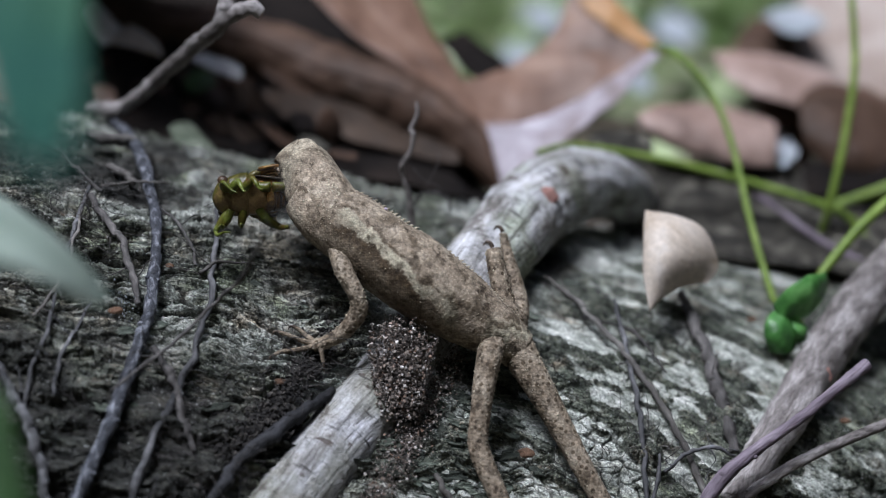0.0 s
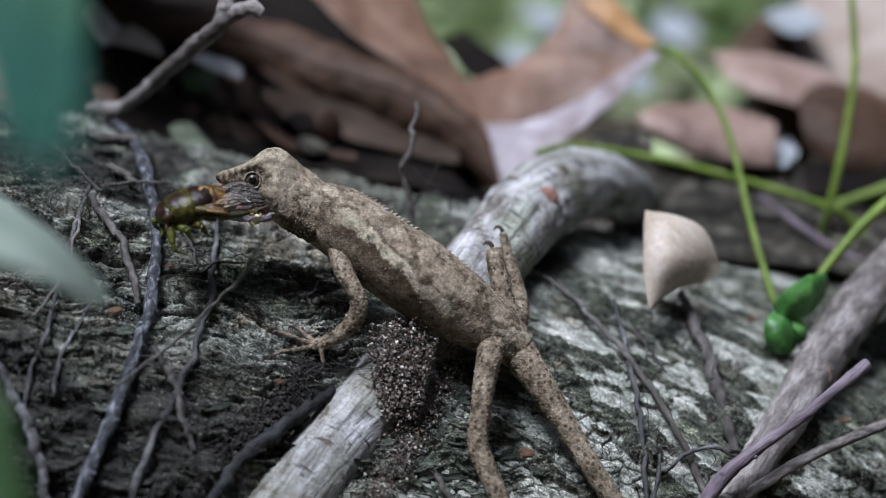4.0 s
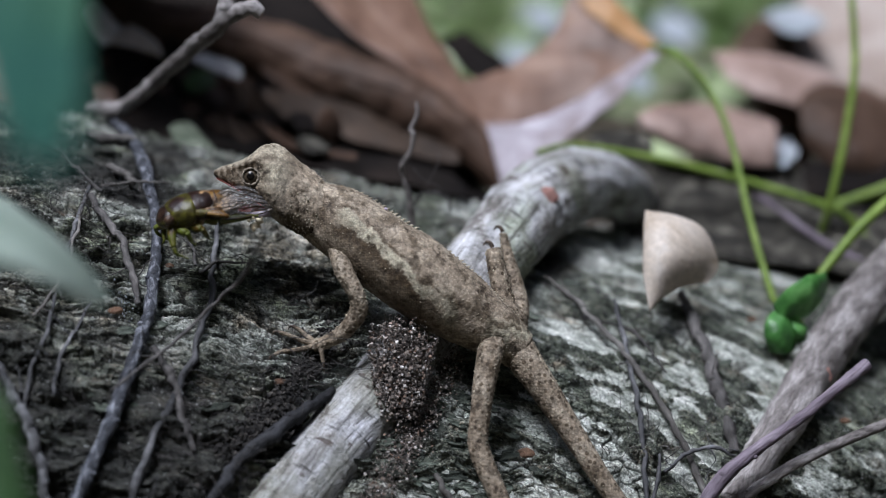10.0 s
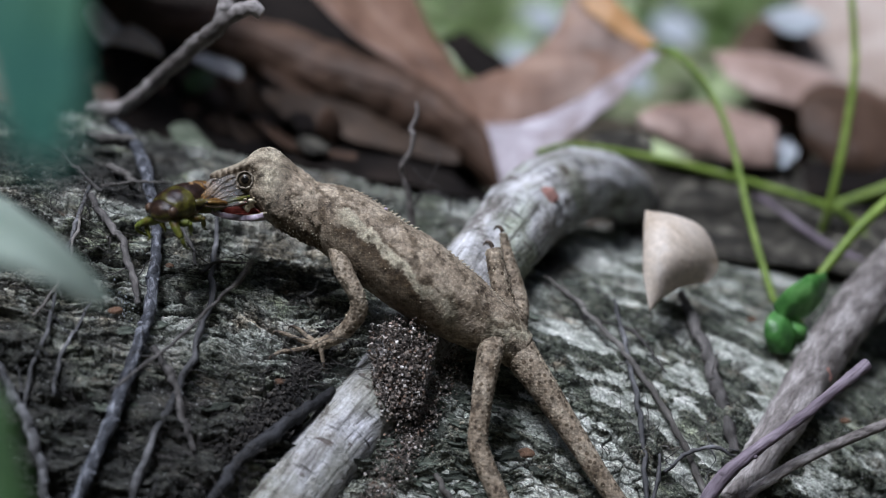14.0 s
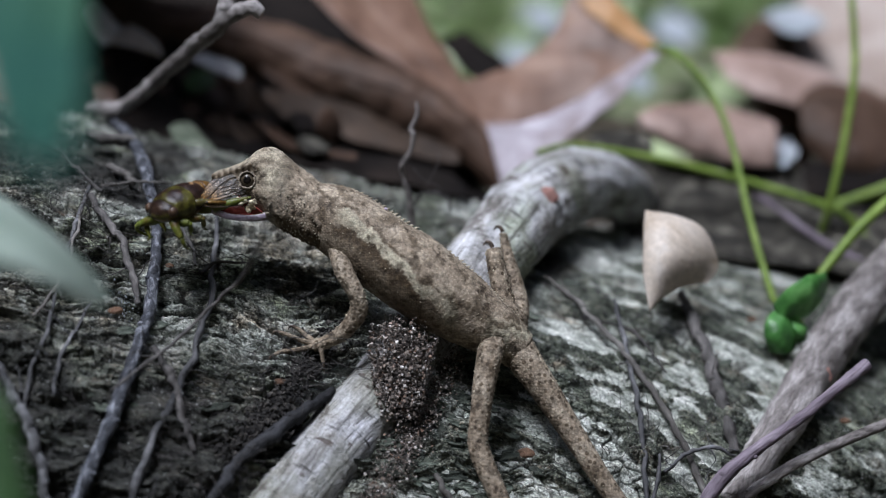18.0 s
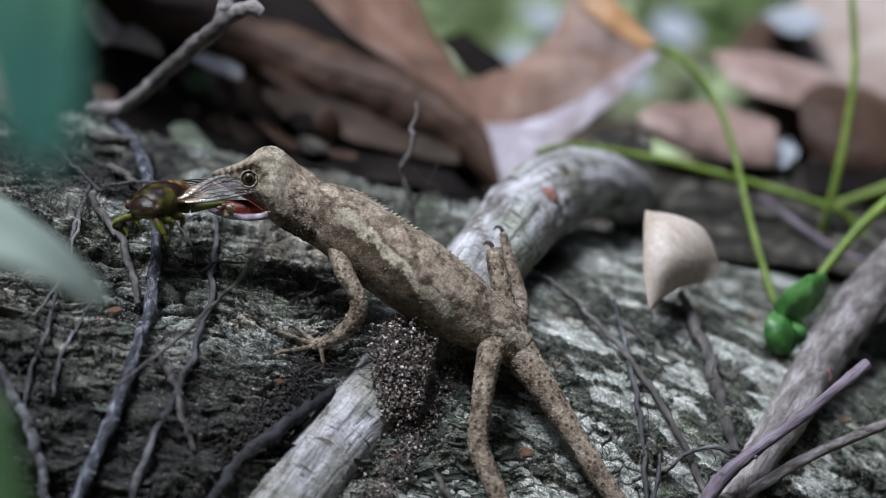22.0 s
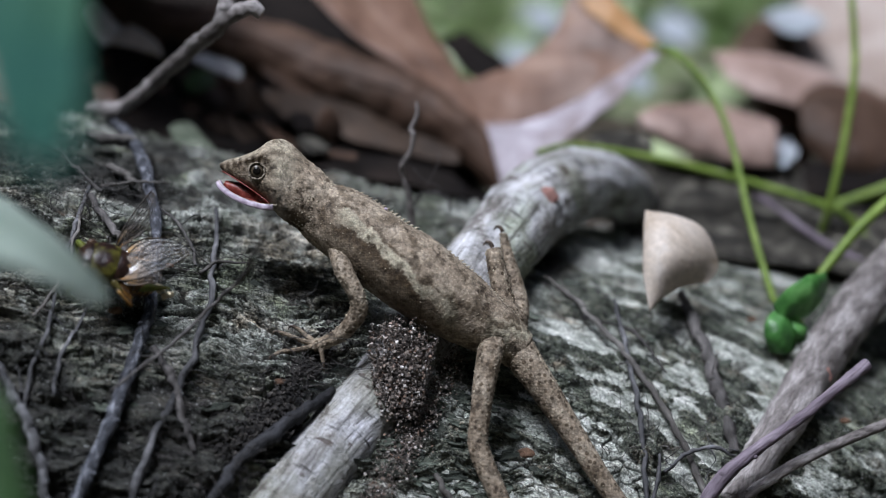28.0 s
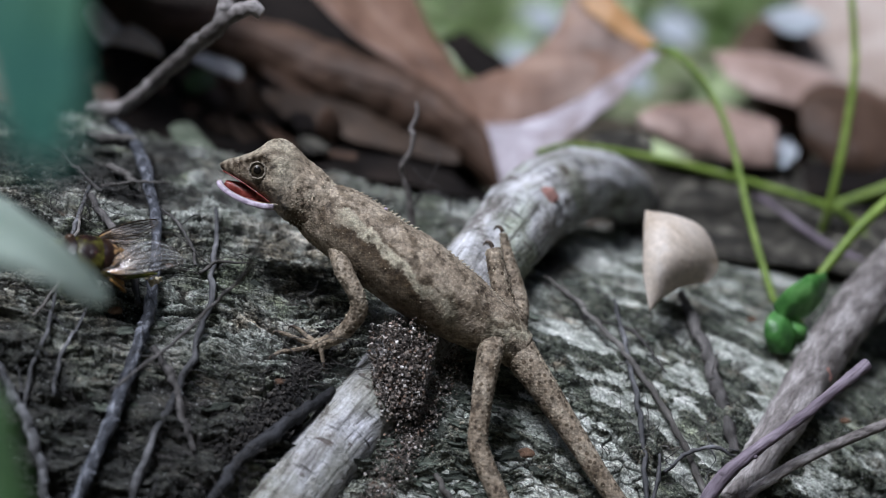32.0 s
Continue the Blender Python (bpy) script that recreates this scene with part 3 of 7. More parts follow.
def near_bark(s, arc):
    """Laminated grey bark: its height, layer, lichen, and damp with cleft shade."""
    z = np.zeros_like(s)
    q = np.stack([s * 0.038, arc * 0.19, z], 1)
    warp = layers(np.stack([s * 0.06, arc * 0.06, z + 3], 1), 4, 40) - 0.5
    q[:, 1] += 2.4 * warp
    base = layers(q, 4, 1)
    flake = layers(q * np.array([2.6, 2.4, 1]), 4, 9, 0.55)
    fine = layers(np.stack([s * 0.17, arc * 1.1 + 8 * warp, z], 1), 4, 21, 0.65)
    ridge = 1 - np.abs(2 * layers(q * np.array([1.8, 3.2, 1]), 3, 31) - 1)
    step = flake * 8 + 1.1 * (fine - 0.5) + 0.9 * (ridge - 0.8)
    terrace = np.floor(step) + smooth(0.84, 1.0, step - np.floor(step))
    wav = layers(np.stack([s * 0.16, arc * 0.2, z + 9], 1), 3, 66) - 0.5
    c1, c2 = cells(np.stack([s * 0.06 + 0.5 * wav, arc * 0.36 + 4.5 * warp + 1.2 * wav, z + 0.5], 1), 71, 0.95)
    crack = smooth(0.13, 0.02, c2 - c1) * smooth(0.40, 0.55, layers(np.stack([s * 0.09, arc * 0.09, z + 4], 1), 3, 75) + 0.12)
    line = np.abs(2 * layers(np.stack([s * 0.07, arc * 0.6 + 6 * warp, z + 2], 1), 4, 44, 0.6) - 1)
    slit = smooth(0.07, 0.0, line)
    h = 2.8 * (base - 0.5) + 0.72 * (terrace - 4) + 1.2 * (fine - 0.5) + 1.2 * (ridge - 0.8) - 1.1 * crack - 0.7 * slit
    layer = smooth(0.24, 0.44, 0.26 * np.exp(-((s + 50) / 22) ** 2 - ((arc - 60) / 17) ** 2) + flake + 0.25 * (base - 0.5) + 0.2 * (fine - 0.5)) * (1 - 0.85 * np.maximum(crack, 0.8 * slit))
    # thin laminae, each lapping over the next, with a dark line under its lip
    leaf = layers(np.stack([s * 0.085, arc * 0.34 + 5 * warp, z + 12], 1), 5, 57, 0.62) * 19
    lap = leaf - np.floor(leaf)
    hold = smooth(0.30, 0.55, layers(np.stack([s * 0.08, arc * 0.12, z + 14], 1), 3, 59) + 0.08)
    h = h + 0.7 * hold * (smooth(0.0, 0.10, lap) * (1 - 0.75 * lap) - 0.3)
    layer = layer * (1 - 0.85 * hold * smooth(0.16, 0.02, np.minimum(lap, 1.05 - lap)))
    spot = layers(np.stack([s * 0.07, arc * 0.11, z + 8], 1), 4, 55, 0.6)
    lichen = smooth(0.50, 0.56, spot + 0.34 * smooth(-20, -4, s) * smooth(46, 28, s) + 0.06 * np.exp(-((s - 22) / 22) ** 2 - ((arc - 48) / 20) ** 2) - 0.10 * smooth(10, -30, s) + 0.09 * np.exp(-((s + 62) / 16) ** 2 - ((arc - 52) / 9) ** 2) + 0.13 * np.exp(-((s - 4) / 11) ** 2 - ((arc - 40) / 15) ** 2) - 0.10 * smooth(-40, -55, s) * smooth(50, 30, arc) + 0.2 * (fine - 0.5)) * 0.9 * (1 - crack)
    rot = layers(np.stack([s * 0.045, arc * 0.06, z + 5], 1), 4, 83, 0.6)
    # Damp patches, plus the black shade of the slab's cleft painted in.
    damp_shade = smooth(0.46, 0.62, rot + 0.32 * np.exp(-((s + 53 + 0.5 * (arc - 36)) / 5) ** 2 - ((arc - 30) / 9) ** 2) + 0.13 * smooth(42, 22, arc) * smooth(-48, -66, s) + 0.04 * smooth(60, 90, arc) * smooth(20, -10, s) + 0.22 * np.exp(-((s + 92) / 8) ** 2 - ((arc - 86) / 10) ** 2) + 0.5 * np.exp(-((s + 75) / 3.5) ** 2 - ((arc - 100) / 7) ** 2) - 0.06 - 0.45 * np.exp(-((s + 52) / 20) ** 2 - ((arc - 58) / 18) ** 2)) * 0.9
    return h, layer, lichen * (1 - damp_shade), damp_shade, z


def far_bark(s, arc):
    """Pale smooth crust beyond the thick root, with dark green plates that flake off it in steps."""
    z = np.zeros_like(s)
    base = layers(np.stack([s * 0.038, arc * 0.19, z], 1), 3, 1)
    wave = layers(np.stack([s * 0.22, arc * 0.26, z + 6], 1), 3, 91) - 0.5
    short = layers(np.stack([s * 0.115 + 0.5 * wave, arc * 0.25 + 0.9 * wave, z + 1], 1), 5, 93, 0.55)
    long = layers(np.stack([s * 0.040 + 0.3 * wave, arc * 0.21 + 0.8 * wave, z + 7], 1), 5, 97, 0.52)
    shade = short + (long - short) * smooth(62, 88, arc)
    shade = shade - 0.012 + 0.055 * np.exp(-((s + 13) / 6) ** 2 - ((arc - 45) / 11) ** 2) + 0.05 * smooth(48, 64, s) + 0.075 * smooth(-34, -50, s) - 0.15 * np.exp(-((s - 6) / 12) ** 2 - ((arc - 43) / 10) ** 2) + 0.05 * np.exp(-((s - 31) / 9) ** 2 - ((arc - 66) / 13) ** 2) - 0.035 * np.exp(-((s - 16) / 12) ** 2 - ((arc - 70) / 24) ** 2)
    plate = smooth(0.495, 0.512, shade)
    climb = np.maximum(shade - 0.5, 0) * 30
    rung = climb - np.floor(climb)
    lip = np.exp(-rung / 0.22) * plate
    scab = 0.30 * plate * (1 + np.floor(climb)) + 0.38 * lip + 0.5 * (layers(np.stack([s * 0.5, arc * 0.9, z], 1), 3, 99) - 0.5)
    d1, d2 = cells(np.stack([s * 0.30 + wave, arc * 0.42 + 1.4 * wave, z + 0.5], 1), 101, 0.95)
    split = smooth(0.14, 0.03, d2 - d1) * smooth(0.48, 0.56, layers(np.stack([s * 0.12, arc * 0.14, z + 3], 1), 3, 103))
    flat = 2.8 * (base - 0.5) + scab - 0.55 * split
    crust = smooth(0.36, 0.50, layers(np.stack([s * 0.09, arc * 0.12, z + 8], 1), 4, 105, 0.6) - 0.10 * smooth(44, 62, s) - 0.34 * smooth(-34, -50, s) + 0.13 * np.exp(-((s - 5) / 14) ** 2 - ((arc - 46) / 14) ** 2) + 0.05) * 0.95
    return flat, (0.9 - 0.6 * smooth(-34, -50, s)) * (1 - 0.8 * split), (1 - plate) * (1 - 0.7 * split) * crust, 0.85 * smooth(0.38, 0.58, layers(np.stack([s * 0.06, arc * 0.07, z + 5], 1), 4, 83, 0.6) + 0.2 * smooth(40, 26, arc) - 0.04) * smooth(-44, -56, s), plate * (1 - 0.5 * lip)


def log_relief(s, arc):
    """Height of the bark over the log's round, its layer, lichen, damp with cleft shade, and plates, at s mm along and
    arc mm round.
    """
    arc = bent(s, arc)
    warp = layers(np.stack([s * 0.06, arc * 0.06, np.zeros_like(s) + 3], 1), 4, 40) - 0.5
    beyond = smooth(-9, 7, s - 0.62 * arc + 46 + 8 * warp)
    beyond = np.maximum(beyond, 0.85 * smooth(50, 36, arc + 10 * warp) * smooth(-48, -60, s + 14 * warp))
    both = np.zeros((5, len(s)))
    for kind, share in ((near_bark, 1 - beyond), (far_bark, beyond)):
        here = np.nonzero(share > 0.001)[0]
        if len(here):
            both[:, here] += np.stack(kind(s[here], arc[here])) * share[here]
    return both


def stretch_out(s):
    """The grain is long on the near half of the log and shorter beyond the thick root."""
    return s + 1.6 * 10 * np.logaddexp(0, (s + 8) / 10)


def build_log():
    s = np.concatenate([np.linspace(-420, -110, 40)[:-1], np.linspace(-110, 78, 900), np.linspace(80, 420, 40)[1:]])
    a0, a1 = math.radians(4), math.radians(97)
    th = np.concatenate([np.linspace(a0, a1, 640), np.linspace(a1, a0 + 2 * math.pi, 60)[1:-1]])
    n, m = len(s), len(th)
    S2, T2 = np.repeat(s, m), np.tile(th, n)
    h, layer, lichen, damp_shade, plate = log_relief(S2, T2 * LOG_R)
    r = LOG_R + h - 0.6
    v = np.stack([S2, -np.cos(T2) * r, np.sin(T2) * r], 1)
    f = grid_faces(n, m)[:, ::-1].tolist()
    f += [list(range(m)), list(range((n - 1) * m, n * m))[::-1]]
    ob = new("fallen_log", mesh_of("fallen_log", v, f, BARK, True, {"layer": layer, "lichen": lichen, "damp_shade": damp_shade, "plate": plate, "flow": np.stack([stretch_out(S2), bent(S2, T2 * LOG_R), h], 1) * MM}))
    ob.matrix_world = at(*LOG_AT, 0, LOG_LEAN, LOG_YAW)
    return tagged(ob, "old fallen log with flaking grey-green bark and pale lichen", "log")


def on_log(s, arc, lift=0.0):
    """A place and turn on the log's skin, in the log's own frame."""
    h = float(log_relief(np.array([float(s)]), np.array([float(arc)]))[0][0])
    t = arc / LOG_R
    r = LOG_R + h - 0.6 + lift
    return Vector((s, -math.cos(t) * r, math.sin(t) * r)), t


def build_flakes(log):
    """Curled scales of loose bark, each a piece of its own."""
    rnd = random.Random(4)
    shapes = []
    for k in range(9):
        g = np.random.RandomState(70 + k)
        w, l = 1.0 + 0.7 * g.rand(), 2.2 + 2.2 * g.rand()
        n = 18
        ang = np.linspace(0, 2 * math.pi, n, endpoint=False)
        rad = 0.55 + 0.75 * g.rand(n)
        rim = np.stack([l * rad * np.cos(ang), w * rad * np.sin(ang)], 1)
        rows = [(x, y, 0.30 * y * abs(y) / w + 0.20 * abs(x) ** 1.6 / l + 0.5 * (g.rand() - 0.35)) for x, y in rim]
        rows += [(x * 0.55, y * 0.55, 0.10 + 0.05 * g.rand()) for x, y in rim]
        rows += [(0, 0, 0.1)]
        low = [(x * 0.96, y * 0.96, z - 0.16) for x, y, z in rows[:n]]
        vs = rows + low
        fs = [[i, (i + 1) % n, n + (i + 1) % n, n + i] for i in range(n)]
        fs += [[n + i, n + (i + 1) % n, 2 * n] for i in range(n)]
        fs += [[2 * n + 1 + i, 2 * n + 1 + (i + 1) % n, (i + 1) % n, i] for i in range(n)]
        shapes.append(mesh_of("bark_flake", vs, fs, FLAKE, True))
    for _ in range(290):
        if rnd.random() < 0.55:
            s, arc = rnd.uniform(-30, -7), rnd.uniform(22, 58)
        else:
            s, arc = rnd.uniform(-85, 85), rnd.uniform(0, 105)
        p, t = on_log(s, arc, 0.1)
        ob = new("bark_flake", shapes[rnd.randrange(9)])
        ob.parent = log
        k = rnd.uniform(0.3, 0.75)
        ob.matrix_basis = Matrix.Translation(p * MM) @ Matrix.Rotation(math.pi / 2 - t, 4, "X") @ Matrix.Rotation(rnd.uniform(-0.5, 0.5), 4, "Z") @ Matrix.Rotation(rnd.uniform(-0.25, 0.25), 4, "X") @ Matrix.Scale(k, 4)


# ---------------------------------------------------------------- roots and twigs on the log
def build_roots():
    thick = twig("thick_root", [(-39.8, -16.0, -60.0, 7.4), (-29.6, -10.0, -48.5, 7.0), (-18.4, -2.0, -34.1, 7.0), (-10.7, 4.0, -25.7, 7.0), (-0.4, 15.0, -13.1, 7.0), (10.4, 27.0, 0.1, 7.6), (16.1, 36.0, 6.9, 7.9), (22.6, 46.0, 11.6, 7.8), (30.6, 57.0, 13.2, 7.2), (38.5, 74.4, 10.8, 6.0), (43.4, 96.0, 2.6, 4)],
         ROOT, "thick pale grey root bending over the log's crest", "root", n=300, ring=64, rough=0.07, freq=0.5, seed=8)
    side = twig("side_root", [(91.7, 46.0, 0.1, 3.8), (82.7, 36.0, -8.7, 4.6), (75.9, 28.0, -16.1, 4.7), (70.2, 22.0, -23.4, 4.4), (64.1, 15.0, -31.5, 4.0), (58.4, 9.0, -38.4, 3.4), (53.1, 4.0, -46.2, 2.8)],
         BRANCH, "pale grey root with a rust-red stain beside the green sprout", "root", n=140, ring=36, rough=0.12, freq=0.45, seed=12)
    for root, c, r in ((thick, (19.7, 30.6, 9.9), (2.4, 0.9, 2.1)), (side, (71.0, 18.6, -24.1), (2.0, 0.8, 2.6))):
        v, f = ball_at(np.zeros(3), r, 14, 20)
        v = v * (0.75 + 0.5 * layers(v * 0.7, 3, 5))[:, None] + np.array(c)
        local = np.array(root.matrix_world.inverted() @ TILT)
        part("red_stain", (v @ local[:3, :3].T + local[:3, 3] * 1000, f), STAIN, root, "rust-red stain")
    rows = [
        ("main_rootlet", ROOTLET, "grey rootlet winding down over the bark", [(-67.4, 55.2, 26.4, 1.01), (-60.1, 33.4, 20.9, 1.16), (-55.5, 19.2, 12.9, 1.16), (-52.8, 8.5, 4.3, 1.08), (-52.1, -1.2, -6.0, 1.16), (-53.3, -8.0, -14.9, 1.16), (-55.7, -13.0, -23.7, 1.30), (-58.8, -17.1, -32.3, 1.37), (-61.9, -19.7, -39.9, 1.30), (-64.6, -21.3, -47.6, 1.16)]),
        ("thin_rootlet", TWIG_GREY, "thin grey rootlet lying on the bark", [(-42.6, 17.9, 7.3, 0.40), (-41.8, 7.7, -0.9, 0.52), (-42.1, 0.8, -8.1, 0.60), (-44.2, -6.3, -17.0, 0.64), (-46.7, -11.1, -24.8, 0.72), (-50.2, -15.0, -32.5, 0.72), (-52.9, -17.7, -40.1, 0.72), (-54.1, -19.1, -46.8, 0.64)]),
        ("thin_rootlet", TWIG_DARK, "dark rootlet bent across the bark", [(-65.2, 11.2, 10.0, 0.59), (-62.1, 7.1, 5.8, 0.68), (-58.5, 3.4, 1.1, 0.68), (-55.8, -1.3, -5.0, 0.68), (-54.4, -4.3, -10.0, 0.51)]),
        ("thin_rootlet", TWIG_GREY, "thin grey rootlet lying on the bark", [(-65.7, 13.3, 11.7, 0.40), (-66.8, 3.9, 4.7, 0.44), (-67.8, -2.9, -1.9, 0.40), (-69.6, -10.8, -11.9, 0.40), (-71.4, -15.4, -19.6, 0.40), (-72.3, -18.7, -27.3, 0.40)]),
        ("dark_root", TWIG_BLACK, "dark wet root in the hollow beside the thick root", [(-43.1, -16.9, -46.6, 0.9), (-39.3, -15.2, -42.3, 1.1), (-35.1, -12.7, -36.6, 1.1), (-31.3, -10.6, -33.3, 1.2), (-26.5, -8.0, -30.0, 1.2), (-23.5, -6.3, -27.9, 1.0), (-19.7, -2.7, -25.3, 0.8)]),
        ("corner_root", TWIG_GREY, "grey root running off over the log's low side", [(-77.8, -18.2, -19.5, 0.80), (-73.6, -19.8, -26.3, 0.88), (-70.7, -20.8, -32.0, 1.04), (-68.8, -22.0, -38.7, 0.96), (-67.7, -22.8, -46.4, 0.80)]),
        ("thin_rootlet", TWIG_DARK, "dark rootlet bent across the bark", [(-51.4, -8.7, -17.4, 0.64), (-47.7, -10.9, -23.8, 0.72), (-45.5, -12.9, -29.6, 0.72), (-43.4, -14.4, -35.5, 0.48)]),
        ("side_rootlet", TWIG_BROWN, "brown-grey rootlet crossing the lichened bark", [(19.6, 28.8, -5.3, 0.40), (24.4, 25.7, -9.1, 0.50), (29.5, 20.9, -14.8, 0.54), (35.0, 16.7, -21.1, 0.58), (40.0, 12.5, -28.2, 0.58), (44.8, 8.1, -37.3, 0.65), (48.6, 4.7, -46.3, 0.65)]),
        ("side_rootlet", TWIG_GREY, "grey rootlet crossing the lichened bark", [(33.0, 28.8, -9.7, 0.36), (34.2, 20.5, -17.0, 0.47), (35.3, 13.4, -25.1, 0.50), (36.5, 8.1, -33.1, 0.50), (37.0, 1.8, -46.0, 0.50)]),
        ("stout_rootlet", TWIG_DARK, "stout brown-grey rootlet below the cream leaf", [(46.3, 34.8, -8.7, 0.85), (48.1, 28.1, -14.0, 1.10), (50.3, 20.8, -21.2, 1.19), (52.3, 15.0, -29.4, 1.27), (53.9, 10.7, -37.5, 1.02)]),
    ]
    rows += [
        ("fine_rootlet", TWIG_BROWN, "hair-thin pale rootlet lying on the bark", [(-63.9, 13.2, 11.7, 0.2), (-60.1, 15.8, 12.2, 0.25), (-55.4, 16.2, 12.2, 0.25), (-51.1, 20.2, 12.6, 0.15)]),
        ("fine_rootlet", TWIG_DARK, "thin dark rootlet bent over the bark", [(-55.3, 17.2, 10.9, 0.25), (-52.5, 13.7, 7.7, 0.3), (-48.7, 11.2, 4.5, 0.3), (-46.4, 8.7, 1.7, 0.3), (-45.2, 4.3, -3.0, 0.25)]),
        ("fine_rootlet", TWIG_BROWN, "hair-thin pale rootlet lying on the bark", [(-44.1, 3.5, -4.2, 0.35), (-41.2, 5.5, -2.7, 0.3), (-38.5, 6.5, -2.2, 0.25), (-34.7, 8.2, -2.5, 0.15)]),
        ("fine_rootlet", TWIG_DARK, "thin dark rootlet bent over the bark", [(-84.9, 27.9, 25.6, 0.3), (-77.6, 22.7, 21.5, 0.3), (-69.3, 17.5, 16.0, 0.35), (-63.4, 12.8, 10.6, 0.3)]),
        ("short_stub", TWIG_BROWN, "short broken brown root stub", [(-68.9, 28.3, 22.0, 0.9), (-64.0, 29.6, 21.2, 1.1), (-59.8, 33.0, 20.7, 1.0)]),
        ("short_stub", TWIG_BROWN, "short broken brown root stub", [(-63.2, 20.7, 15.9, 0.7), (-60.5, 19.3, 14.4, 0.8), (-58.1, 18.1, 12.3, 0.7)]),
        ("fine_rootlet", TWIG_GREY, "hair-thin pale rootlet lying on the bark", [(40.2, 3.9, -40.6, 0.3), (44.5, 5.6, -37.4, 0.35), (49.4, 7.6, -36.4, 0.35), (53.7, 9.1, -38.0, 0.25)]),
        ("pale_sliver", TWIG_GREY, "pale dry grass sliver on the bark", [(38.1, 1.1, -45.9, 0.35), (38.9, 2.8, -41.0, 0.4), (39.4, 4.1, -37.5, 0.2)]),
        ("fine_rootlet", TWIG_DARK, "thin dark rootlet bent over the bark", [(26.3, 22.0, -12.7, 0.25), (36.0, 22.2, -15.9, 0.3), (41.9, 17.3, -23.2, 0.25)]),
        ("short_stub", TWIG_BROWN, "short broken brown root stub", [(-1.2, -5.6, -40.0, 0.5), (0.1, -6.5, -42.3, 0.6), (1.6, -6.7, -45.6, 0.6)]),
        ("fine_rootlet", TWIG_DARK, "thin dark rootlet bent over the bark", [(-5.9, 36.0, 8.7, 0.3), (-4.0, 35.0, 10.9, 0.3), (-1.0, 34.0, 11.1, 0.3), (1.0, 33.0, 9.1, 0.25), (1.3, 34.0, 6.5, 0.15)]),
        ("fine_rootlet", TWIG_GREY, "hair-thin pale rootlet lying on the bark", [(-67.6, -17.4, -25.4, 0.3), (-66.6, -14.3, -17.7, 0.35), (-63.3, -10.1, -11.9, 0.3), (-62.5, -4.4, -6.0, 0.2)]),
        ("fine_rootlet", TWIG_BROWN, "hair-thin pale rootlet lying on the bark", [(-72.0, -11.5, -11.8, 0.3), (-68.2, -7.1, -5.9, 0.35), (-66.8, -0.7, 1.1, 0.3), (-66.1, 10.0, 9.5, 0.25)]),
    ]
    for name, mat, label, ctrl in rows:
        twig(name, ctrl, mat, label, "root", "rootlets on the log", n=110, ring=12, rough=0.38, freq=0.9, seed=int(abs(ctrl[0][0]) * 7 + len(ctrl)), knots=9 if name == "main_rootlet" else 3, kink=1.2 if name == "main_rootlet" else 2.6, branchlets=0 if name in ("short_stub", "pale_sliver", "main_rootlet") else 4)
    twig("purple_twig", [(45.6, -4.0, -46.9, 1.3), (50.9, -2.0, -40.5, 1.4), (57.2, 0.0, -35.8, 1.1), (65.2, 2.0, -30.4, 1.02), (71.6, 4.0, -25.6, 1.05), (77.8, 7.0, -21.1, 1.25)], TWIG_PURPLE, "purple-brown dry twig with a broken end", n=120, ring=20, rough=0.2, freq=0.7, knots=3)
    twig("grey_twig", [(50.8, 2.0, -47.6, 1.0), (59.3, 4.0, -42.1, 1.05), (68.9, 6.0, -37.1, 1.0), (82.7, 8.0, -31.6, 0.95)], BRANCH, "straight grey dry twig beside the purple one", n=90, ring=16, rough=0.2, knots=5)
    twig("upright_twig", [(-6.0, 38.0, 4.5, 0.9), (-6.6, 36.0, 10.0, 0.6), (-7.9, 34.0, 14.6, 0.4), (-7.9, 33.0, 16.3, 0.55), (-6.3, 32.0, 18.9, 0.4), (-5.7, 31.0, 21.9, 0.5), (-6.1, 31.0, 23.2, 0.45), (-5.0, 30.0, 25.7, 0.4), (-5.1, 30.0, 28.4, 0.25)], BRANCH, "kinked grey rootlet standing up from the bark", n=70, ring=9)
    twig("hanging_twig", [(-22.4, -87.0, 14.1, 0.2), (-23.9, -70.8, 11.3, 0.22), (-26.5, -56.0, 8.1, 0.24), (-28.9, -44.0, 4.2, 0.26), (-31.2, -32.0, 0.1, 0.3), (-35.0, -20.0, -5.3, 0.36), (-41.2, -12.0, -10.4, 0.3), (-47.1, -14.0, -16.3, 0.3), (-52.5, -18.0, -20.5, 0.3), (-57.0, -22.0, -24.3, 0.26)], TWIG_DARK, "thin dark twig arching free over the bark", n=120, ring=10, kink=1.4, branchlets=6)
    fork = thing("forked_branch", (-65.1, 55.1, 28.2), "grey dry branch with a forked tip leaning on the log", "branch")
    base = np.array([-65.1, 55.1, 28.2])
    for name, ctrl in (("stem", [(-72.1, 52.0, 28.5, 1.2), (-65.6, 50.0, 27.9, 1.5), (-61.4, 48.0, 30.0, 1.3), (-55.5, 46.0, 35.0, 1.5), (-49.1, 44.0, 40.4, 1.6), (-43.8, 43.0, 45.0, 1.7), (-42.9, 43.0, 51.5, 1.5), (-43.5, 43.0, 57.1, 1.4)]),
                       ("side_shoot", [(-44.6, 43.0, 44.6, 1.6), (-40.6, 42.0, 46.7, 1.5), (-37.7, 41.0, 47.5, 1.5), (-35.8, 41.0, 46.2, 1.1)])):
        c = np.array(ctrl)
        out = np.clip((c[:, 2] - 28) / 17, 0, 1) * 22
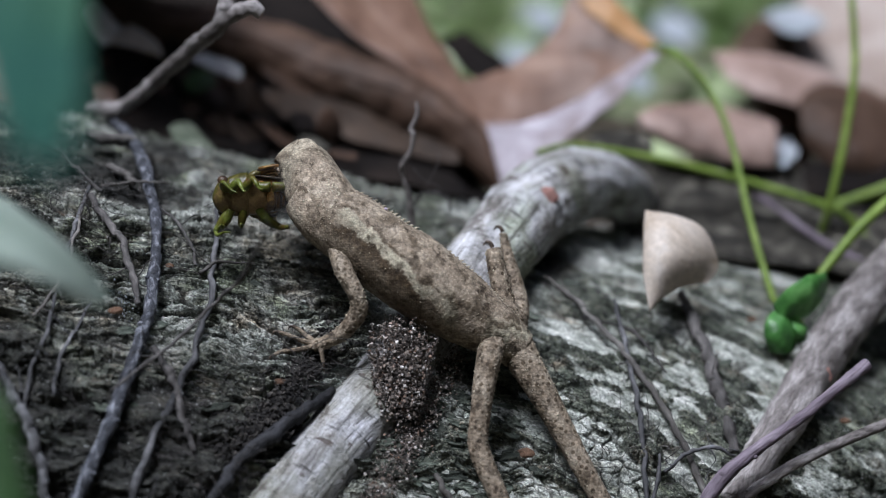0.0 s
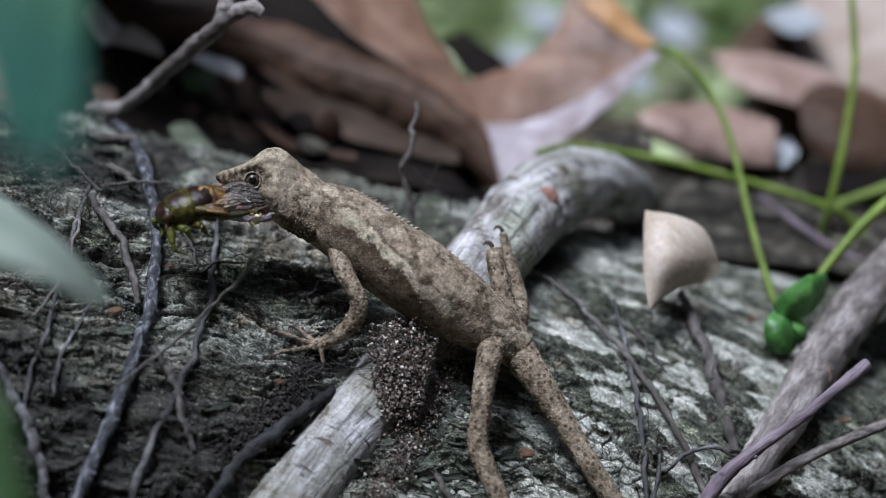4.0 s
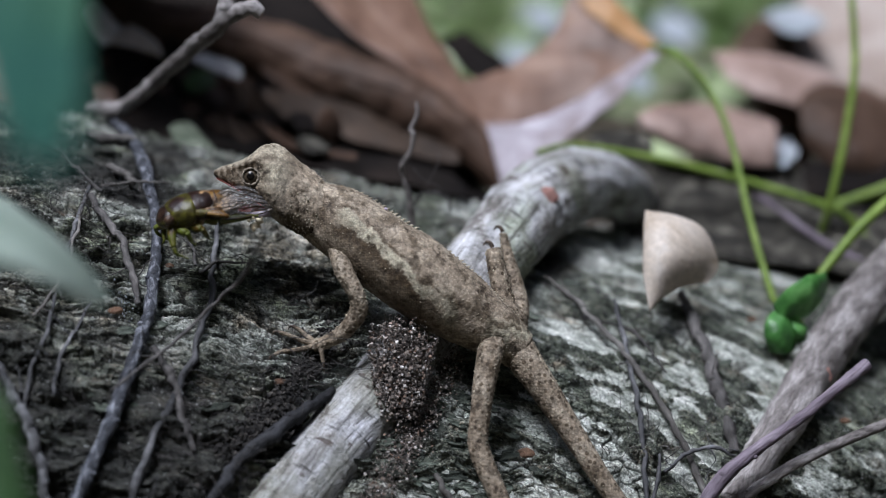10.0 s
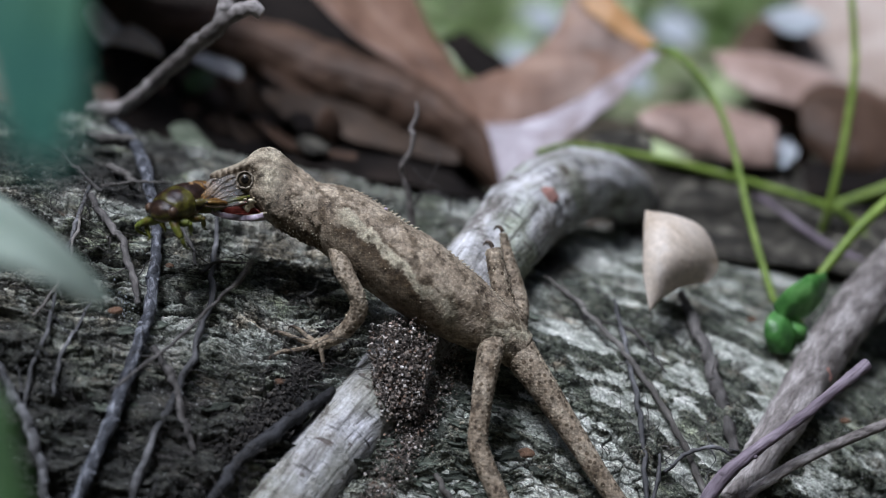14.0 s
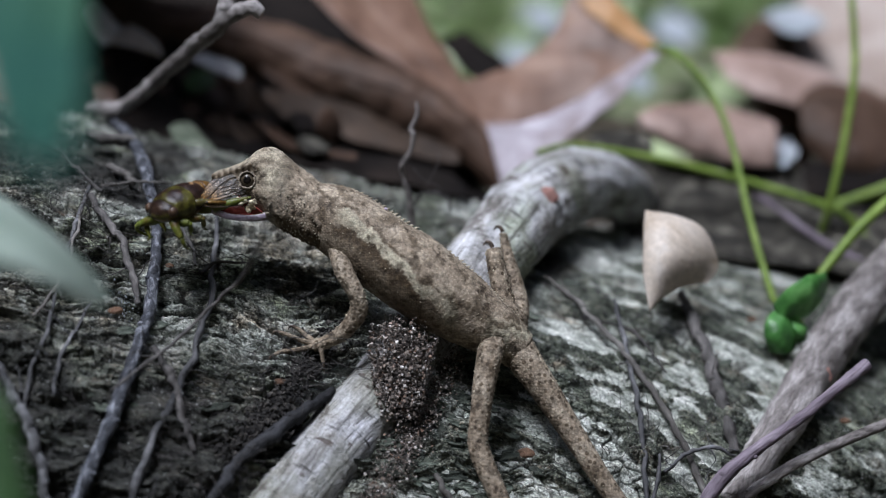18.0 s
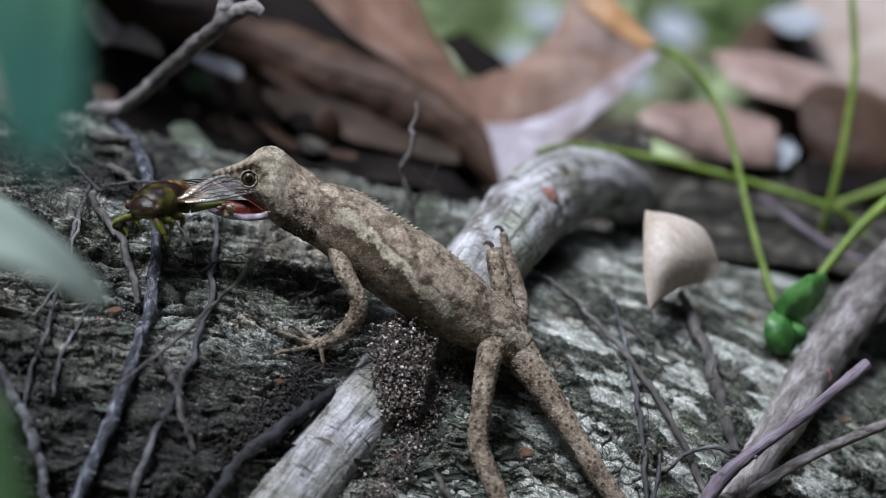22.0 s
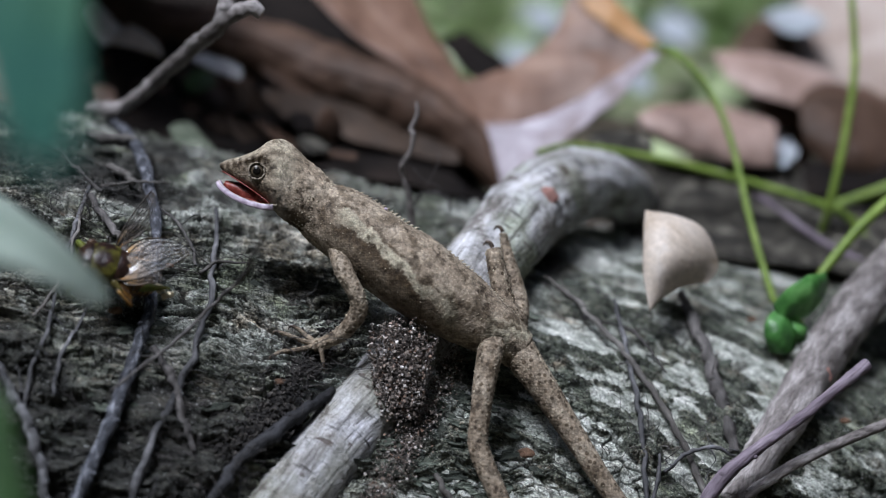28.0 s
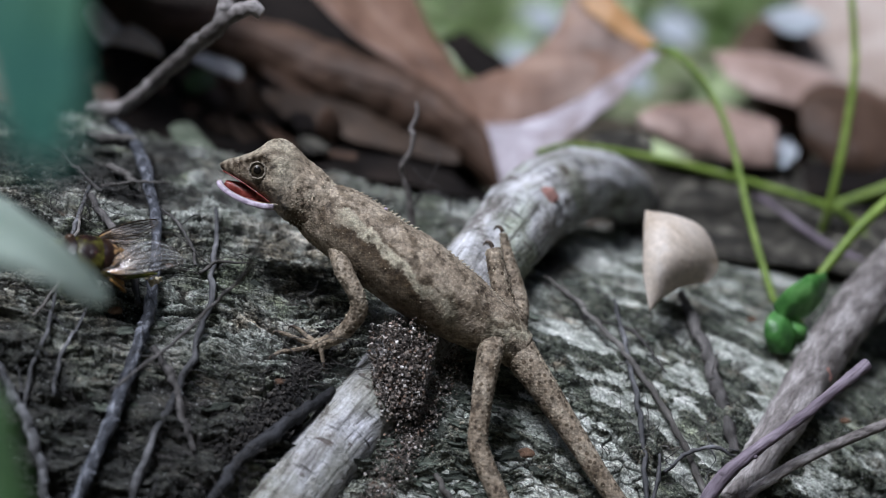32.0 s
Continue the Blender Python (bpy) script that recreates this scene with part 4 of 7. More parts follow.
        c[:, (0, 2)] *= ((453.7 + c[:, 1] - out) / (453.7 + c[:, 1]))[:, None]
        c[:, 1] -= out
        c[:, :3] -= base
        v, f, _, _ = swept(c, 140, 20, rough=0.38, freq=0.8)
        part(name, (v, f), BRANCH, fork, attrs={"flow": flow_of(c, 140, 20)})


# ---------------------------------------------------------------- leaves and plants behind
def drawn_in(p):
    """The litter behind the log lies close up to it: depths past 60 mm shrink, along the lines of sight."""
    p = np.array(p, float)
    d = np.where(p[..., 1] > 60, 60 + (p[..., 1] - 60) * 0.5, p[..., 1])
    k = (453.7 + d) / (453.7 + p[..., 1])
    p[..., 0] *= k
    p[..., 2] *= k
    p[..., 1] = d
    return p


def leaf_sheet(name, net, material, label, group="dead leaves behind the log", thick=0.5, rough=1.2, seed=5, category="leaf", closer=0):
    net = drawn_in(net)
    net = np.concatenate([net[..., :1] * (453.7 + net[..., 1:2] - closer) / (453.7 + net[..., 1:2]), net[..., 1:2] - closer, net[..., 2:] * (453.7 + net[..., 1:2] - closer) / (453.7 + net[..., 1:2])], -1)
    v, f = patch(net, 40, 26, rough, seed)
    base = v[np.argmin(v[:, 2])]
    ob = solid(name, tuple(base), (v, f), material, label, category, group, thick=thick)
    if category == "leaf" and np.ptp(v[:, 0]) > 11:
        ribs(ob, v.reshape(40, 26, 3) - base, material)
    return ob


def ribs(ob, g, material):
    """A midrib and side veins, raised on both faces of a blade."""
    n, m = g.shape[:2]
    c = m // 2
    size = np.linalg.norm(g[-1, c] - g[0, c])
    r = max(0.22, size * 0.008)
    part("midrib", swept([(*g[i, c], r * (1.2 - 0.7 * i / n)) for i in range(0, n, 3)], 40, 8)[:2], material, ob)
    for i in range(4, n - 8, 5):
        for d in (-1, 1):
            c2 = [(*g[min(n - 1, i + k), c + d * k * (c - 2) // 5], r * 0.5 * (1 - 0.12 * k)) for k in range(6)]
            part("side_vein", swept(c2, 12, 6)[:2], material, ob)


def rolled_leaf(name, ctrl, a0, a1, material, label, seed=3):
    """A curled leaf: part of a tube's round, along ctrl (x, y, z, radius)."""
    n, m = 160, 36
    ctrl = drawn_in(ctrl)
    q = curve_points(ctrl, n)
    q[:, 3] *= 0.9
    tan, side, top = frames_along(q[:, :3])
    th = np.radians(np.linspace(a0, a1, m))
    spiral = 1 + 0.12 * np.linspace(0, 1, m)
    run = np.concatenate([[0], np.cumsum(np.linalg.norm(np.diff(q[:, :3], axis=0), axis=1))])
    pleat = 1 + 0.10 * (np.abs(((run[:, None] + 0.12 * np.linspace(-1, 1, m)[None] * 30) / 6.5) % 1 - 0.5) - 0.25)
    r = q[:, 3][:, None] * spiral[None] * pleat
    v = q[:, None, :3] + side[:, None] * (np.cos(th)[None] * r)[..., None] + top[:, None] * (np.sin(th)[None] * r)[..., None]
    v = v.reshape(-1, 3)
    v += (np.stack([layers(v * 0.1, 3, seed + k) for k in (0, 7, 14)], 1) - 0.5) * 3
    base = v[np.argmin(v[:, 2])]
    ob = solid(name, tuple(base), (v, grid_faces(n, m, False)), material, label, "leaf", "dead leaves behind the log", thick=0.5)
    ribs(ob, v.reshape(n, m, 3) - base, material)
    return ob


def build_leaves():
    rolled_leaf("curled_leaf", [(-90.7, 153.6, 59.6, 5.5), (-71.1, 150.0, 53.8, 6.2), (-47.2, 139.2, 47.5, 6.8), (-26.6, 126.6, 39.3, 7.4), (-12.0, 115.8, 33.7, 7.0), (0.8, 106.8, 26.3, 5.6), (9.5, 99.6, 18.5, 3.6), (13.6, 92.4, 13.0, 1.5)], 5, 205, LEAF_BROWN, "large dark brown dead leaf rolled into a tube")
    leaf_sheet("folded_leaf", [[(-42.6, 150.0, 80.2), (-26.1, 177.0, 88.1), (-13.9, 204.0, 88.9)], [(-31.3, 128.4, 57.7), (-19.3, 142.8, 61.8), (-11.7, 164.4, 64.1)], [(-27.5, 117.6, 47.0), (-13.6, 126.6, 48.4), (-5.2, 142.8, 53.8)], [(-8.1, 110.4, 43.3), (-1.8, 114.0, 42.3), (3.4, 121.2, 42.8)], [(2.0, 106.8, 36.7), (5.8, 106.8, 31.6), (7.7, 110.4, 33.1)], [(11.6, 96.0, 16.2), (12.5, 96.0, 16.2), (13.4, 97.8, 17.5)]], LEAF_RUST, "reddish-brown dead leaf folded over the rolled one")
    leaf_sheet("upright_leaf", [[(8.3, 103.2, 25.8), (4.6, 110.4, 31.8), (1.4, 119.4, 38.2)], [(18.4, 106.8, 27.2), (13.6, 115.8, 33.4), (12.6, 130.2, 39.5)], [(28.9, 114.0, 30.1), (25.5, 124.8, 39.2), (27.0, 142.8, 44.4)], [(39.6, 121.2, 36.3), (33.9, 135.6, 47.8), (31.6, 153.6, 57.5)], [(50.5, 135.6, 46.5), (41.5, 150.0, 58.5), (32.8, 164.4, 72.4)]], LEAF_RUST, "rust-brown dead leaf standing on its edge")
    leaf_sheet("upright_leaf_underside", [[(12.4, 85.2, 13.7), (10.8, 92.4, 19.8), (9.2, 101.4, 27.0)], [(21.4, 87.0, 19.6), (19.3, 96.0, 23.6), (17.1, 105.0, 27.5)], [(31.4, 92.4, 25.7), (29.5, 101.4, 28.8), (27.4, 110.4, 30.8)], [(39.8, 106.8, 34.8), (38.3, 112.2, 36.0), (36.7, 117.6, 36.7)], [(50.8, 132.0, 45.7), (49.7, 133.8, 46.4), (48.5, 135.6, 46.8)]], LEAF_PALE, "pale lilac underside of a turned dead leaf")
    leaf_sheet("orange_leaf", [[(51.7, 133.8, 45.6), (49.7, 133.8, 46.4), (47.0, 133.8, 46.1)], [(47.5, 139.2, 52.1), (44.1, 139.2, 52.4), (40.0, 137.4, 50.7)], [(40.6, 146.4, 58.8), (37.3, 146.4, 58.8), (33.2, 146.4, 56.8)], [(33.8, 157.2, 68.8), (31.1, 157.2, 68.8), (29.7, 157.2, 67.5)]], LEAF_ORANGE, "orange-yellow rim of a dying leaf")
    # Black sheet where the hollow is only in shade.
    leaf_sheet("dark_hollow_leaf", [[(-1.9, 164.4, 51.6), (0.8, 171.6, 53.6), (5.1, 178.8, 54.2)], [(4.8, 142.8, 40.4), (9.0, 153.6, 45.2), (12.0, 168.0, 49.1)], [(15.5, 139.2, 37.5), (18.4, 146.4, 40.0), (19.3, 153.6, 42.5)]], LEAF_SHADE_BLACK, "black sheet in place of a hollow's shade")
    def placed(rows):
        return [[gen_point(*p) for p in row] for row in rows]
    leaf_sheet("pink_leaf", placed([[(1130, 204, 120), (1136, 212, 112), (1146, 232, 118)], [(1190, 166, 140), (1205, 205, 104), (1216, 266, 112)], [(1275, 172, 145), (1290, 225, 106), (1300, 312, 115)], [(1376, 218, 140), (1380, 250, 120), (1374, 296, 120)]]), LEAF_PINK, "pinkish dry leaf lying curled", seed=8)
    leaf_sheet("pink_leaf", placed([[(1262, 96, 178), (1272, 112, 168), (1284, 140, 162)], [(1325, 92, 175), (1335, 132, 148), (1342, 182, 150)], [(1400, 98, 185), (1408, 150, 152), (1422, 196, 150)], [(1482, 140, 190), (1470, 165, 162), (1452, 192, 156)]]), LEAF_PINK, "pinkish dry leaf with a folded lip", seed=14)
    leaf_sheet("shaded_leaf", placed([[(1318, 158, 172), (1340, 190, 172), (1366, 236, 170)], [(1385, 168, 176), (1396, 220, 172), (1404, 286, 170)], [(1452, 182, 174), (1446, 240, 170), (1436, 316, 168)]]), LEAF_BROWN, "dark brown underside of a folded dead leaf", seed=15)
    leaf_sheet("cupped_leaf", placed([[(1412, 188, 138), (1420, 225, 118), (1430, 262, 125)], [(1446, 128, 160), (1470, 212, 104), (1472, 312, 120)], [(1525, 138, 165), (1532, 222, 106), (1532, 322, 118)], [(1625, 205, 165), (1622, 255, 128), (1606, 300, 126)]]), LEAF_BROWN, "brown dead leaf cupped towards the log", seed=16)
    # Two more dark sheets stand in for shaded holes.
    leaf_sheet("dark_hollow_leaf", placed([[(1415, 285, 122), (1420, 310, 118), (1428, 345, 112)], [(1480, 280, 124), (1486, 318, 118), (1490, 352, 112)], [(1580, 288, 122), (1580, 318, 118), (1578, 345, 112)]]), LEAF_SHADE_BLACK, "black sheet in place of a hollow's shade", seed=17)
    leaf_sheet("dark_hollow_leaf", placed([[(1040, 238, 96), (1045, 258, 92), (1052, 280, 88)], [(1085, 226, 98), (1096, 256, 92), (1104, 290, 88)], [(1150, 240, 98), (1156, 262, 92), (1160, 288, 88)]]), MOULD_DIM, "black sheet in place of a hollow's shade", seed=18)
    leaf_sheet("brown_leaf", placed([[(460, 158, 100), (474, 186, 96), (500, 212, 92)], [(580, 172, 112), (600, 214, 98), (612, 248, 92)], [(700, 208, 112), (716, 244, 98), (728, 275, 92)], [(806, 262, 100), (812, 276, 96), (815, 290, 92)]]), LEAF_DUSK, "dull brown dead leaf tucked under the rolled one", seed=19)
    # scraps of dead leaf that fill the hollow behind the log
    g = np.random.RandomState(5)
    # The near-black tone carries the hollow's shade in its colour.
    tones = (LEAF_DUSK, LEAF_BROWN, MOULD_DIM, LEAF_DUSK, LEAF_SHADE_BLACK, LEAF_BROWN, LEAF_SHADE_BLACK, LEAF_DUSK)
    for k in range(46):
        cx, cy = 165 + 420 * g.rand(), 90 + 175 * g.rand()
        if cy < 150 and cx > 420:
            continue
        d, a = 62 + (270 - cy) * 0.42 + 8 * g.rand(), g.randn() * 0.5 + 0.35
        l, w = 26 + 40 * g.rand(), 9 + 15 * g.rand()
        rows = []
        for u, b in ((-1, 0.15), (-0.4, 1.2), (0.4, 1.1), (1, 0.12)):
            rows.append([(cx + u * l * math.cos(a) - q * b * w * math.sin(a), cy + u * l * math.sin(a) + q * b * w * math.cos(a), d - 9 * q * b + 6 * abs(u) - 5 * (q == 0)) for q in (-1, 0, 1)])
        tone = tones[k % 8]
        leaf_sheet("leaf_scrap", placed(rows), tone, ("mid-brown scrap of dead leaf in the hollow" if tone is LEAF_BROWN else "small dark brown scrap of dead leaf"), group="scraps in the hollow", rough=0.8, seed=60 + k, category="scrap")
    leaf_sheet("green_scrap", placed([[(322, 150, 104), (326, 156, 102), (332, 164, 100)], [(338, 118, 108), (350, 140, 100), (362, 168, 98)], [(376, 128, 106), (380, 138, 103), (386, 148, 102)]]), LEAF_LOW, "small yellow-green leaf among the dead ones", group="", rough=0.4, seed=20)
    leaf_sheet("orange_scrap", placed([[(160, 156, 90), (164, 168, 88), (170, 184, 86)], [(178, 146, 92), (186, 166, 88), (190, 190, 86)], [(204, 160, 90), (206, 172, 88), (206, 184, 86)]]), LEAF_RUST, "small orange-brown scrap of dead leaf", group="", rough=0.4, seed=22)
    leaf_sheet("tan_leaf", [[(90.6, 222.0, 47.3), (97.4, 249.0, 60.2), (111.2, 312.0, 89.7)], [(102.9, 213.0, 43.6), (110.1, 240.0, 59.4), (123.3, 312.0, 89.7)], [(120.7, 204.0, 37.1), (127.3, 240.0, 56.3), (140.5, 312.0, 89.7)]], LEAF_TAN, "broad pale tan dead leaf lying flat")
    leaf_sheet("brown_leaf", [[(75.4, 222.0, 52.6), (81.0, 231.0, 58.7), (87.9, 249.0, 65.0)], [(82.1, 214.8, 49.8), (86.0, 222.0, 55.6), (92.6, 249.0, 63.4)], [(94.1, 214.8, 49.8), (95.9, 222.0, 54.9), (98.9, 249.0, 60.2)]], LEAF_BROWN, "dark brown dead leaf in the litter")
    # Pale patches put the sky's shine on far leaves into colour.
    for cx, cy, w, h, d in ((1195, 52, 34, 24, 470), (1128, 142, 20, 18, 330), (1405, 36, 40, 22, 215), (922, 98, 30, 20, 430), (1000, 84, 12, 16, 400), (1388, 262, 16, 30, 150), (960, 30, 30, 20, 520)):
        c, e, g = gen_point(cx, cy, d), gen_point(cx + w, cy + 6, d - 6), gen_point(cx, cy + h, d - 25)
        net = [[c + q * (e - c) + k * w2 * (g - c) for k in (-1, 0, 1)] for q, w2 in ((-1.3, 0.08), (-0.6, 1.5), (0.5, 1.7), (1.3, 0.1))]
        leaf_sheet("pale_leaf", net, PALE_BLUE_GREY, "pale blue-grey leaf, its sky shine put into the colour", seed=cx)
    leaf_sheet("litter_leaf", [[(-80.9, 105.0, 52.9), (-79.7, 105.0, 54.8), (-78.5, 110.4, 56.6)], [(-76.5, 96.0, 45.2), (-74.1, 96.0, 48.3), (-73.8, 103.2, 51.5)], [(-73.6, 92.4, 44.3), (-71.1, 92.4, 46.2), (-70.3, 96.0, 48.3)]], WHITISH, "small whitish leaf scrap", rough=0.5)
    leaf_sheet("litter_leaf", [[(-73.3, 99.6, 45.5), (-71.3, 103.2, 49.0), (-69.8, 106.8, 49.9)], [(-66.0, 96.0, 44.0), (-66.5, 99.6, 46.8), (-66.3, 103.2, 48.3)], [(-60.7, 92.4, 41.3), (-61.7, 96.0, 43.4), (-62.7, 99.6, 44.9)]], LEAF_CREAM, "small whitish leaf scrap", rough=0.5)
    leaf_sheet("litter_leaf", [[(-54.8, 88.8, 41.0), (-53.9, 92.4, 42.1), (-52.4, 96.0, 42.8)], [(-49.0, 85.2, 37.9), (-48.1, 88.8, 39.8), (-47.8, 92.4, 41.3)], [(-43.2, 81.6, 36.0), (-42.7, 85.2, 37.5), (-43.2, 88.8, 38.9)]], WHITISH, "small whitish leaf scrap", rough=0.5)
    leaf_sheet("bark_scrap", [[(-56.3, 58.0, 24.9), (-54.2, 60.0, 26.1), (-52.2, 63.6, 25.7)], [(-52.6, 50.0, 18.8), (-49.9, 52.0, 21.2), (-47.5, 56.0, 20.7)], [(-49.3, 46.0, 15.8), (-44.9, 47.0, 15.9), (-43.5, 50.0, 17.7)]], SLAB, "lifted grey-green scrap of bark", group="", rough=0.8, category="bark")
    leaf_sheet("litter_leaf", [[(-26.4, 74.4, 20.3), (-26.0, 76.2, 20.9), (-25.6, 78.0, 21.3)], [(-22.3, 70.8, 19.3), (-22.0, 72.6, 20.1), (-21.9, 74.4, 20.8)], [(-18.5, 67.2, 18.4), (-18.1, 69.0, 18.9), (-17.9, 70.8, 19.5)]], LEAF_BROWN, "small brown leaf scrap in the dark hollow", rough=0.5)
    # Two black sheets paint the shade under the rolled leaf.
    leaf_sheet("dark_litter", [[(-48.4, 153.6, 39.7), (-24.2, 132.0, 29.8), (2.0, 103.2, 17.7)], [(-43.4, 106.8, 26.6), (-22.7, 96.0, 22.6), (4.3, 74.4, 13.8)], [(-40.6, 70.8, 18.4), (-21.4, 63.6, 16.4), (6.4, 58.0, 10.5)]], LEAF_SHADE_BLACK, "black sheet for the shade under the rolled leaf", seed=21)
    leaf_sheet("dark_litter", [[(-82.0, 150.0, 51.7), (-60.7, 141.0, 42.9), (-40.0, 132.0, 33.1)], [(-79.7, 114.0, 38.4), (-58.1, 103.2, 32.7), (-37.6, 96.0, 24.8)], [(-75.8, 78.0, 27.0), (-57.1, 70.8, 23.7), (-36.3, 60.0, 18.0)]], LEAF_SHADE_BLACK, "black sheet for the shade under the rolled leaf", seed=28)
    # Out of view above: added only to cast shade into the hollow.
    leaf_sheet("arching_leaf", [[(-128.3, 222.0, 76.1), (-99.6, 213.0, 72.1), (-67.2, 204.0, 69.7)], [(-121.4, 186.0, 95.1), (-94.2, 177.0, 92.3), (-62.1, 168.0, 89.6)], [(-107.8, 114.0, 98.4), (-83.4, 105.0, 96.9), (-54.9, 96.0, 94.1)], [(-91.8, 30.0, 89.3), (-71.5, 25.0, 89.5), (-48.9, 25.0, 86.2)]], LEAF_BROWN, "unseen dead leaf added overhead to shade the hollow")
    # Black backing sheet: keeps the gap behind the log as dark as its shade.
    leaf_sheet("mould_leaf", [[(-115.9, 258.0, 83.4), (-76.5, 249.0, 79.2), (-34.9, 240.0, 78.2), (-6.7, 222.0, 57.9)], [(-107.1, 204.0, 56.4), (-67.7, 195.0, 51.2), (-32.2, 186.0, 44.7), (-0.6, 171.6, 38.1)], [(-96.8, 141.0, 34.9), (-61.1, 132.0, 31.7), (-23.9, 124.8, 23.5), (7.2, 117.6, 18.1)], [(-91.0, 105.0, 19.0), (-57.7, 99.6, 17.5), (-22.7, 96.0, 13.7), (11.8, 92.4, 8.7)]], LEAF_SHADE_BLACK, "black sheet lining the hollow, its shade put into the colour", seed=44)
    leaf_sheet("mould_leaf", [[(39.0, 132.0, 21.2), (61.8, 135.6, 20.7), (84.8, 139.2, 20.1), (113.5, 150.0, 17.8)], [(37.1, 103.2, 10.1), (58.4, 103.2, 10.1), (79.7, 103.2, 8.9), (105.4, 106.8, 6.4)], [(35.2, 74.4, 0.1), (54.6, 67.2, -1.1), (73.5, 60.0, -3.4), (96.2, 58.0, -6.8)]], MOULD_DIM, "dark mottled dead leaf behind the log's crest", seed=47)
    leaf_sheet("cream_leaf", placed([[(1144, 374, 30), (1138, 430, 24), (1132, 476, 21), (1150, 552, 20)], [(1186, 380, 25), (1186, 440, 13), (1182, 480, 14), (1180, 506, 22)], [(1252, 382, 29), (1238, 440, 24), (1236, 474, 27), (1216, 498, 27)], [(1264, 448, 31), (1276, 468, 30), (1268, 486, 29), (1250, 502, 28)]]), LEAF_CREAM, "small dry cream-coloured leaf propped on the log", group="", rough=0.35)
    # two blades hang close before the lens
    leaf_sheet("overhanging_leaf", [[(-66.2, -105.0, 55.0), (-56.8, -105.0, 56.5), (-50.5, -105.0, 55.0)], [(-54.9, -164.4, 27.4), (-45.8, -164.4, 28.0), (-40.3, -164.4, 27.4)], [(-46.3, -204.0, 12.4), (-39.5, -204.0, 11.3), (-35.6, -204.0, 13.0)], [(-37.7, -222.0, 7.3), (-36.1, -222.0, 7.1), (-34.6, -222.0, 8.1)]], LEAF_TEAL, "blue-green leaf hanging close before the log", group="", closer=-20, rough=0.6)
    leaf_sheet("drooping_leaf", [[(-83.1, -78.0, 16.1), (-72.9, -117.6, 7.6), (-69.2, -141.0, 0.8)], [(-66.0, -74.4, 7.8), (-57.6, -114.0, 2.8), (-56.0, -132.0, -0.7)], [(-55.6, -81.6, 2.2), (-52.0, -110.4, -1.5), (-52.1, -124.8, -4.4)], [(-47.1, -96.0, -7.0), (-46.7, -103.2, -7.8), (-47.4, -106.8, -8.1)]], LEAF_SAGE, "pale sage-green leaf drooping close before the log", group="", closer=-12, rough=0.4)
    leaf_sheet("low_leaf", [[(-62.8, -123.0, -18.5), (-59.8, -123.0, -18.5), (-58.3, -123.0, -18.5)], [(-61.1, -132.0, -25.3), (-56.7, -132.0, -25.3), (-54.7, -128.4, -26.3)], [(-59.4, -141.0, -34.4), (-54.0, -139.2, -34.6), (-51.8, -135.6, -35.0)]], LEAF_LOW, "green blade at the log's foot", group="", rough=0.4)


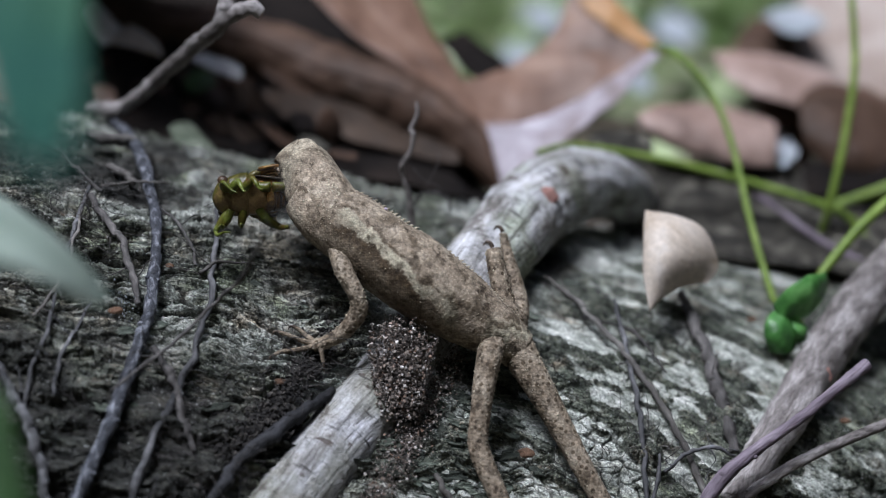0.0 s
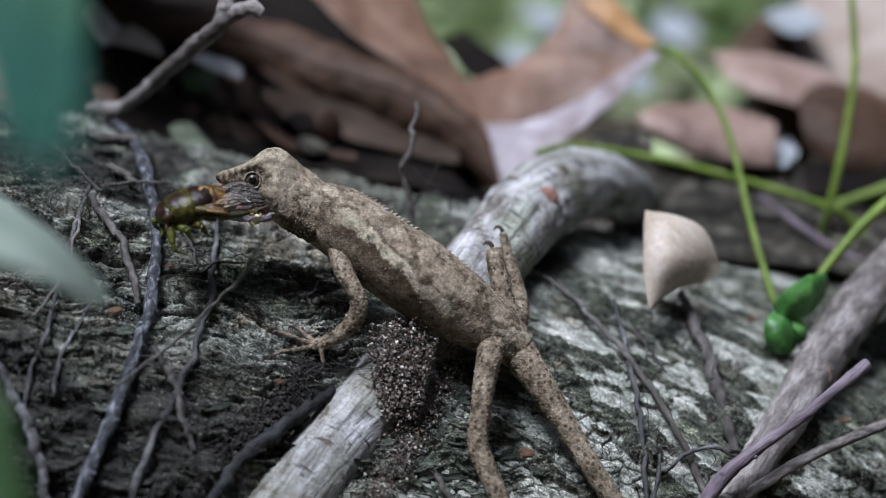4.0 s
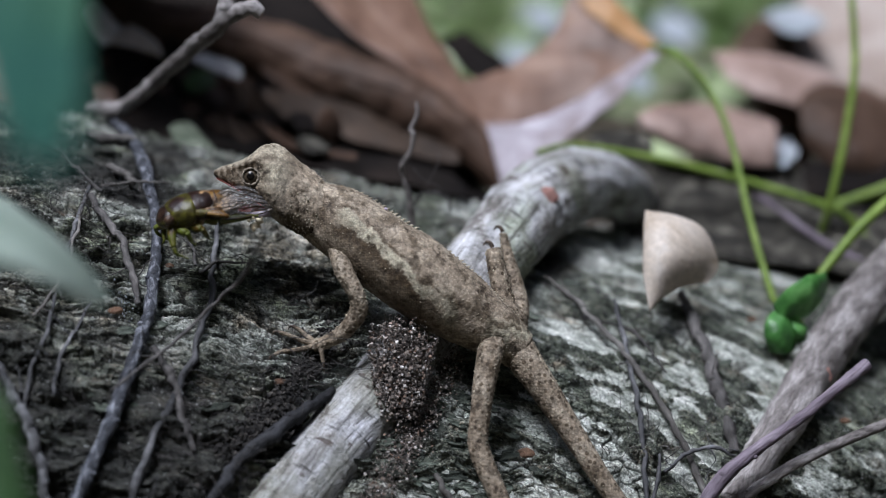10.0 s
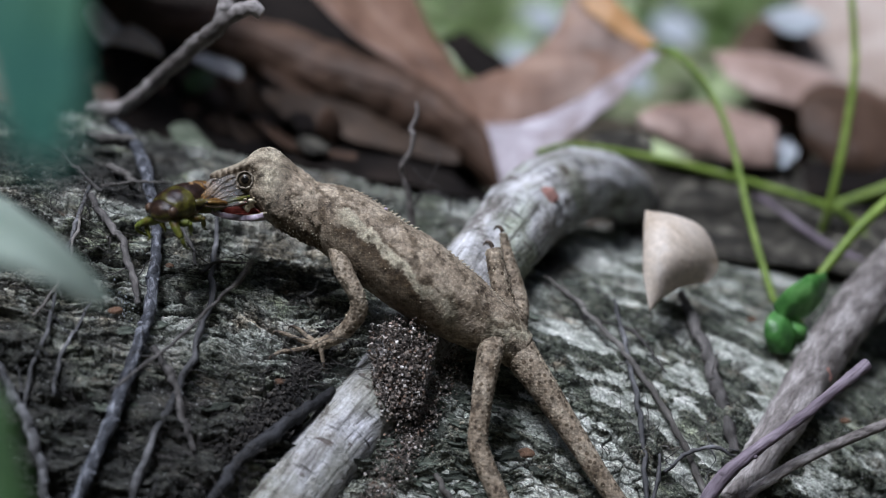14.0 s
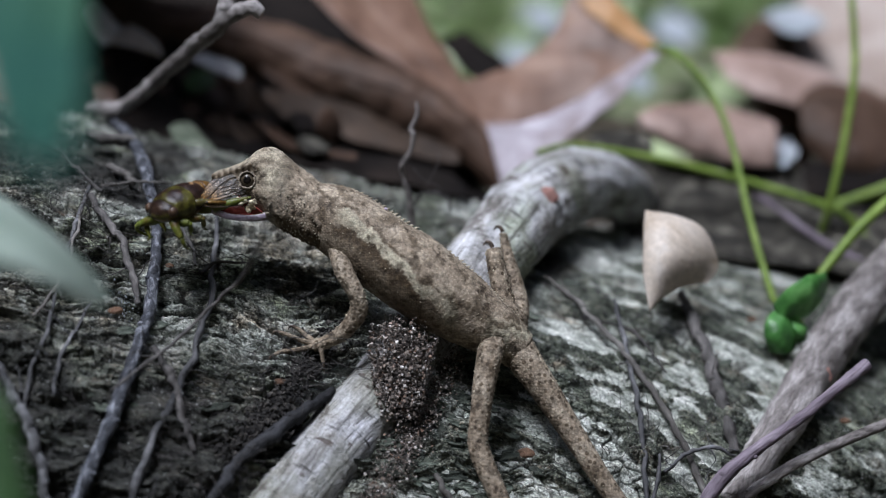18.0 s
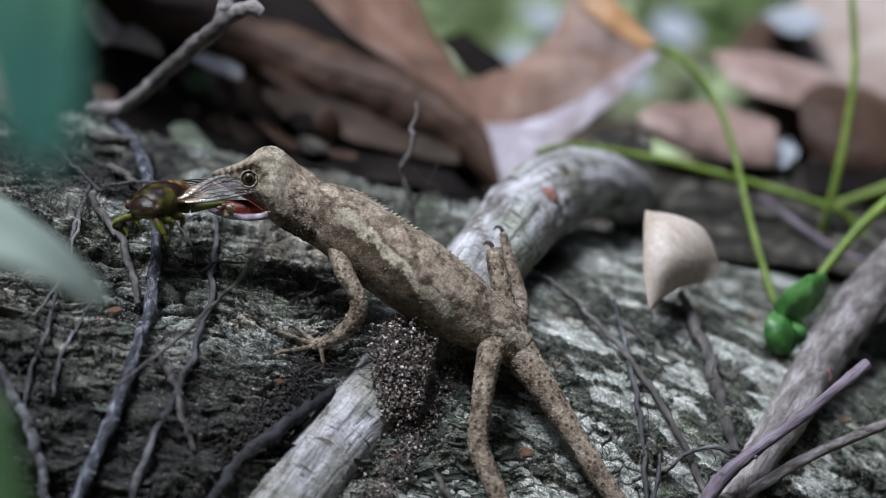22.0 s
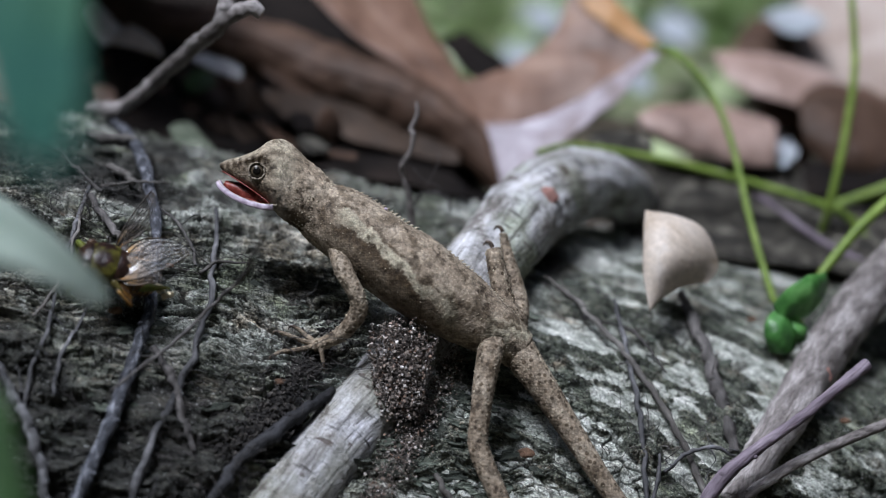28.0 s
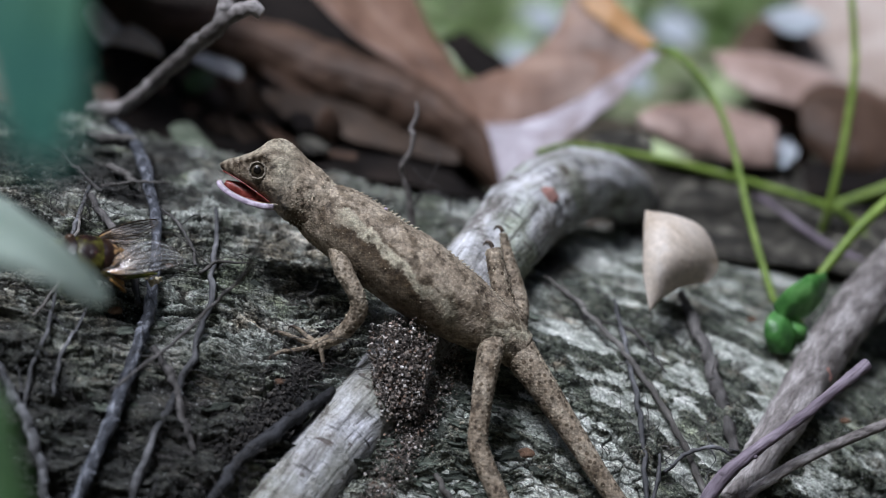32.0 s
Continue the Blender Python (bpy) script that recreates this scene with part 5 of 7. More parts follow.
def build_plants():
    twig("arching_weed", drawn_in([(66.1, 46.0, -11.1, 0.74), (64.1, 50.0, -3.3, 0.70), (61.9, 55.0, 7.0, 0.70), (60.2, 60.0, 17.4, 0.70), (58.3, 69.0, 27.2, 0.70), (55.1, 78.0, 35.4, 0.70), (51.6, 85.2, 40.7, 0.90), (49.6, 96.0, 43.6, 0.82), (46.1, 106.8, 44.9, 0.57)]), STEM_GREEN, "thin bright green stem arching over", "stem", "green stems", rough=0.06)
    stem = [(*gen_point(x, y, d), r) for x, y, d, r in ((1450, 430, 76, 0.85), (1472, 350, 70, 0.85), (1496, 240, 70, 0.8), (1512, 130, 72, 0.8), (1510, 30, 74, 0.75), (1500, -60, 78, 0.7))]
    twig("upright_weed", stem, STEM_GREEN, "thin bright green stem standing upright", "stem", "green stems", rough=0.06)
    twig("creeping_weed", drawn_in([(19.3, 63.6, 19.9, 0.57), (26.7, 70.8, 21.6, 0.66), (37.8, 78.0, 20.4, 0.82), (52.8, 85.2, 17.7, 0.90), (66.6, 88.8, 14.2, 0.90), (78.8, 88.8, 10.5, 0.90), (87.4, 88.8, 6.8, 0.98), (92.9, 88.8, 0.1, 0.82)]), STEM_GREEN, "green stem creeping along behind the log", "stem", "green stems", rough=0.06)
    twig("creeping_weed", drawn_in([(86.5, 103.2, 9.5, 0.98), (92.2, 103.2, 11.4, 1.07), (101.0, 103.2, 14.5, 1.07)]), STEM_GREEN, "green stem creeping along behind the log", "stem", "green stems", rough=0.06)
    twig("arching_weed", drawn_in([(74.2, 42.0, -5.5, 0.90), (79.0, 44.0, 0.1, 0.98), (83.8, 46.0, 5.2, 1.07), (91.3, 50.0, 11.4, 1.07)]), STEM_GREEN, "thin bright green stem arching over", "stem", "green stems", rough=0.06)
    twig("dry_stalk", drawn_in([(60.1, 96.0, 17.4, 0.66), (70.3, 88.8, 9.9, 0.74), (80.8, 78.0, 1.3, 0.74), (90.9, 67.2, -4.6, 0.74)]), TWIG_PURPLE, "thin lilac-brown dry stalk behind the green stems", "twig")
    sprout = thing("sprout", (67.8, 35.6, -17.5), "small glossy green sprout on the log", "plant")
    base = np.array([67.8, 35.6, -17.5])
    for rows in ([[(1366, 540, 37), (1376, 560, 33), (1390, 572, 37)], [(1388, 500, 31), (1412, 534, 31), (1432, 566, 36)], [(1430, 480, 33), (1452, 506, 33), (1456, 536, 38)], [(1460, 482, 38), (1462, 488, 37), (1462, 496, 38)]],
                 [[(1372, 546, 37), (1386, 556, 33), (1404, 562, 37)], [(1336, 572, 32), (1376, 600, 28), (1422, 592, 37)], [(1360, 622, 36), (1384, 634, 32), (1408, 616, 37)]],
                 [[(1398, 558, 37), (1404, 566, 35), (1414, 566, 37)], [(1402, 580, 32), (1418, 588, 33), (1434, 576, 37)], [(1412, 606, 37), (1420, 608, 35), (1428, 600, 37)]]):
        net = [[gen_point(x, y, d - 7) for x, y, d in row] for row in rows]
        v, f = patch(np.array(net) - base, 22, 16, 0.9)
        part("leaf", (v, f), LEAF_GREEN, sprout, thick=0.35)
    for c in ([(68.4, 36.0, -18.6, 0.6), (69.9, 35.0, -13.1, 0.6), (74.0, 40.0, -5.4, 0.7)], [(67.8, 36.0, -18.1, 0.6), (66.2, 36.0, -13.1, 0.5), (65.6, 42.0, -11.0, 0.5)]):
        c = np.array(c)
        c[:, :3] -= base
        v, f, _, _ = swept(c, 14, 8)
        part("stalk", (v, f), STEM_GREEN, sprout)
    # undergrowth far behind, out of focus
    rnd = np.random.RandomState(12)
    for cx, cy, d, n, spread in ((880,60,420,50,34), (970,20,480,50,36), (1180,40,330,40,19), (900,10,600,50,40), (760,20,520,34,30), (1240,60,420,30,26)):
        c = gen_point(cx, cy, d)
        bunch = []
        for _ in range(n):
            o = c + rnd.randn(3) * (spread, spread * 0.8, spread * 0.45)
            l, w = 10 + 9 * rnd.rand(), 4 + 3 * rnd.rand()
            g = np.array([[(-l, 0, 0), (-l, 0.1, 0)], [(-l * 0.3, -w, 2), (-l * 0.3, w, 2)], [(l * 0.4, -w, 2.5), (l * 0.4, w, 2.5)], [(l, 0, -1), (l, 0.1, -1)]], float)
            v, f = patch(g, 7, 4)
            e = Euler(((rnd.rand() - 0.5) * 1.6, (rnd.rand() - 0.5) * 1.6, rnd.rand() * 6.3)).to_matrix()
            bunch.append((v @ np.array(e).T + o, f))
        v, f = joined(bunch)
        solid("undergrowth", tuple(c), (v, f), LEAF_FAR, "low green undergrowth on the forest floor", "plant", kind="stuff")


def gen_point(x, y, d):
    """A place d mm behind the lizard, x and y across and down its scale of 9.8 to the mm."""
    k = (453.7 + d) / 453.7 / 9.8
    return np.array(((x - 784) * k, d, (441 - y) * k))


def build_far_litter():
    """Fallen leaves on the floor beyond the log, too far to tell apart."""
    g = np.random.RandomState(31)
    pieces = []
    for k in range(1500):
        y = 0.28 + 1.5 * g.rand() ** 1.3
        x = (g.rand() - 0.5) * (0.5 + 0.8 * y)
        if k >= 420:
            # the rest of the floor round about, clear of the log
            turn, far = 6.2832 * g.rand(), 0.75 + 1.9 * g.rand()
            x, y = far * math.cos(turn), far * math.sin(turn)
            if y > 0.28 and abs(x) < 0.25 + 0.4 * y:
                continue
        l, w = 16 + 18 * g.rand(), 7 + 8 * g.rand()
        net = np.array([[(-l, 0, 0), (-l, 0.1, 0)], [(-l * 0.3, -w, 3), (-l * 0.3, w, 2)], [(l * 0.4, -w, 3 + 5 * g.rand()), (l * 0.4, w, 2.5)], [(l, 0, 3 * g.rand()), (l, 0.1, 1)]], float)
        v, f = patch(net, 7, 4)
        e = np.array(Euler(((g.rand() - 0.5) * 0.9, (g.rand() - 0.5) * 0.9, g.rand() * 6.3)).to_matrix())
        pieces.append((v @ e.T + np.array((x, y, -0.086 + 0.012 * g.rand())) * 1000, f))
    v, f = joined(pieces)
    base = np.array((0, 800.0, -90.0))
    ob = new("leaf_litter", mesh_of("leaf_litter", v - base, f, LITTER))
    ob.location = base * MM
    tagged(ob, "scattered tan and brown dead leaves on the forest floor", "leaf litter", kind="stuff")


# ---------------------------------------------------------------- soil, rootlets, grains
def build_litter():
    rnd = np.random.RandomState(3)
    grains = []
    tmpl = [(-1, -1, -1), (1, -1, -1), (1, 1, -1), (-1, 1, -1), (-1, -1, 1), (1, -1, 1), (1, 1, 1), (-1, 1, 1), (0, 0, -1.7), (0, 0, 1.7), (0, -1.7, 0), (1.7, 0, 0), (0, 1.7, 0), (-1.7, 0, 0)]
    sides = ((3, 2, 1, 0), (4, 5, 6, 7), (0, 1, 5, 4), (1, 2, 6, 5), (2, 3, 7, 6), (3, 0, 4, 7))
    box = [[q[i], q[(i + 1) % 4], 8 + k] for k, q in enumerate(sides) for i in range(4)]

    def crumb(o, r):
        v = np.array(tmpl, float) * (0.35 + 0.95 * rnd.rand(14, 1)) * r * (0.6 + 0.6 * rnd.rand(3)) * 0.6
        e = np.array(Euler(rnd.rand(3) * 6).to_matrix())
        return v @ e.T + o, box
    a, b = np.array([-7.3, -3.0, -16.1]), np.array([-7.9, -5.0, -28.4])
    for _ in range(7500):
        t = rnd.rand()
        w = rnd.randn(3)
        o = a + (b - a) * t + w * min(1, 1.9 / np.linalg.norm(w)) * (3.0, 1.4, 2.3) * (1.15 - 0.45 * t)
        grains.append(crumb(o, 0.09 + 0.36 * rnd.rand() ** 3))
    v, f = joined(grains)
    solid("soil_clod", tuple(b), (v, f), SOIL, "crumbly dark soil clod stuck to the thick root", "soil", kind="stuff", soft=False)
    grains = []
    for a, b, n, w in ((P3A, P3B, 2600, 1.7), (P3C, P3D, 900, 1.5)):
        a, b = np.array(a), np.array(b)
        for _ in range(n):
            t = rnd.rand()
            grains.append(crumb(a + (b - a) * t + rnd.randn(3) * (w, 0.9, w), 0.08 + 0.24 * rnd.rand() ** 2))
    v, f = joined(grains)
    solid("sandy_grains", tuple(P3B), (v, f), SOIL, "sandy grains along the thick root's side", "soil", kind="stuff", soft=False)
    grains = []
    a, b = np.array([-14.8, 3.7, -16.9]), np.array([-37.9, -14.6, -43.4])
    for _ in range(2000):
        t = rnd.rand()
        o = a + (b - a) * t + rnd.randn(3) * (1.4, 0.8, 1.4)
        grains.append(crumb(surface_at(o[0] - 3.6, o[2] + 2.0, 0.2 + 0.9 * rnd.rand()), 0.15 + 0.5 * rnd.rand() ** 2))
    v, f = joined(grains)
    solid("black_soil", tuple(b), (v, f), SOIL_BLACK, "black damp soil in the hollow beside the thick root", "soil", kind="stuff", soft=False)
    chips = (((-29.1, -5.5, -23.7), 0.9), ((-58.2, -6.4, -11.0), 1.1), ((15.1, 0.2, -36.9), 1.3), ((76.2, 21.6, -32.5), 0.9), ((60.2, 36.2, -13.7), 0.8), ((-49.7, 2.9, -3.0), 0.6))
    for c, r in chips:
        v, f = ball_at(np.zeros(3), (1.3 * r, 0.3 * r, 0.7 * r), 7, 10)
        v = v * (0.6 + 0.8 * layers(v * 1.3 + c[0], 2, 3))[:, None] + np.array(c)
        solid("bark_chip", c, (v, f), CHIP, "small rust-brown chip of bark on the log", "bark chip", "bark chips", soft=False)
    c = np.array([-56.7, -5.1, -9.8])
    v, f = joined([crumb(c + rnd.randn(3) * (1.1, 0.3, 1.6), 0.07 + 0.16 * rnd.rand() ** 2) for _ in range(60)])
    solid("lichen_grains", tuple(c), (v, f), PALE_BLUE_GREY, "cluster of white lichen grains on the bark", "lichen", kind="stuff", soft=False)
    # hair-fine black rootlets in the hollow and over the bark
    hairs = []
    for cx, cz, n, sx, sz in ((-27, -22, 50, 2.4, 2.4), (-41, -34, 50, 6, 4), (-60, -30, 40, 12, 10), (-66, 5, 60, 8, 8), (36, -34, 26, 14, 6)):
        for _ in range(n):
            x, z = cx + sx * rnd.randn(), min(cz + sz * rnd.randn(), 9)
            p = surface_at(x, z, 0.5 + 2.2 * rnd.rand())
            ctrl = [(*p, 0.05)]
            d = rnd.randn(3) * (1.6, 0.5, 1.4)
            for _ in range(5):
                d = d * 0.6 + rnd.randn(3) * (1.2, 0.5, 1.1)
                p = p + d
                ctrl.append((*p, 0.035 + 0.06 * rnd.rand() ** 2))
            if max(c[2] for c in ctrl) > 11:
                continue
            v, f, _, _ = swept(ctrl, 14, 4)
            hairs.append((v, f))
    v, f = joined(hairs)
    solid("root_hairs", tuple(surface_at(-40, -30, 0)), (v, f), HAIR, "tangle of hair-fine black rootlets on the bark", "roots", kind="stuff")


P3A, P3B, P3C, P3D = (1.1, 4.9, -20.5), (-12.8, -12.2, -45.6), (3.2, 7.7, -18.6), (-6.9, -7.0, -37.1)


def surface_at(x, z, lift):
    """The log's skin seen square to the slope at x, z."""
    turn = np.array(Euler((0, radians(LOG_LEAN), radians(LOG_YAW))).to_matrix()).T
    p, d = turn @ (np.array((x, 0, z)) - LOG_AT), turn @ np.array((0, 1.0, 0))
    a, b, c = d[1] ** 2 + d[2] ** 2, p[1] * d[1] + p[2] * d[2], p[1] ** 2 + p[2] ** 2 - (LOG_R + lift) ** 2
    return np.array((x, (-b - math.sqrt(max(b * b - a * c, 0))) / a, z))


# ---------------------------------------------------------------- the lizard
def px(x, y, d=0.0):
    """The lizard's own drawing scale: 9.8 to the mm about its middle."""
    return ((x - 784) / 9.8, d, (441 - y) / 9.8)


def scaled(v, centre_normal, cell, height, seed):
    d1, d2 = cells(v / cell, seed)
    return v + centre_normal * (height * (0.55 - d1))[:, None]


def limb(ctrl, n=70, ring=28, cell=0.75, seed=2, name="leg", parent=None, label=""):
    rows = [(*px(x, y, d), r) for x, y, d, r in ctrl]
    v, f, u, th = swept(rows, n, ring)
    q = curve_points(np.array(rows), n)[:, :3]
    out = v - np.repeat(q, ring, 0)
    out /= np.maximum(np.linalg.norm(out, axis=1), 1e-5)[:, None]
    v = scaled(v, out, cell * 0.75, 0.09, seed)
    zero = np.zeros(len(v))
    ob = part(name, (v, f), SKIN_KEELED, parent, label, attrs={"pale": zero, "dark": np.maximum(0.16, smooth(0.56, 0.68, layers(v * 0.45, 3, seed)) * 0.65)})
    bumps(ob, v, out, int(1.2 * n), seed, 0.13, lambda w: w[:, 2] > -60)
    return ob


def toes(parent, rows, r=0.46):
    for ctrl in rows:
        c = [(*px(x, y, d), r * k) for (x, y, d), k in zip(ctrl, (1.25, 1.0, 0.9, 0.8, 0.7))]
        v, f, _, _ = swept(c, 22, 10, rough=0.2, freq=1.5)
        toe = part("toe", (v, f), SKIN, parent, attrs={"pale": np.zeros(len(v)), "dark": np.full(len(v), 0.32)})
        a, b = np.array(c[-2][:3]), np.array(c[-1][:3])
        d = (b - a) / np.linalg.norm(b - a)
        k = [(*(b - 0.2 * d), 0.32), (*(b + 0.6 * d + (0, -0.1, 0.12)), 0.25), (*(b + 1.1 * d + (0, 0, -0.35)), 0.14), (*(b + 1.25 * d + (0, 0, -0.9)), 0.03)]
        v, f, _, _ = swept(k, 12, 8)
        part("claw", (v, f), CLAW, toe)


def build_lizard():
    lizard = thing("lizard", (0, 0, 0), "small brown scaly lizard with an open mouth, on the thick root", "lizard")
    # trunk: x, y of the axis, depth, half height across, half width
    spine = [(524, 345, 1.5, 3.2, 3.4), (562, 372, 1, 5.3, 4.8), (610, 398, 0.5, 6.5, 5.8), (665, 438, 0, 7.0, 6.8), (725, 482, 0, 7.2, 7.6), (785, 524, 0.5, 6.9, 7.4), (840, 562, 1, 5.8, 6.2), (885, 592, 1.5, 4.5, 4.8), (920, 622, 2, 3.6, 3.6)]
    rows = [(*px(x, y, d), a, b) for x, y, d, a, b in spine]
    n, ring = 330, 170
    v, f, u, th = swept(rows, n, ring)
    line = curve_points(np.array(rows), n)[:, :3]
    out = v - np.repeat(line, ring, 0)
    out /= np.linalg.norm(out, axis=1)[:, None]
    side = np.cos(th)      # +1 towards the belly or back edge
    back = out @ np.array((0.5, 0, 0.85))
    wob = layers(v * 0.25, 4, 61) - 0.5
    vx, vy = v[:, 0] * 9.8 + 784 - 560, 441 - v[:, 2] * 9.8 - 340
    run, drop = vx * 0.8 + vy * 0.6, vy * 0.8 - vx * 0.6
    ax, ay = vx + 560, vy + 340
    # the pale band's line down the flank, wavering, with a black edge towards the belly
    band = np.interp(ax, (560, 588, 634, 676, 713, 746, 802, 839, 900), (352, 372, 397, 437, 474, 512, 548, 566, 600))
    jag = 16 * (layers(v * 0.42, 3, 61) - 0.5) + 14 * (layers(v * 1.5, 3, 62) - 0.5) + 9 * (np.abs((ax * 0.021) % 1 - 0.5) - 0.25) * 2
    gap = 0.76 * (ay - band) + jag
    near = v[:, 1] < 1
    pale = (0.15 + 1.1 * layers(v * 1.3, 3, 29)) * smooth(12.5, 9.5, np.abs(gap)) * smooth(585, 625, ax) * smooth(800, 740, ax)
    pale = np.maximum(pale, 0.75 * smooth(0.50, 0.58, layers(v * 0.22, 4, 77)) * smooth(760, 800, ax) * smooth(30, 10, np.abs(gap)))
    dark = smooth(9.5, 11.5, gap) * (0.62 + 0.38 * smooth(46, 18, gap)) * smooth(84, 56, gap) * smooth(560, 600, ax) * smooth(800, 735, ax)
    dark = np.maximum(dark, 0.85 * smooth(-10, -12, gap) * smooth(-22, -15, gap) * smooth(0.47, 0.53, layers(v * 0.3, 3, 47)))
    dark = np.maximum(dark, 0.7 * smooth(0.60, 0.66, layers(v * 0.4, 4, 90, 0.6)))
    dark = np.maximum(dark, 0.35 * smooth(50, 70, gap))
    for bx, by, rx, ry, k in ((572, 372, 9, 26, 0.8), (604, 425, 34, 40, 0.6), (686, 388, 22, 9, 0.65), (757, 497, 9, 15, 0.8), (806, 540, 8, 12, 0.7), (866, 572, 8, 24, 0.75), (838, 500, 8, 14, 0.45), (890, 610, 26, 9, 0.6)):
        dark = np.maximum(dark, k * smooth(1.3, 0.5, np.hypot((ax - bx) / rx, (ay - by) / ry) + 0.9 * (layers(v * 0.9, 3, 53) - 0.5)))
    v = v + out * (0.9 * (layers(v * 0.16, 3, 15) - 0.5))[:, None]
    v = scaled(v, out, 0.48, 0.08, 4)
    torso = part("torso", (v, f), SKIN, lizard, attrs={"pale": np.clip(pale, 0, 1), "dark": np.clip(dark, 0, 1)})
    # row of small spines down the back
    tan, sd, tp = frames_along(line)
    for i in range(4, n - 40, 5):
        ridge = line[i] - sd[i] * rows_radius(rows, n)[i] if sd[i][2] < 0 else line[i] + sd[i] * rows_radius(rows, n)[i]
        up = (ridge - line[i]) / np.linalg.norm(ridge - line[i])
        h = (0.42 - 0.3 * i / n) * (0.25 + 1.1 * abs(math.sin(i * 7.3)) ** 2)
        k = [(*(ridge - 0.4 * up), 0.36), (*(ridge + 0.2 * h * up + tan[i] * 0.15), 0.22), (*(ridge + h * up + tan[i] * 0.5), 0.03)]
        a, b, _, _ = swept(k, 5, 6)
        part("back_spine", (a, b), SKIN, torso, attrs={"pale": np.full(len(a), 0.5), "dark": np.zeros(len(a))})
    part("white_speck", ball_at(np.array(px(683, 371, -1.5)), (0.36, 0.3, 0.34), 8, 10), LIP, torso, "white grain stuck to the back")
    # tail
    trow = [(905, 604, 2, 3.6), (930, 640, 1, 3.05), (965, 692, 0, 2.6), (1012, 765, -1, 2.15), (1060, 840, -2, 1.85), (1112, 915, -2.5, 1.7), (1180, 1010, -3, 1.4), (1290, 1110, -2.5, 0.9), (1420, 1180, 0.5, 0.25)]
    t = limb(trow, 260, 60, 0.8, 6, "tail", lizard)
    # legs
    fore = limb([(582, 376, 5.0, 0.8), (590, 408, 1.2, 1.8), (600, 440, -2.0, 2.0), (611, 480, -4.6, 1.75), (632, 520, -5.2, 1.5), (635, 552, -4.4, 1.65), (609, 587, -3.4, 1.4), (577, 605, -2.4, 1.2), (556, 612, -2.0, 1.1)], 150, 44, 0.62, 8, "front_leg", lizard)
    toes(fore, [[(566, 610, -2), (540, 616, -2.4), (515, 620, -2.8), (498, 622, -3.2), (488, 627, -3)], [(566, 608, -2), (540, 604, -1.8), (520, 596, -2), (505, 590, -2.2), (495, 588, -2.2)],
                [(568, 612, -2.5), (570, 620, -3), (571, 628, -3), (572, 634, -3), (573, 640, -3)], [(560, 606, -1.5), (545, 596, -0.8), (535, 588, -0.6), (528, 582, -0.6), (522, 580, -0.6)]])
    hind = limb([(908, 556, 4.0, 0.8), (892, 576, 1.2, 2.1), (874, 604, -1.4, 2.5), (860, 655, -4.5, 2.15), (850, 725, -6.2, 1.85), (845, 778, -7.0, 1.85), (858, 820, -7.5, 1.85), (885, 880, -8.2, 1.7), (912, 950, -9, 1.4)], 190, 48, 0.7, 9, "hind_leg", lizard)
    toes(hind, [[(912, 945, -9), (920, 985, -8.5), (915, 1010, -8), (905, 1030, -7), (900, 1045, -7)], [(915, 945, -9), (940, 985, -8.5), (955, 1010, -8), (965, 1030, -7), (970, 1045, -7)]])
    far = limb([(905, 585, 6, 3.2), (920, 545, 9, 2.0), (912, 500, 11, 1.7), (902, 455, 13, 1.15), (896, 425, 14, 0.8), (894, 412, 14, 0.6)], 110, 30, 0.65, 10, "hind_leg", lizard)
    near = limb([(905, 575, 5, 2.6), (892, 530, 6, 1.9), (884, 490, 7, 1.75), (877, 455, 8, 1.6), (874, 440, 8.2, 1.2)], 90, 34, 0.6, 11, "hind_foot", far)
    for x, y, d in ((873, 438, 8.2), (893, 410, 14)):
        o = np.array(px(x, y, d))
        k = [(*o, 0.42), (*(o + (-0.4, 0, 0.8)), 0.36), (*(o + (-1.2, -0.1, 1.0)), 0.24), (*(o + (-1.7, -0.1, 0.3)), 0.04)]
        a, b, _, _ = swept(k, 14, 8)
        part("claw", (a, b), CLAW, far)
    bumps(torso, v, out, 520, 12, 0.11, lambda w: w[:, 2] > -60)
    return lizard, t, build_head(lizard)


def bumps(parent, v, out, count, seed, size, keep):
    """Small pointed scales scattered over a skin, as one piece."""
    g = np.random.RandomState(seed)
    idx = g.choice(np.nonzero(keep(v))[0], count)
    pieces = []
    for i in idx:
        o, n = v[i], out[i]
        t = np.cross(n, (0.3, 0.5, 0.8))
        t /= np.linalg.norm(t)
        b = np.cross(n, t)
        r = size * (0.6 + 0.9 * g.rand())
        ring = [o - n * 0.06 + r * 1.3 * (math.cos(a) * t + math.sin(a) * b) for a in (0, 1.26, 2.51, 3.77, 5.03)]
        pieces.append((np.array(ring + [o + n * r * 1.7]), [[0, 1, 5], [1, 2, 5], [2, 3, 5], [3, 4, 5], [4, 0, 5]]))
    a, f = joined(pieces)
    ob = part("scale_patch", (a, f), SKIN, parent, "scattered pale pointed scales", attrs={"pale": np.full(len(a), 0.45), "dark": np.zeros(len(a))})
    return tagged(ob, kind="stuff")


def rows_radius(rows, n):
    return curve_points(np.array(rows), n)[:, 3]


PIVOT = (545, 350)


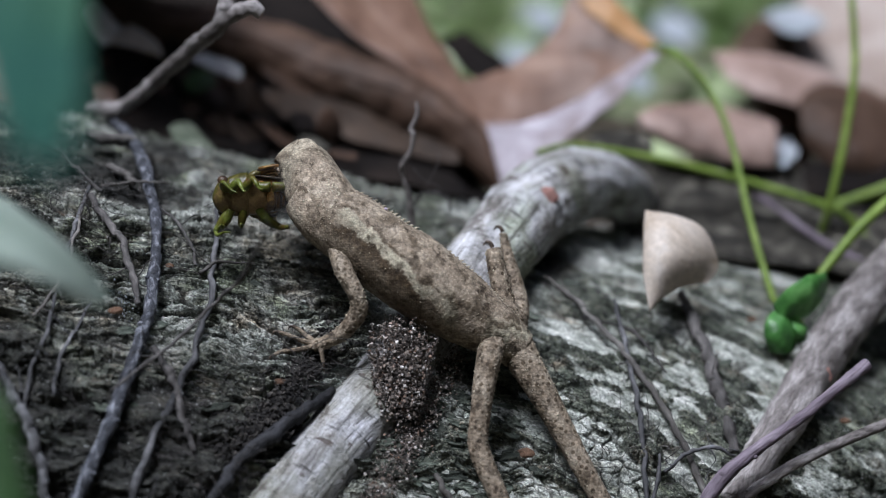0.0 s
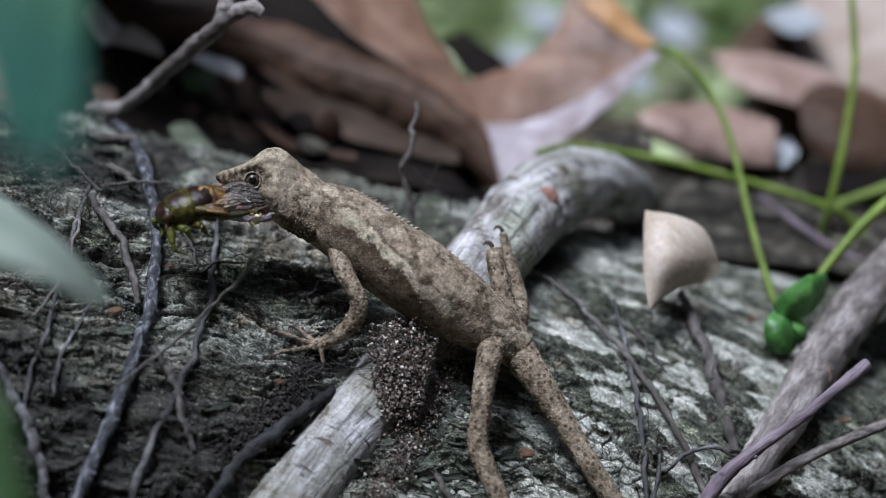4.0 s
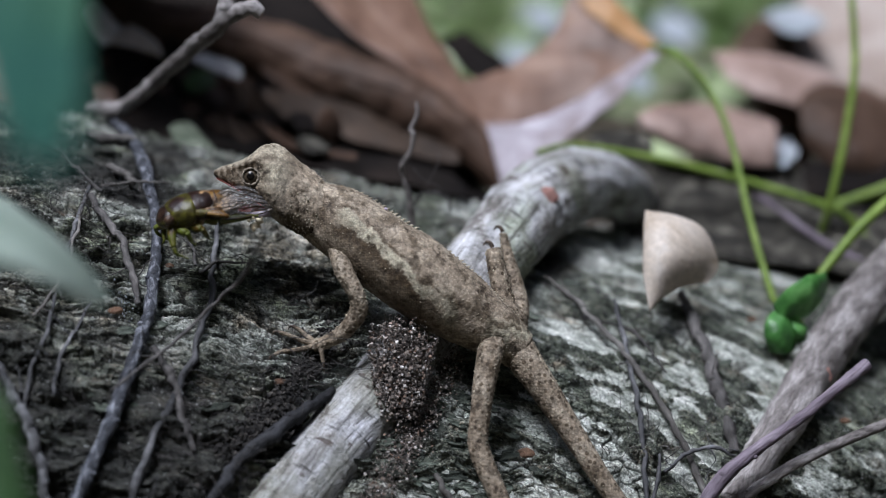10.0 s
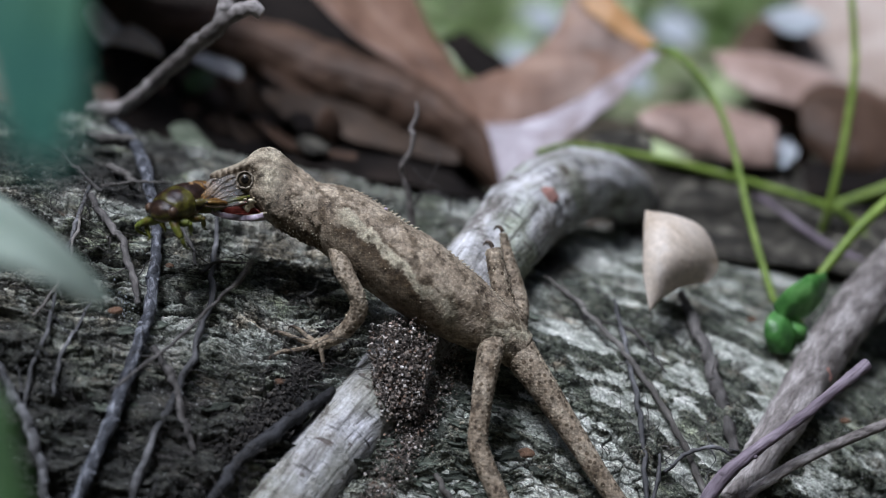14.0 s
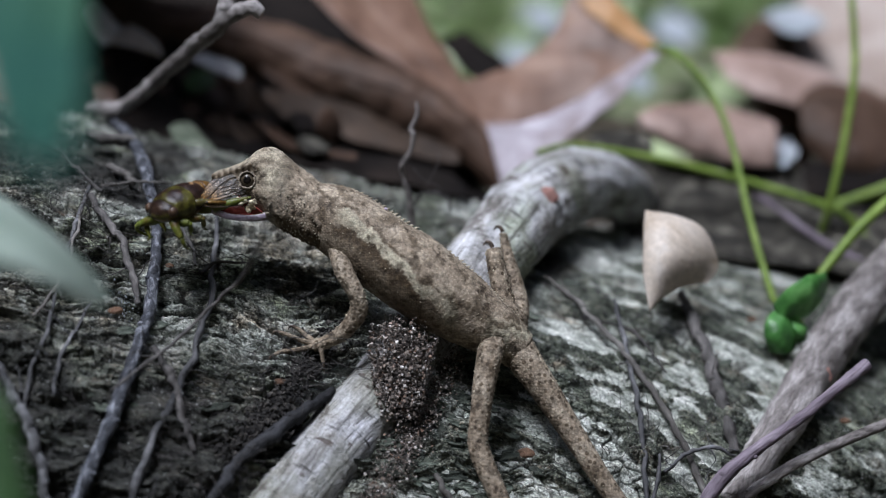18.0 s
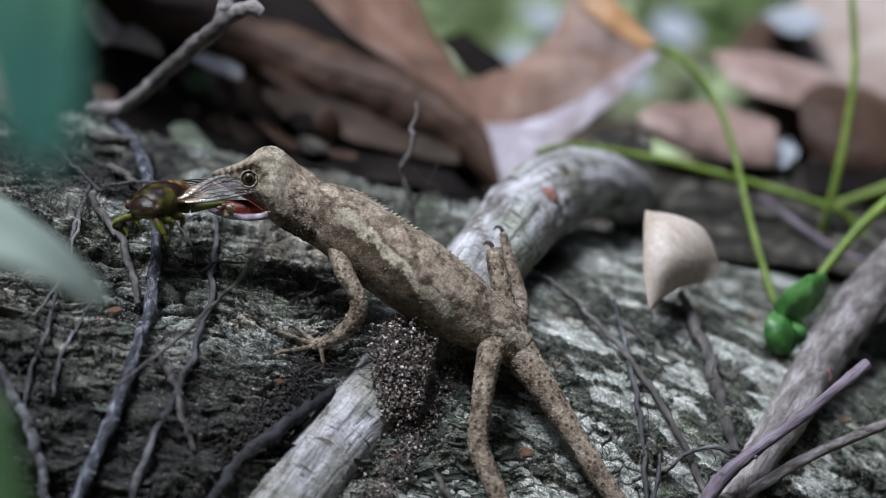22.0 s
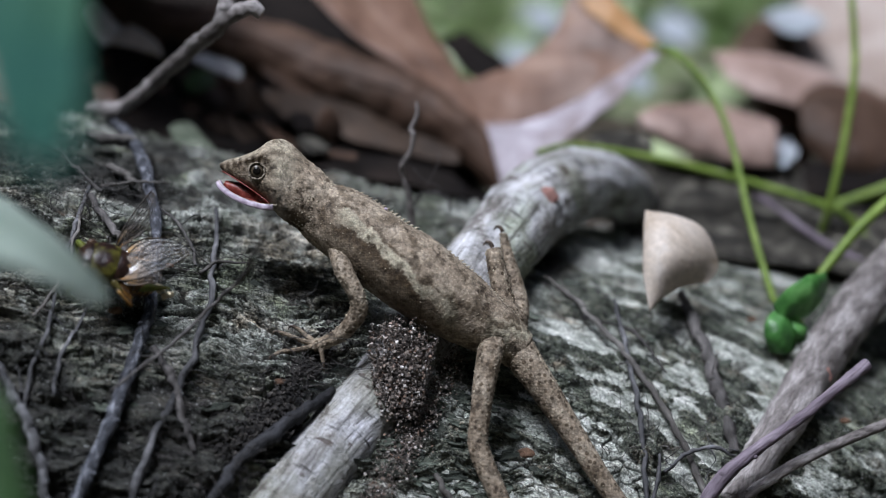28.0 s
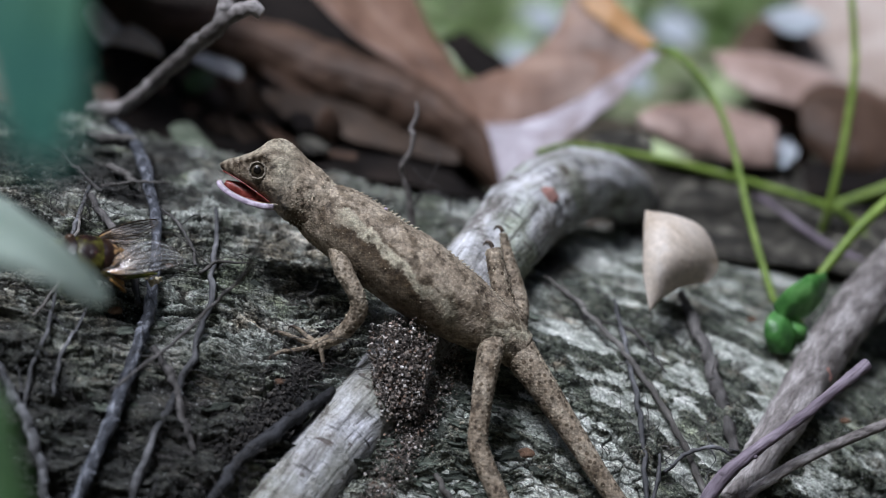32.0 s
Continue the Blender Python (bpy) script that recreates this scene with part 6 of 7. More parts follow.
def build_head(lizard):
    """The head, drawn about its hinge with the neck; it turns on its own."""
    cx, cy = PIVOT
    o = np.array(px(cx, cy, 1))
    # along the head: x, top, lip or throat line, half width
    secs = [(387, 289, 296, 0.4), (391, 286, 300, 1.0), (402, 281, 309, 1.8), (420, 277, 320, 2.7), (440, 270, 332, 3.6), (456, 262, 346, 4.4), (472, 250, 360, 4.8), (490, 245, 378, 5.0), (506, 248, 392, 5.0), (522, 261, 402, 5.0), (545, 284, 415, 4.9), (570, 304, 428, 4.8), (592, 328, 436, 4.2), (608, 352, 430, 3.0)]
    q = curve_points(np.array(secs, float), 150)
    ring = 96
    th = np.linspace(0, 2 * math.pi, ring, endpoint=False)
    c, s = np.cos(th), np.sin(th)
    mid, half = (q[:, 1] + q[:, 2]) / 2, (q[:, 2] - q[:, 1]) / 2
    x = np.repeat(q[:, 0], ring)
    sq = np.sign(s) * np.abs(s) ** 0.85
    y = (mid[:, None] - half[:, None] * sq[None]).ravel()
    brow = 2.0 * np.exp(-((q[:, 0] - 452) / 26) ** 2)[:, None] * np.exp(-((s[None] - 0.62) / 0.2) ** 2)
    taper = 1 - 0.42 * smooth(0.35, 1.0, s)[None] * smooth(470, 495, q[:, 0])[:, None]
    cheek = np.exp(-((q[:, 0] - 495) / 30) ** 2)[:, None] * np.exp(-((s[None] + 0.35) / 0.4) ** 2)
    d = ((np.sign(c) * np.abs(c) ** 0.8)[None] * (q[:, 3][:, None] * taper + 0.55 * brow + 0.5 * cheek)).ravel()
    v = np.stack([(x - 784) / 9.8, d + 1, (441 - y) / 9.8], 1) - o
    axis = np.repeat(np.stack([(q[:, 0] - 784) / 9.8, np.ones(len(q)), (441 - mid) / 9.8], 1) - o, ring, 0)
    out = v - axis
    out /= np.maximum(np.linalg.norm(out, axis=1), 1e-5)[:, None]
    socket = np.exp(-((x - 456) ** 2 + (y - 303) ** 2) / 18 ** 2) * (np.abs(d) > 1.5)
    v[:, 1] -= np.sign(d) * socket * 0.7
    v = scaled(v, out, 0.45, 0.07, 14)
    lump = np.maximum(layers(v * 0.9, 2, 33) - 0.62, 0) * 2.4
    v = v + out * (lump * smooth(470, 520, x))[:, None]
    f = grid_faces(150, ring)[:, ::-1].tolist() + [list(range(ring)), list(range(149 * ring, 150 * ring))[::-1]]
    brow_line = np.interp(x, (385, 430, 455, 480), (294, 285, 280, 288))
    dark = np.exp(-((y - brow_line - 2) / 8) ** 2) * smooth(482, 468, x) * (0.75 + 0.35 * np.sin(x * 0.55)) + np.exp(-((x - 425) ** 2 / 22 ** 2 + (y - 303) ** 2 / 9 ** 2)) * 0.6 + 0.6 * smooth(0.63, 0.7, layers(v * 0.5, 3, 71))
    turn, far = np.arctan2(303 - y, x - 456), np.hypot(x - 456, y - 303)
    dark = np.maximum(dark, np.exp(-((far - 25) / 6) ** 2) * (0.6 + 0.4 * np.sin(turn * 11)) * (0.55 + 0.6 * smooth(-0.3, 0.3, np.sin(turn))))
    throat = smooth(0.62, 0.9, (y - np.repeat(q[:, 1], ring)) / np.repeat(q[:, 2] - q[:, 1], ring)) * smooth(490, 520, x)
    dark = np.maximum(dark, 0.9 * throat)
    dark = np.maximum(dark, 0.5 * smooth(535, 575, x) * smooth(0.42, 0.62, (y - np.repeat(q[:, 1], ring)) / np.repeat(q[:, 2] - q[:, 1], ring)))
    pale = 0.6 * np.exp(-((x - 498) / 26) ** 2 - ((y - 300) / 30) ** 2) + 0.4 * smooth(0.22, 0.08, (y - np.repeat(q[:, 1], ring)) / np.repeat(q[:, 2] - q[:, 1], ring)) * smooth(530, 500, x)
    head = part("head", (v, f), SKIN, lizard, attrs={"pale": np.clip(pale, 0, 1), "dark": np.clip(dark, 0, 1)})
    head.location = Vector(o) * MM
    bumps(head, v, out, 260, 5, 0.1, lambda w: w[:, 0] > -8)
    bumps(head, v, out, 260, 6, 0.14, lambda w: (w[:, 0] > -6) & (w[:, 2] < 3) & (w[:, 1] < 0))
    for sgn in (-1, 1):
        e = np.array(px(456, 303, 1)) - o + (0, sgn * 3.7, 0)
        ball = ball_at(e, (1.45, 1.2, 1.45))
        eye = part("eye", ball, IRIS, head, "tan eye with a round black pupil")
        part("pupil", ball_at(e + (0, sgn * 0.56, 0), (0.95, 0.72, 0.95)), EYEBALL, eye)
        ringv = []
        for k in range(44):
            a = 2 * math.pi * k / 44
            for b in range(10):
                t = 2 * math.pi * b / 10
                r = 1.48 + 0.25 * math.cos(t) * (0.8 + 0.35 * math.sin(a * 9))
                ringv.append((e[0] + r * math.cos(a), e[1] + sgn * (0.75 + 0.35 * math.sin(t)), e[2] + r * math.sin(a)))
        fr = [[k * 10 + b, k * 10 + (b + 1) % 10, ((k + 1) % 44) * 10 + (b + 1) % 10, ((k + 1) % 44) * 10 + b] for k in range(44) for b in range(10)]
        rv = np.array(ringv)
        part("eyelid", (rv + (layers(rv * 2.2, 3, 4)[:, None] - 0.5) * 0.35, fr), EYE_RING, head, "ring of small eyelid scales")
    # mouth lining inside the upper lip
    roof = []
    for x, y, w in ((392, 300, 1.0), (410, 310, 2.0), (435, 325, 3.0), (460, 343, 3.7), (480, 360, 4.0)):
        roof.append([np.array(px(x, y + 2, 1 + k * w)) - o for k in (-1, 0, 1)])
    part("palate", patch(roof, 14, 9), MOUTH, head, "red lining of the upper jaw", thick=0.2)
    return head, build_jaw(head, o)


JAW = (486, 362)


def build_jaw(head, o):
    """The lower jaw about its hinge: a pale lip round a red floor and tongue."""
    hx = np.array(px(*JAW, 1))
    prof = [(385, 317, 0.6), (391, 327, 1.6), (410, 342, 2.5), (440, 356, 3.4), (466, 363, 4.2), (484, 364, 4.6), (493, 366, 3.6)]
    q = curve_points(np.array(prof, float), 60)
    ring = 30
    th = np.linspace(0, 2 * math.pi, ring, endpoint=False)
    vs = []
    for x, y, w in q:
        deep = 0.5 + 0.06 * w
        for t in th:
            c, s = math.cos(t), math.sin(t)
            rim = 0.35 * abs(c) ** 4
            z = (rim if s > 0 else 0) + (s * deep if s < 0 else -s * 0.35 * (1 - abs(c) ** 3))
            vs.append(((x - 784) / 9.8, 1 + w * c, (441 - y) / 9.8 + z))
    v = np.array(vs) - hx
    f = grid_faces(60, ring)[:, ::-1].tolist() + [list(range(ring)), list(range(59 * ring, 60 * ring))[::-1]]
    jaw = part("lower_jaw", (v, f), SKIN, head, attrs={"pale": np.full(len(v), 0.3), "dark": np.zeros(len(v))})
    jaw.location = Vector(hx - o) * MM
    for k, sgn in enumerate((-1, 1)):
        c = [(*(np.array(px(x, y + 2, 1 + sgn * (w - 0.1))) - hx), 0.55, 0.22) for x, y, w in prof[:6]]
        a, b, _, _ = swept(c, 50, 10)
        part("lip", (a, b), LIP, jaw, "pale lilac lip")
    tongue = [(*(np.array(px(x, y, 1)) - hx), w, h) for x, y, w, h in ((418, 343, 0.3, 0.1), (428, 347, 1.4, 0.3), (446, 354, 2.3, 0.45), (466, 361, 3.0, 0.5))]
    a, b, _, _ = swept(tongue, 30, 18, up=(0, 0, 1))
    part("tongue", (a, b), MOUTH, jaw, "wet red tongue")
    gum = [(*(np.array(px(x, y, 1)) - hx), w, h) for x, y, w, h in ((396, 321, 0.5, 0.6), (411, 331, 1.3, 1.2), (432, 341, 1.8, 1.7), (454, 349, 1.8, 2.0), (475, 353, 1.6, 2.8), (490, 358, 1.4, 3.2))]
    a, b, _, _ = swept(gum, 30, 18)
    part("mouth_lining", (a, b), MOUTH, jaw, "deep red lining of the mouth")
    return jaw


def ball_at(c, r, n=18, m=26):
    a = np.linspace(0.02, math.pi - 0.02, n)
    b = np.linspace(0, 2 * math.pi, m, endpoint=False)
    v = np.stack([(np.sin(a)[:, None] * np.cos(b)).ravel() * r[0], (np.sin(a)[:, None] * np.sin(b)).ravel() * r[1], np.repeat(np.cos(a), m) * r[2]], 1) + c
    return v, grid_faces(n, m)[:, ::-1].tolist() + [list(range(m)), list(range((n - 1) * m, n * m))[::-1]]


# ---------------------------------------------------------------- the cicada
def wing(name, parent, length, width, side, root):
    """A clear wing on its hinge, lying out along y * side; veins are pieces of it."""
    t = np.linspace(0, 1, 26)
    front = width * 0.30 * np.sin(math.pi * t ** 0.75) ** 0.8
    rear = -width * 0.72 * np.sin(math.pi * t ** 1.35) ** 0.75
    v, m = [], 9
    for i, tt in enumerate(t):
        for k in range(m):
            w = k / (m - 1)
            v.append((rear[i] * (1 - w) + front[i] * w, side * tt * length, 0.35 * math.sin(w * 9 + tt * 5) * 0.25 + 0.6 * math.sin(tt * 3)))
    ob = part(name, (np.array(v), grid_faces(26, m, False)), WING, parent, "clear glassy wing with dark veins")
    ob.location = Vector(root) * MM

    def vein(pts, r):
        c = [(x, side * y, z + 0.05, r) for x, y, z in pts]
        a, b, _, _ = swept(c, 16, 5, up=(0, 0, 1))
        part("vein", (a, b), VEIN, ob)

    def z_of(tt):
        return 0.6 * math.sin(tt * 3)
    def across(i, w):
        return (rear[i] * (1 - w) + front[i] * w, t[i] * length, z_of(t[i]))
    vein([across(i, 1) for i in range(0, 26, 3)], 0.13)
    vein([across(i, 0) for i in range(0, 26, 3)], 0.06)
    # five main veins fan out, fork and are tied by slanting cross veins
    fan = (0.86, 0.7, 0.52, 0.33, 0.14)
    for k, w in enumerate(fan):
        vein([across(i, w + (0.62 - w) * max(0, 1 - i / 11) + 0.035 * math.sin(i * 0.9 + k)) for i in (1, 4, 7, 10, 13, 16, 19, 22)], 0.075)
    for k in range(4):
        for i in (9 + k % 2, 13 + k % 2, 17 - k % 2):
            w0, w1 = fan[k], fan[k + 1]
            vein([across(i, w0), across(i + 1, 0.55 * w0 + 0.45 * w1), across(i + 3, w1)], 0.055)
        vein([across(20, fan[k]), across(22, fan[k] - 0.07), across(24, fan[k] - 0.03)], 0.05)
    return ob


def build_cicada():
    bug = thing("cicada", (-45, 0, 8), "small dark brown and green cicada with clear veined wings", "cicada")
    o = np.zeros(3)
    def shell(name, rows, tone, label=""):
        v, f, _, _ = swept(rows, 46, 44, up=(0, 0, 1))
        v = v + (np.stack([layers(v * 0.8, 3, k) for k in (2, 5, 8)], 1) - 0.5) * 0.22
        a, b = tone(v[:, 0], np.abs(v[:, 1]), v[:, 2], 1.4 * (layers(v * 1.1, 4, 19) - 0.5))
        return part(name, (v, f), SHELL_MIX, bug, label, attrs={"plum": np.clip(a, 0, 1), "buff": np.clip(b, 0, 1)})
    head = shell("head", [(6.2, 0, -0.6, 0.3, 0.3), (5.9, 0, -0.5, 1.5, 0.9), (5.2, 0, -0.3, 2.7, 1.6), (4.3, 0, -0.1, 3.2, 2.1), (3.5, 0, 0, 3.1, 2.3)], lambda x, y, z, n: (smooth(-0.3, 0.4, z + n) * 0.95, 0.25 * smooth(-0.5, -1.3, z + n)))
    shell("collar", [(3.9, 0, 0, 2.9, 2.2), (3.3, 0, 0.1, 3.5, 2.6), (2.0, 0, 0.2, 3.9, 2.9), (0.8, 0, 0.2, 4.15, 3.05), (0.1, 0, 0.1, 4.2, 3.0), (-0.4, 0, 0, 3.7, 2.7)], lambda x, y, z, n: (smooth(1.5, 1.1, np.hypot((x - 2.2) * 0.8, y - 1.75) + n) * smooth(0.4, 1.0, z), 0.4 * smooth(-0.9, -1.9, z + n)), "olive collar with dark plum patches")
    shell("thorax", [(0.4, 0, 0.1, 3.6, 2.7), (-0.8, 0, 0.2, 3.8, 3.0), (-2.2, 0, 0.2, 3.6, 2.9), (-3.6, 0, 0.1, 2.9, 2.5), (-4.8, 0, -0.1, 2.0, 1.8), (-5.5, 0, -0.3, 1.0, 1.0)],
          lambda x, y, z, n: (0.97 - 0.8 * smooth(-0.9, -1.9, z + n), 0.5 * smooth(-0.9, -1.9, z + n) + smooth(0.38, 0.16, np.abs(y - 0.9 * np.abs(x + 3.3)) * 0.7 + 0.35 * n) * smooth(-1.9, -2.4, x) * smooth(0.6, 1.2, z)), "dark thorax with a buff cross mark")
    for s in (-1, 1):
        part("eye", ball_at(o + (4.4, s * 3.15, 0.3), (0.95, 0.8, 0.95)), SHELL, head, "bulging dark eye")
        part("feeler", swept([(5.9, s * 0.9, 0.1, 0.07), (6.9, s * 1.5, 0.6, 0.05), (8.2, s * 2.2, 0.7, 0.03)], 8, 5)[:2], VEIN, head)
    abdomen = part("abdomen", swept([(-3.5, 0, -0.2, 2.9), (-5.0, 0, -0.4, 2.8), (-6.8, 0, -0.8, 2.1), (-8.6, 0, -1.2, 0.5)], 36, 26, up=(0, 0, 1))[:2], AMBER, bug, "amber abdomen with dark rings")
    for k in range(4):
        x, r = -4.6 - 1.0 * k, (2.9, 2.65, 2.25, 1.65)[k]
        z = -0.35 - 0.22 * k
        part("band", swept([(x + 0.22, 0, z, r), (x, 0, z, r + 0.14), (x - 0.22, 0, z, r - 0.1)], 7, 26, up=(0, 0, 1))[:2], SHELL, abdomen)
    for x, reach, back, s in ((3.2, 3.4, 2.6, -1), (3.4, 2.6, -2.2, 1), (1.0, 3.4, 1.0, -1), (1.2, 3.0, -3.0, 1)):
        thigh = part("leg", swept([(x, s * 1.8, -1.8, 0.8), (x + 0.35 * back, s * (1.8 + 0.5 * reach), -2.3, 0.8), (x + 0.6 * back, s * (1.8 + 0.85 * reach), -2.4, 0.55)], 18, 12)[:2], LEG_GREEN, bug)
        part("shin", swept([(x + 0.6 * back, s * (1.8 + 0.85 * reach), -2.4, 0.5), (x + 0.75 * back, s * (1.8 + 0.7 * reach), -3.8, 0.46), (x + 0.9 * back, s * (1.8 + 0.45 * reach), -4.8, 0.2), (x + 1.1 * back, s * (1.8 + 0.5 * reach), -5.3, 0.08)], 18, 8)[:2], LEG_GREEN, thigh)
    for s, tip in ((-1, (6.2, -5.4, -2.6)), (1, (5.0, 4.6, -4.2))):
        femur = part("fore_leg", swept([(3.0, s * 2.0, -1.6, 0.7), (4.4, 0.6 * tip[1], -1.9, 0.85), (tip[0], tip[1], tip[2], 0.5)], 18, 14)[:2], LEG_GREEN, bug, "stout green grasping leg")
        part("shin", swept([(tip[0], tip[1], tip[2], 0.42), (tip[0] - 0.2, tip[1] + s * 0.3, tip[2] - 1.2, 0.34), (tip[0] - 1.2, tip[1] - s * 0.6, tip[2] - 2.2, 0.2), (tip[0] - 2.2, tip[1] - s * 0.9, tip[2] - 3.0, 0.1)], 16, 10)[:2], LEG_GREEN, femur)
    part("torn_flesh", joined([ball_at(np.array((-1.5 - 0.8 * k, (k % 2 * 2 - 1) * (2.4 - 0.2 * k), -0.9 - 0.3 * k)), (1.3, 1.0, 0.8), 10, 14) for k in range(4)]), AMBER, bug, "torn amber flesh at the wing roots")
    rod = part("hind_leg", swept([(0, 0, 0, 0.85), (0, 2.4, -0.3, 0.95), (0, 6.0, -0.1, 0.7), (0, 8.6, 0.1, 0.35), (0, 9.6, 0.1, 0.16)], 30, 12)[:2], LEG_GREEN, bug, "long green hind leg stretched out")
    part("hind_leg", swept([(-1.6, -1.8, -1.6, 0.9), (-3.2, -4.0, -2.2, 0.95), (-5.4, -5.6, -2.2, 0.6), (-6.6, -4.8, -4.4, 0.35)], 24, 12)[:2], LEG_GREEN, bug, "long green hind leg folded under")
    g = np.random.RandomState(8)
    for k in range(4):
        c = ball_at(np.array((0.0, 8.6, -1.0)) + g.randn(3) * (0.3, 0.5, 0.4), (0.35, 0.8, 0.55), 10, 12)
        part("crumb", (c[0] + (np.stack([layers(c[0] * 1.8, 3, 9 + j) for j in (0, 4, 8)], 1) - 0.5) * 1.3, c[1]), FLESH, rod, "cream-coloured scrap of flesh")
    for s in (-1, 1):
        root = part("wing_base", swept([(0.2, s * 2.8, 0.4, 0.5), (-1.2, s * 3.8, 0.2, 0.75), (-3.0, s * 4.8, 0.0, 0.2)], 14, 10, up=(0, 0, 1))[:2], SHELL_OLIVE, bug, "amber-brown wing root")
        for k in range(6):
            y = 3.0 + 0.4 * k
            part("strand", swept([(-0.6 - 0.3 * k, s * y, 0.1, 0.3), (-2.6 - 0.4 * k, s * (y + 0.7), 0.5 - 0.25 * k, 0.34), (-4.4 - 0.2 * k, s * (y + 0.9), 0.3 - 0.3 * k, 0.2), (-5.8 + 0.3 * k, s * (y + 0.4), 0.0 - 0.3 * k, 0.05)], 14, 6, up=(0, 0, 1))[:2], (AMBER, SHELL, AMBER)[k % 3], root)
    fl = wing("left_forewing", bug, 15.0, 6.2, 1, (-0.2, 3.4, 0.6))
    fr = wing("right_forewing", bug, 13.5, 3.6, -1, (0.2, -3.4, 0.6))
    bl = wing("left_hindwing", bug, 8, 5, 1, (-1.8, 3.0, 0.4))
    br = wing("right_hindwing", bug, 8, 5, -1, (-1.8, -3.0, 0.4))
    bug.scale = (1.02, 1.02, 1.02)
    return bug, fl, fr, bl, br, rod


# ---------------------------------------------------------------- build
build_ground()
build_light_wall()
log = build_log()
build_roots()
build_leaves()
build_plants()
build_far_litter()
lizard, tail, (head, jaw) = build_lizard()
cicada, wing_fl, wing_fr, wing_bl, wing_br, hind_leg = build_cicada()
build_litter()
build_flakes(log)


def head_at(x, y, pitch=0.0, yaw=0.0, roll=0.0, d=1.0):
    """The head's pose in the lizard's frame, by its hinge: pitch tips the snout down, yaw turns it away."""
    o = px(x, y, d)
    return pose(o[0] * MM, o[1] * MM, o[2] * MM) @ pose(0, 0, 0, roll, -pitch, -yaw)


def gaze(x, y, pitch=0.0, yaw=0.0):
    """The head's pose, by the place of its near eye."""
    eye = pose(0, 0, 0, 0, -pitch, -yaw) @ Vector(((456 - PIVOT[0]) / 9.8, -4.3, (PIVOT[1] - 303) / 9.8))
    near = (453.7 + 1 + eye.y) / 453.7
    return head_at((x - 784) * near + 784 - eye.x * 9.8, (y - 441) * near + 441 + eye.z * 9.8, pitch, yaw)


def jaw_at(opening):
    h = np.array(px(*JAW, 1)) - np.array(px(*PIVOT, 1))
    return pose(*(h * MM), 0, opening, 0)


def bug_at(x, y, d, heading, nose_down=0.0, roll=0.0):
    """heading: 0 faces the lizard, 180 faces away from it along the log, 270 faces out of the slope."""
    o = gen_point(x, y, d)
    return at(*o) @ pose(0, 0, 0, 0, 0, heading) @ pose(0, 0, 0, roll, nose_down, 0)


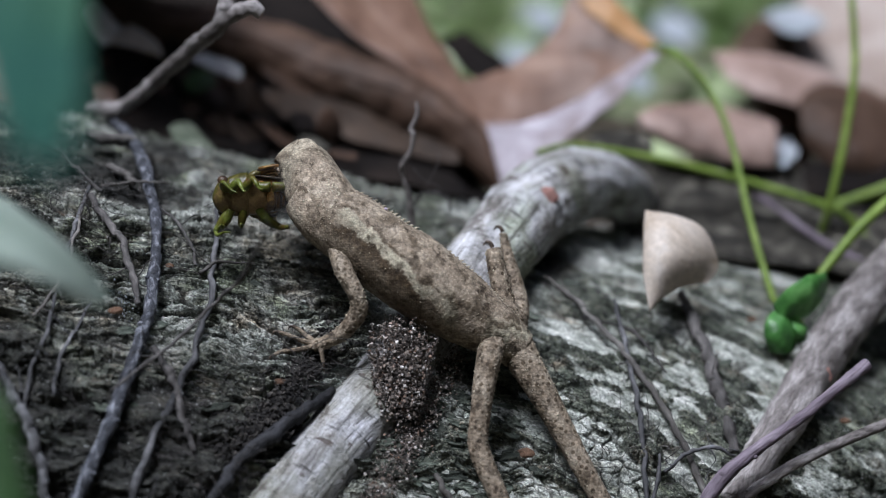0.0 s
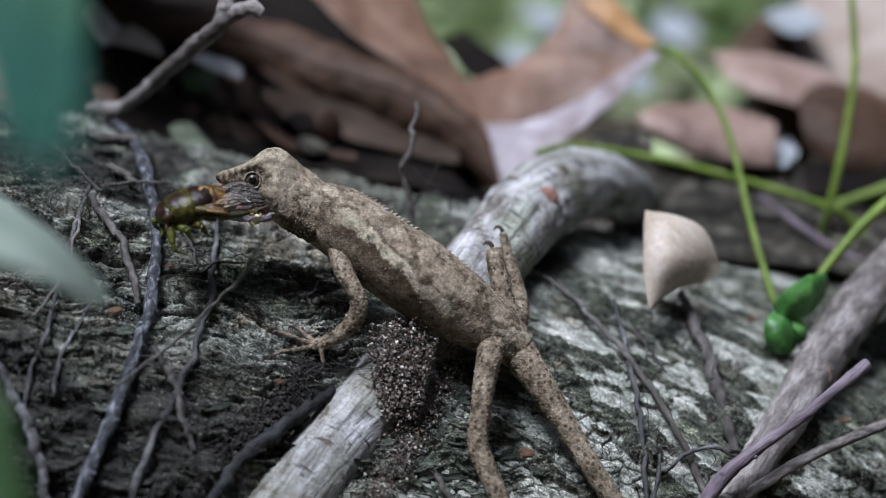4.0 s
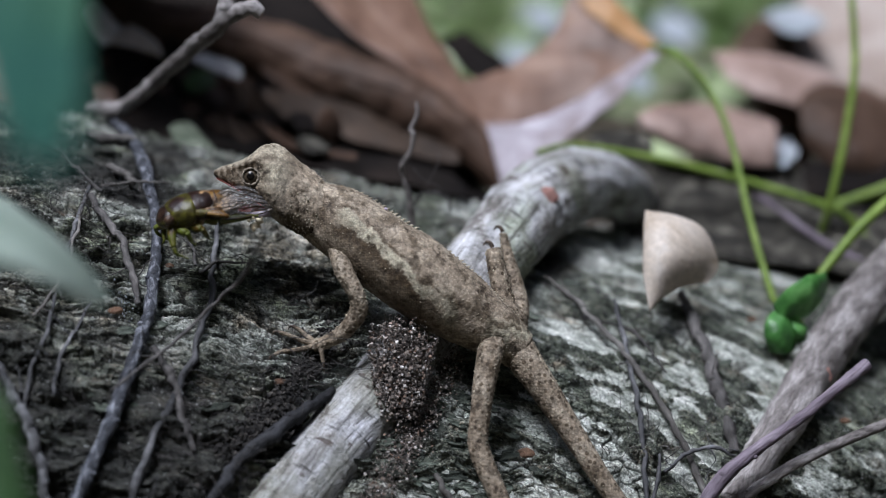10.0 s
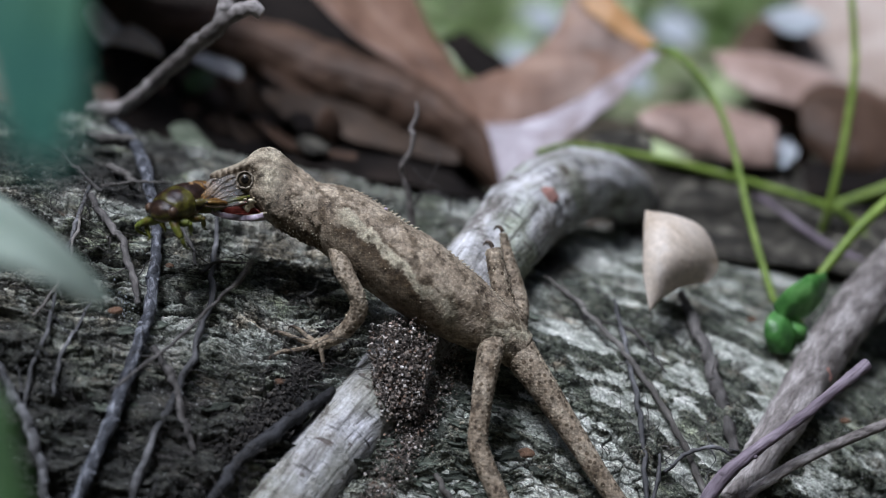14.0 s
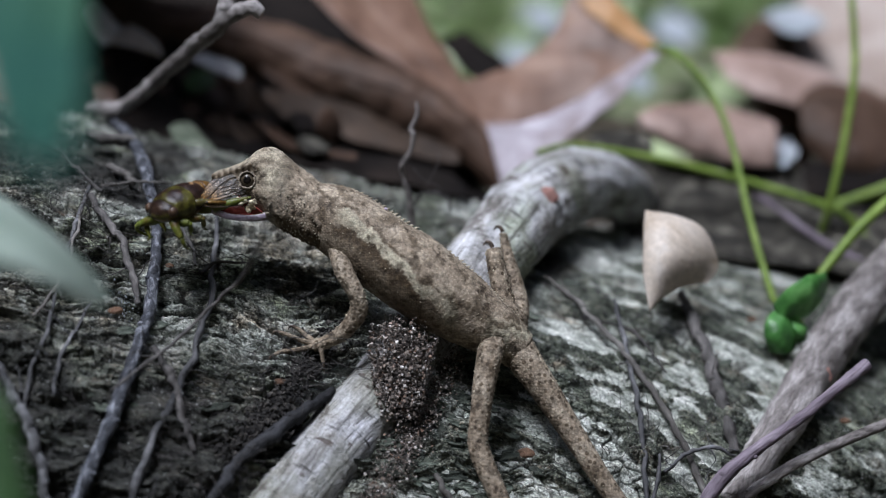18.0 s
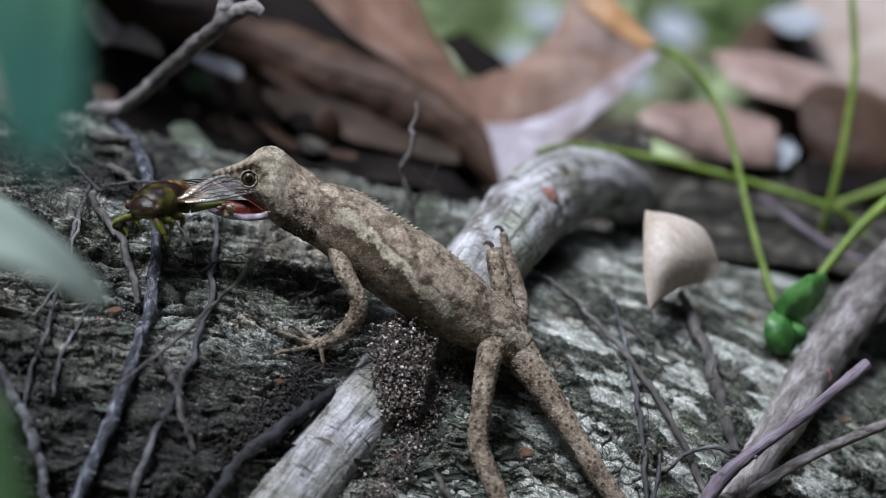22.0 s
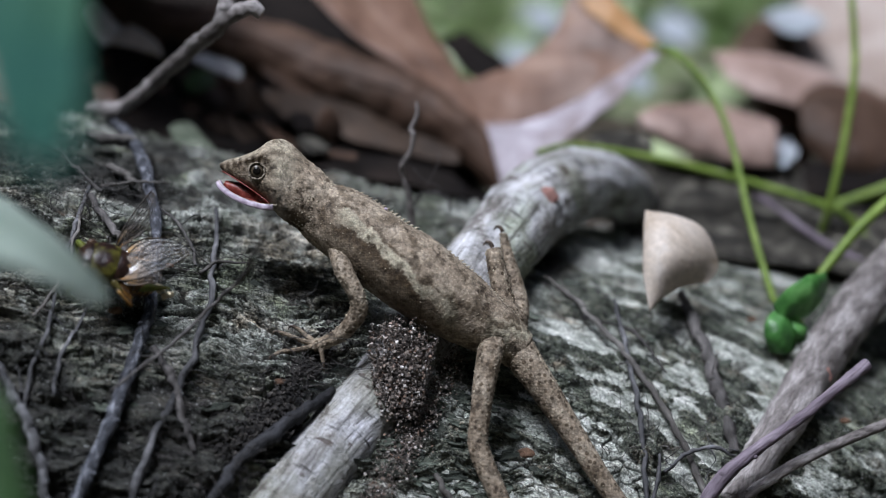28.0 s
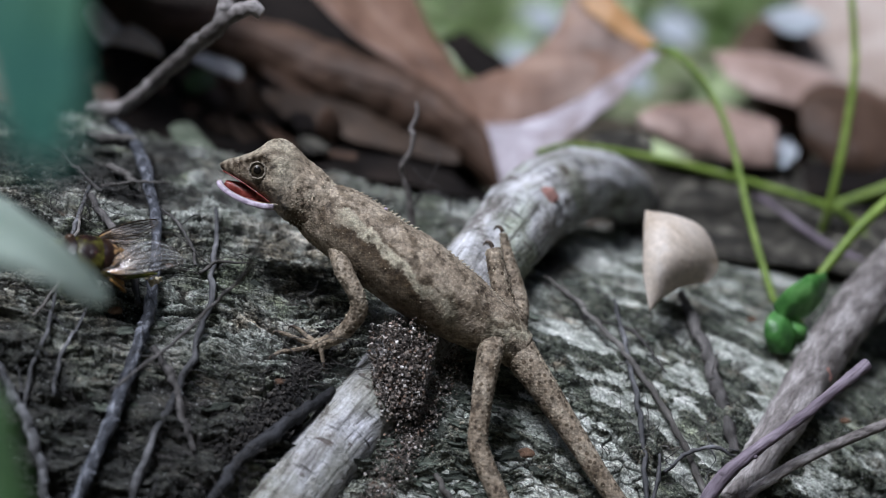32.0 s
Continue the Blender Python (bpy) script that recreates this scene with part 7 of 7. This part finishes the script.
def motions():
    away = head_at(574, 347, 0, 58, 8, 2)
    gulp, held = gaze(449, 319, 3, 1), gaze(434, 319, 3, 4)
    free = gaze(455, 303, 0, 0)
    walk(head, [(0, away), (0.4, away), (0.5, gaze(448, 320, 3, 1)), (3.0, gaze(447, 320, 3, 1)), (6.0, gulp), (9.6, gulp), (9.9, gaze(444, 318, 3, 1)), (10.1, gaze(444, 308, 3, 1)), (10.4, gaze(447, 314, 3, 1)), (11.0, gaze(449, 312, 3, 1)), (12.0, gaze(442, 311, 3, 3)), (12.7, held), (14.0, held),
                (17.0, gaze(437, 319, 3, 3)), (18.0, gaze(438, 319, 3, 3)), (19.0, gaze(441, 319, 3, 3)), (20.0, gaze(435, 318, 3, 4)), (21.0, gaze(442, 317, 3, 0)), (22.0, gaze(441, 317, 3, 0)), (23.0, gaze(446, 314, 4, -4)), (24.0, gaze(446, 313, 4, -4)), (25.5, gaze(447, 312, 3, -4)), (26.3, gaze(451, 307, 1, -1)), (27.3, free), (28.0, free), (32.0, gaze(456, 302, 0, 0))])
    walk(jaw, [(0, jaw_at(-12)), (0.4, jaw_at(-12)), (0.5, jaw_at(-15)), (9.6, jaw_at(-15)), (10.5, jaw_at(-13)), (12.0, jaw_at(-13)), (13.0, jaw_at(-13)), (22.0, jaw_at(-14)), (23.0, jaw_at(-16)), (25.5, jaw_at(-12)), (27.0, jaw_at(-1)), (32, jaw_at(-1))])
    def tail_at(turn):
        p = Vector(px(915, 622, 2)) * MM
        return Matrix.Translation(p) @ pose(0, 0, 0, 0, turn, 0) @ Matrix.Translation(-p)
    walk(tail, [(0, tail_at(4.2)), (0.3, tail_at(4.2)), (0.6, tail_at(1.0)), (3.0, tail_at(1.0)), (9.0, tail_at(0)), (32, tail_at(0))])
    a = bug_at(438, 346, 6, 192, 4, 66)
    b = bug_at(336, 366, -6, 192, 16, -18)
    e = bug_at(320, 360, -5, 224, 20, -8)
    f = bug_at(264, 378, -6, 258, 30, -4)
    g = bug_at(178, 466, -9, 196, -24, -50)
    h = bug_at(176, 450, -9, 205, -16, -40)
    walk(cicada, [(0, a), (0.4, a), (0.5, b), (9.6, b), (10.0, bug_at(338, 374, -6, 192, 16, -14)), (11.0, bug_at(330, 376, -6, 200, 20, -12)), (11.6, bug_at(324, 364, -4, 210, 14, -8)), (13.0, bug_at(318, 360, -3, 216, 12, -8)),
                  (14.0, e), (18.0, e), (19.0, bug_at(312, 390, -5, 236, 34, -6)), (20.0, bug_at(304, 356, -3, 226, 20, -8)), (21.0, bug_at(290, 356, -3, 232, 18, -8)), (22.0, bug_at(282, 356, -3, 236, 18, -8)), (22.5, f), (24.0, f),
                  (25.0, bug_at(252, 376, -6, 248, 26, -6)), (25.5, bug_at(236, 380, -5, 230, 22, -6)), (26.3, bug_at(212, 410, -2, 222, 14, -25)), (27.3, bug_at(198, 474, -10, 198, -24, -46)), (28.2, bug_at(196, 472, -10, 198, -24, -46)), (28.8, g), (29.6, g), (30.0, h), (31.0, bug_at(170, 446, -9, 205, -16, -40)), (31.6, bug_at(168, 452, -9, 208, -14, -42)), (32.0, bug_at(168, 456, -9, 210, -12, -44))])

    def spread(root, lift, sweep, twist=0.0):
        return pose(root[0] * MM, root[1] * MM, root[2] * MM, lift, 0, sweep) @ pose(0, 0, 0, 0, twist, 0)
    rl, rr, hl, hr, hh = (-0.2, 3.4, 0.6), (0.2, -3.4, 0.6), (-1.8, 3.0, 0.4), (-1.8, -3.0, 0.4), (-1.6, 2.2, -1.4)

    def keyed(ob, root, rows):
        walk(ob, [(t, spread(root, *r)) for t, r in rows])
    keyed(wing_fl, rl, [(0, (-16, 101, 60)), (10, (-16, 101, 60)), (13, (-12, 76, 50)), (18, (-12, 76, 50)), (19.0, (-4, 74, 60)), (20, (-12, 76, 50)), (22.5, (6, 32, 25)), (25.0, (10, 28, 15)), (25.5, (10, 30, 15)), (26.4, (24, 84, 20)), (27.3, (28, 122, 10)), (29.6, (28, 122, 10)), (30.0, (25, 87, 20)), (32, (25, 87, 20))])
    keyed(wing_fr, rr, [(0, (7, -98, -40)), (10, (7, -98, -40)), (18, (2, -120, -20)), (18.9, (-16, -106, -20)), (19.4, (-10, -112, -20)), (20, (2, -120, -20)), (22, (0, -118, -20)), (22.5, (-18, -115, -30)), (24.0, (-26, -110, -40)), (24.6, (-12, -116, -30)), (25.2, (0, -118, -20)), (26.3, (-15, -66, -20)), (27.3, (-30, -11, -20)), (29.6, (-30, -11, -20)), (30.0, (-18, -67, -20)), (32, (-18, -67, -20))])
    keyed(wing_bl, hl, [(0, (-12, 92, 30)), (18, (-4, 70, 30)), (22.5, (4, 50)), (25.5, (4, 50)), (27.3, (20, 106)), (32, (20, 106))])
    keyed(wing_br, hr, [(0, (7, -98, -40)), (25, (2, -116, -30)), (26.3, (-8, -80)), (27.3, (-18, -40)), (32, (-18, -66))])
    keyed(hind_leg, hh, [(0, (-13, 88)), (10.5, (-13, 88)), (14, (0, 60)), (18, (2, 49)), (22.5, (2, 31)), (25.5, (-2, 34)), (26.4, (10, 70)), (27.3, (21, 96)), (29.6, (21, 96)), (30, (22, 84)), (32, (22, 82))])


motions()
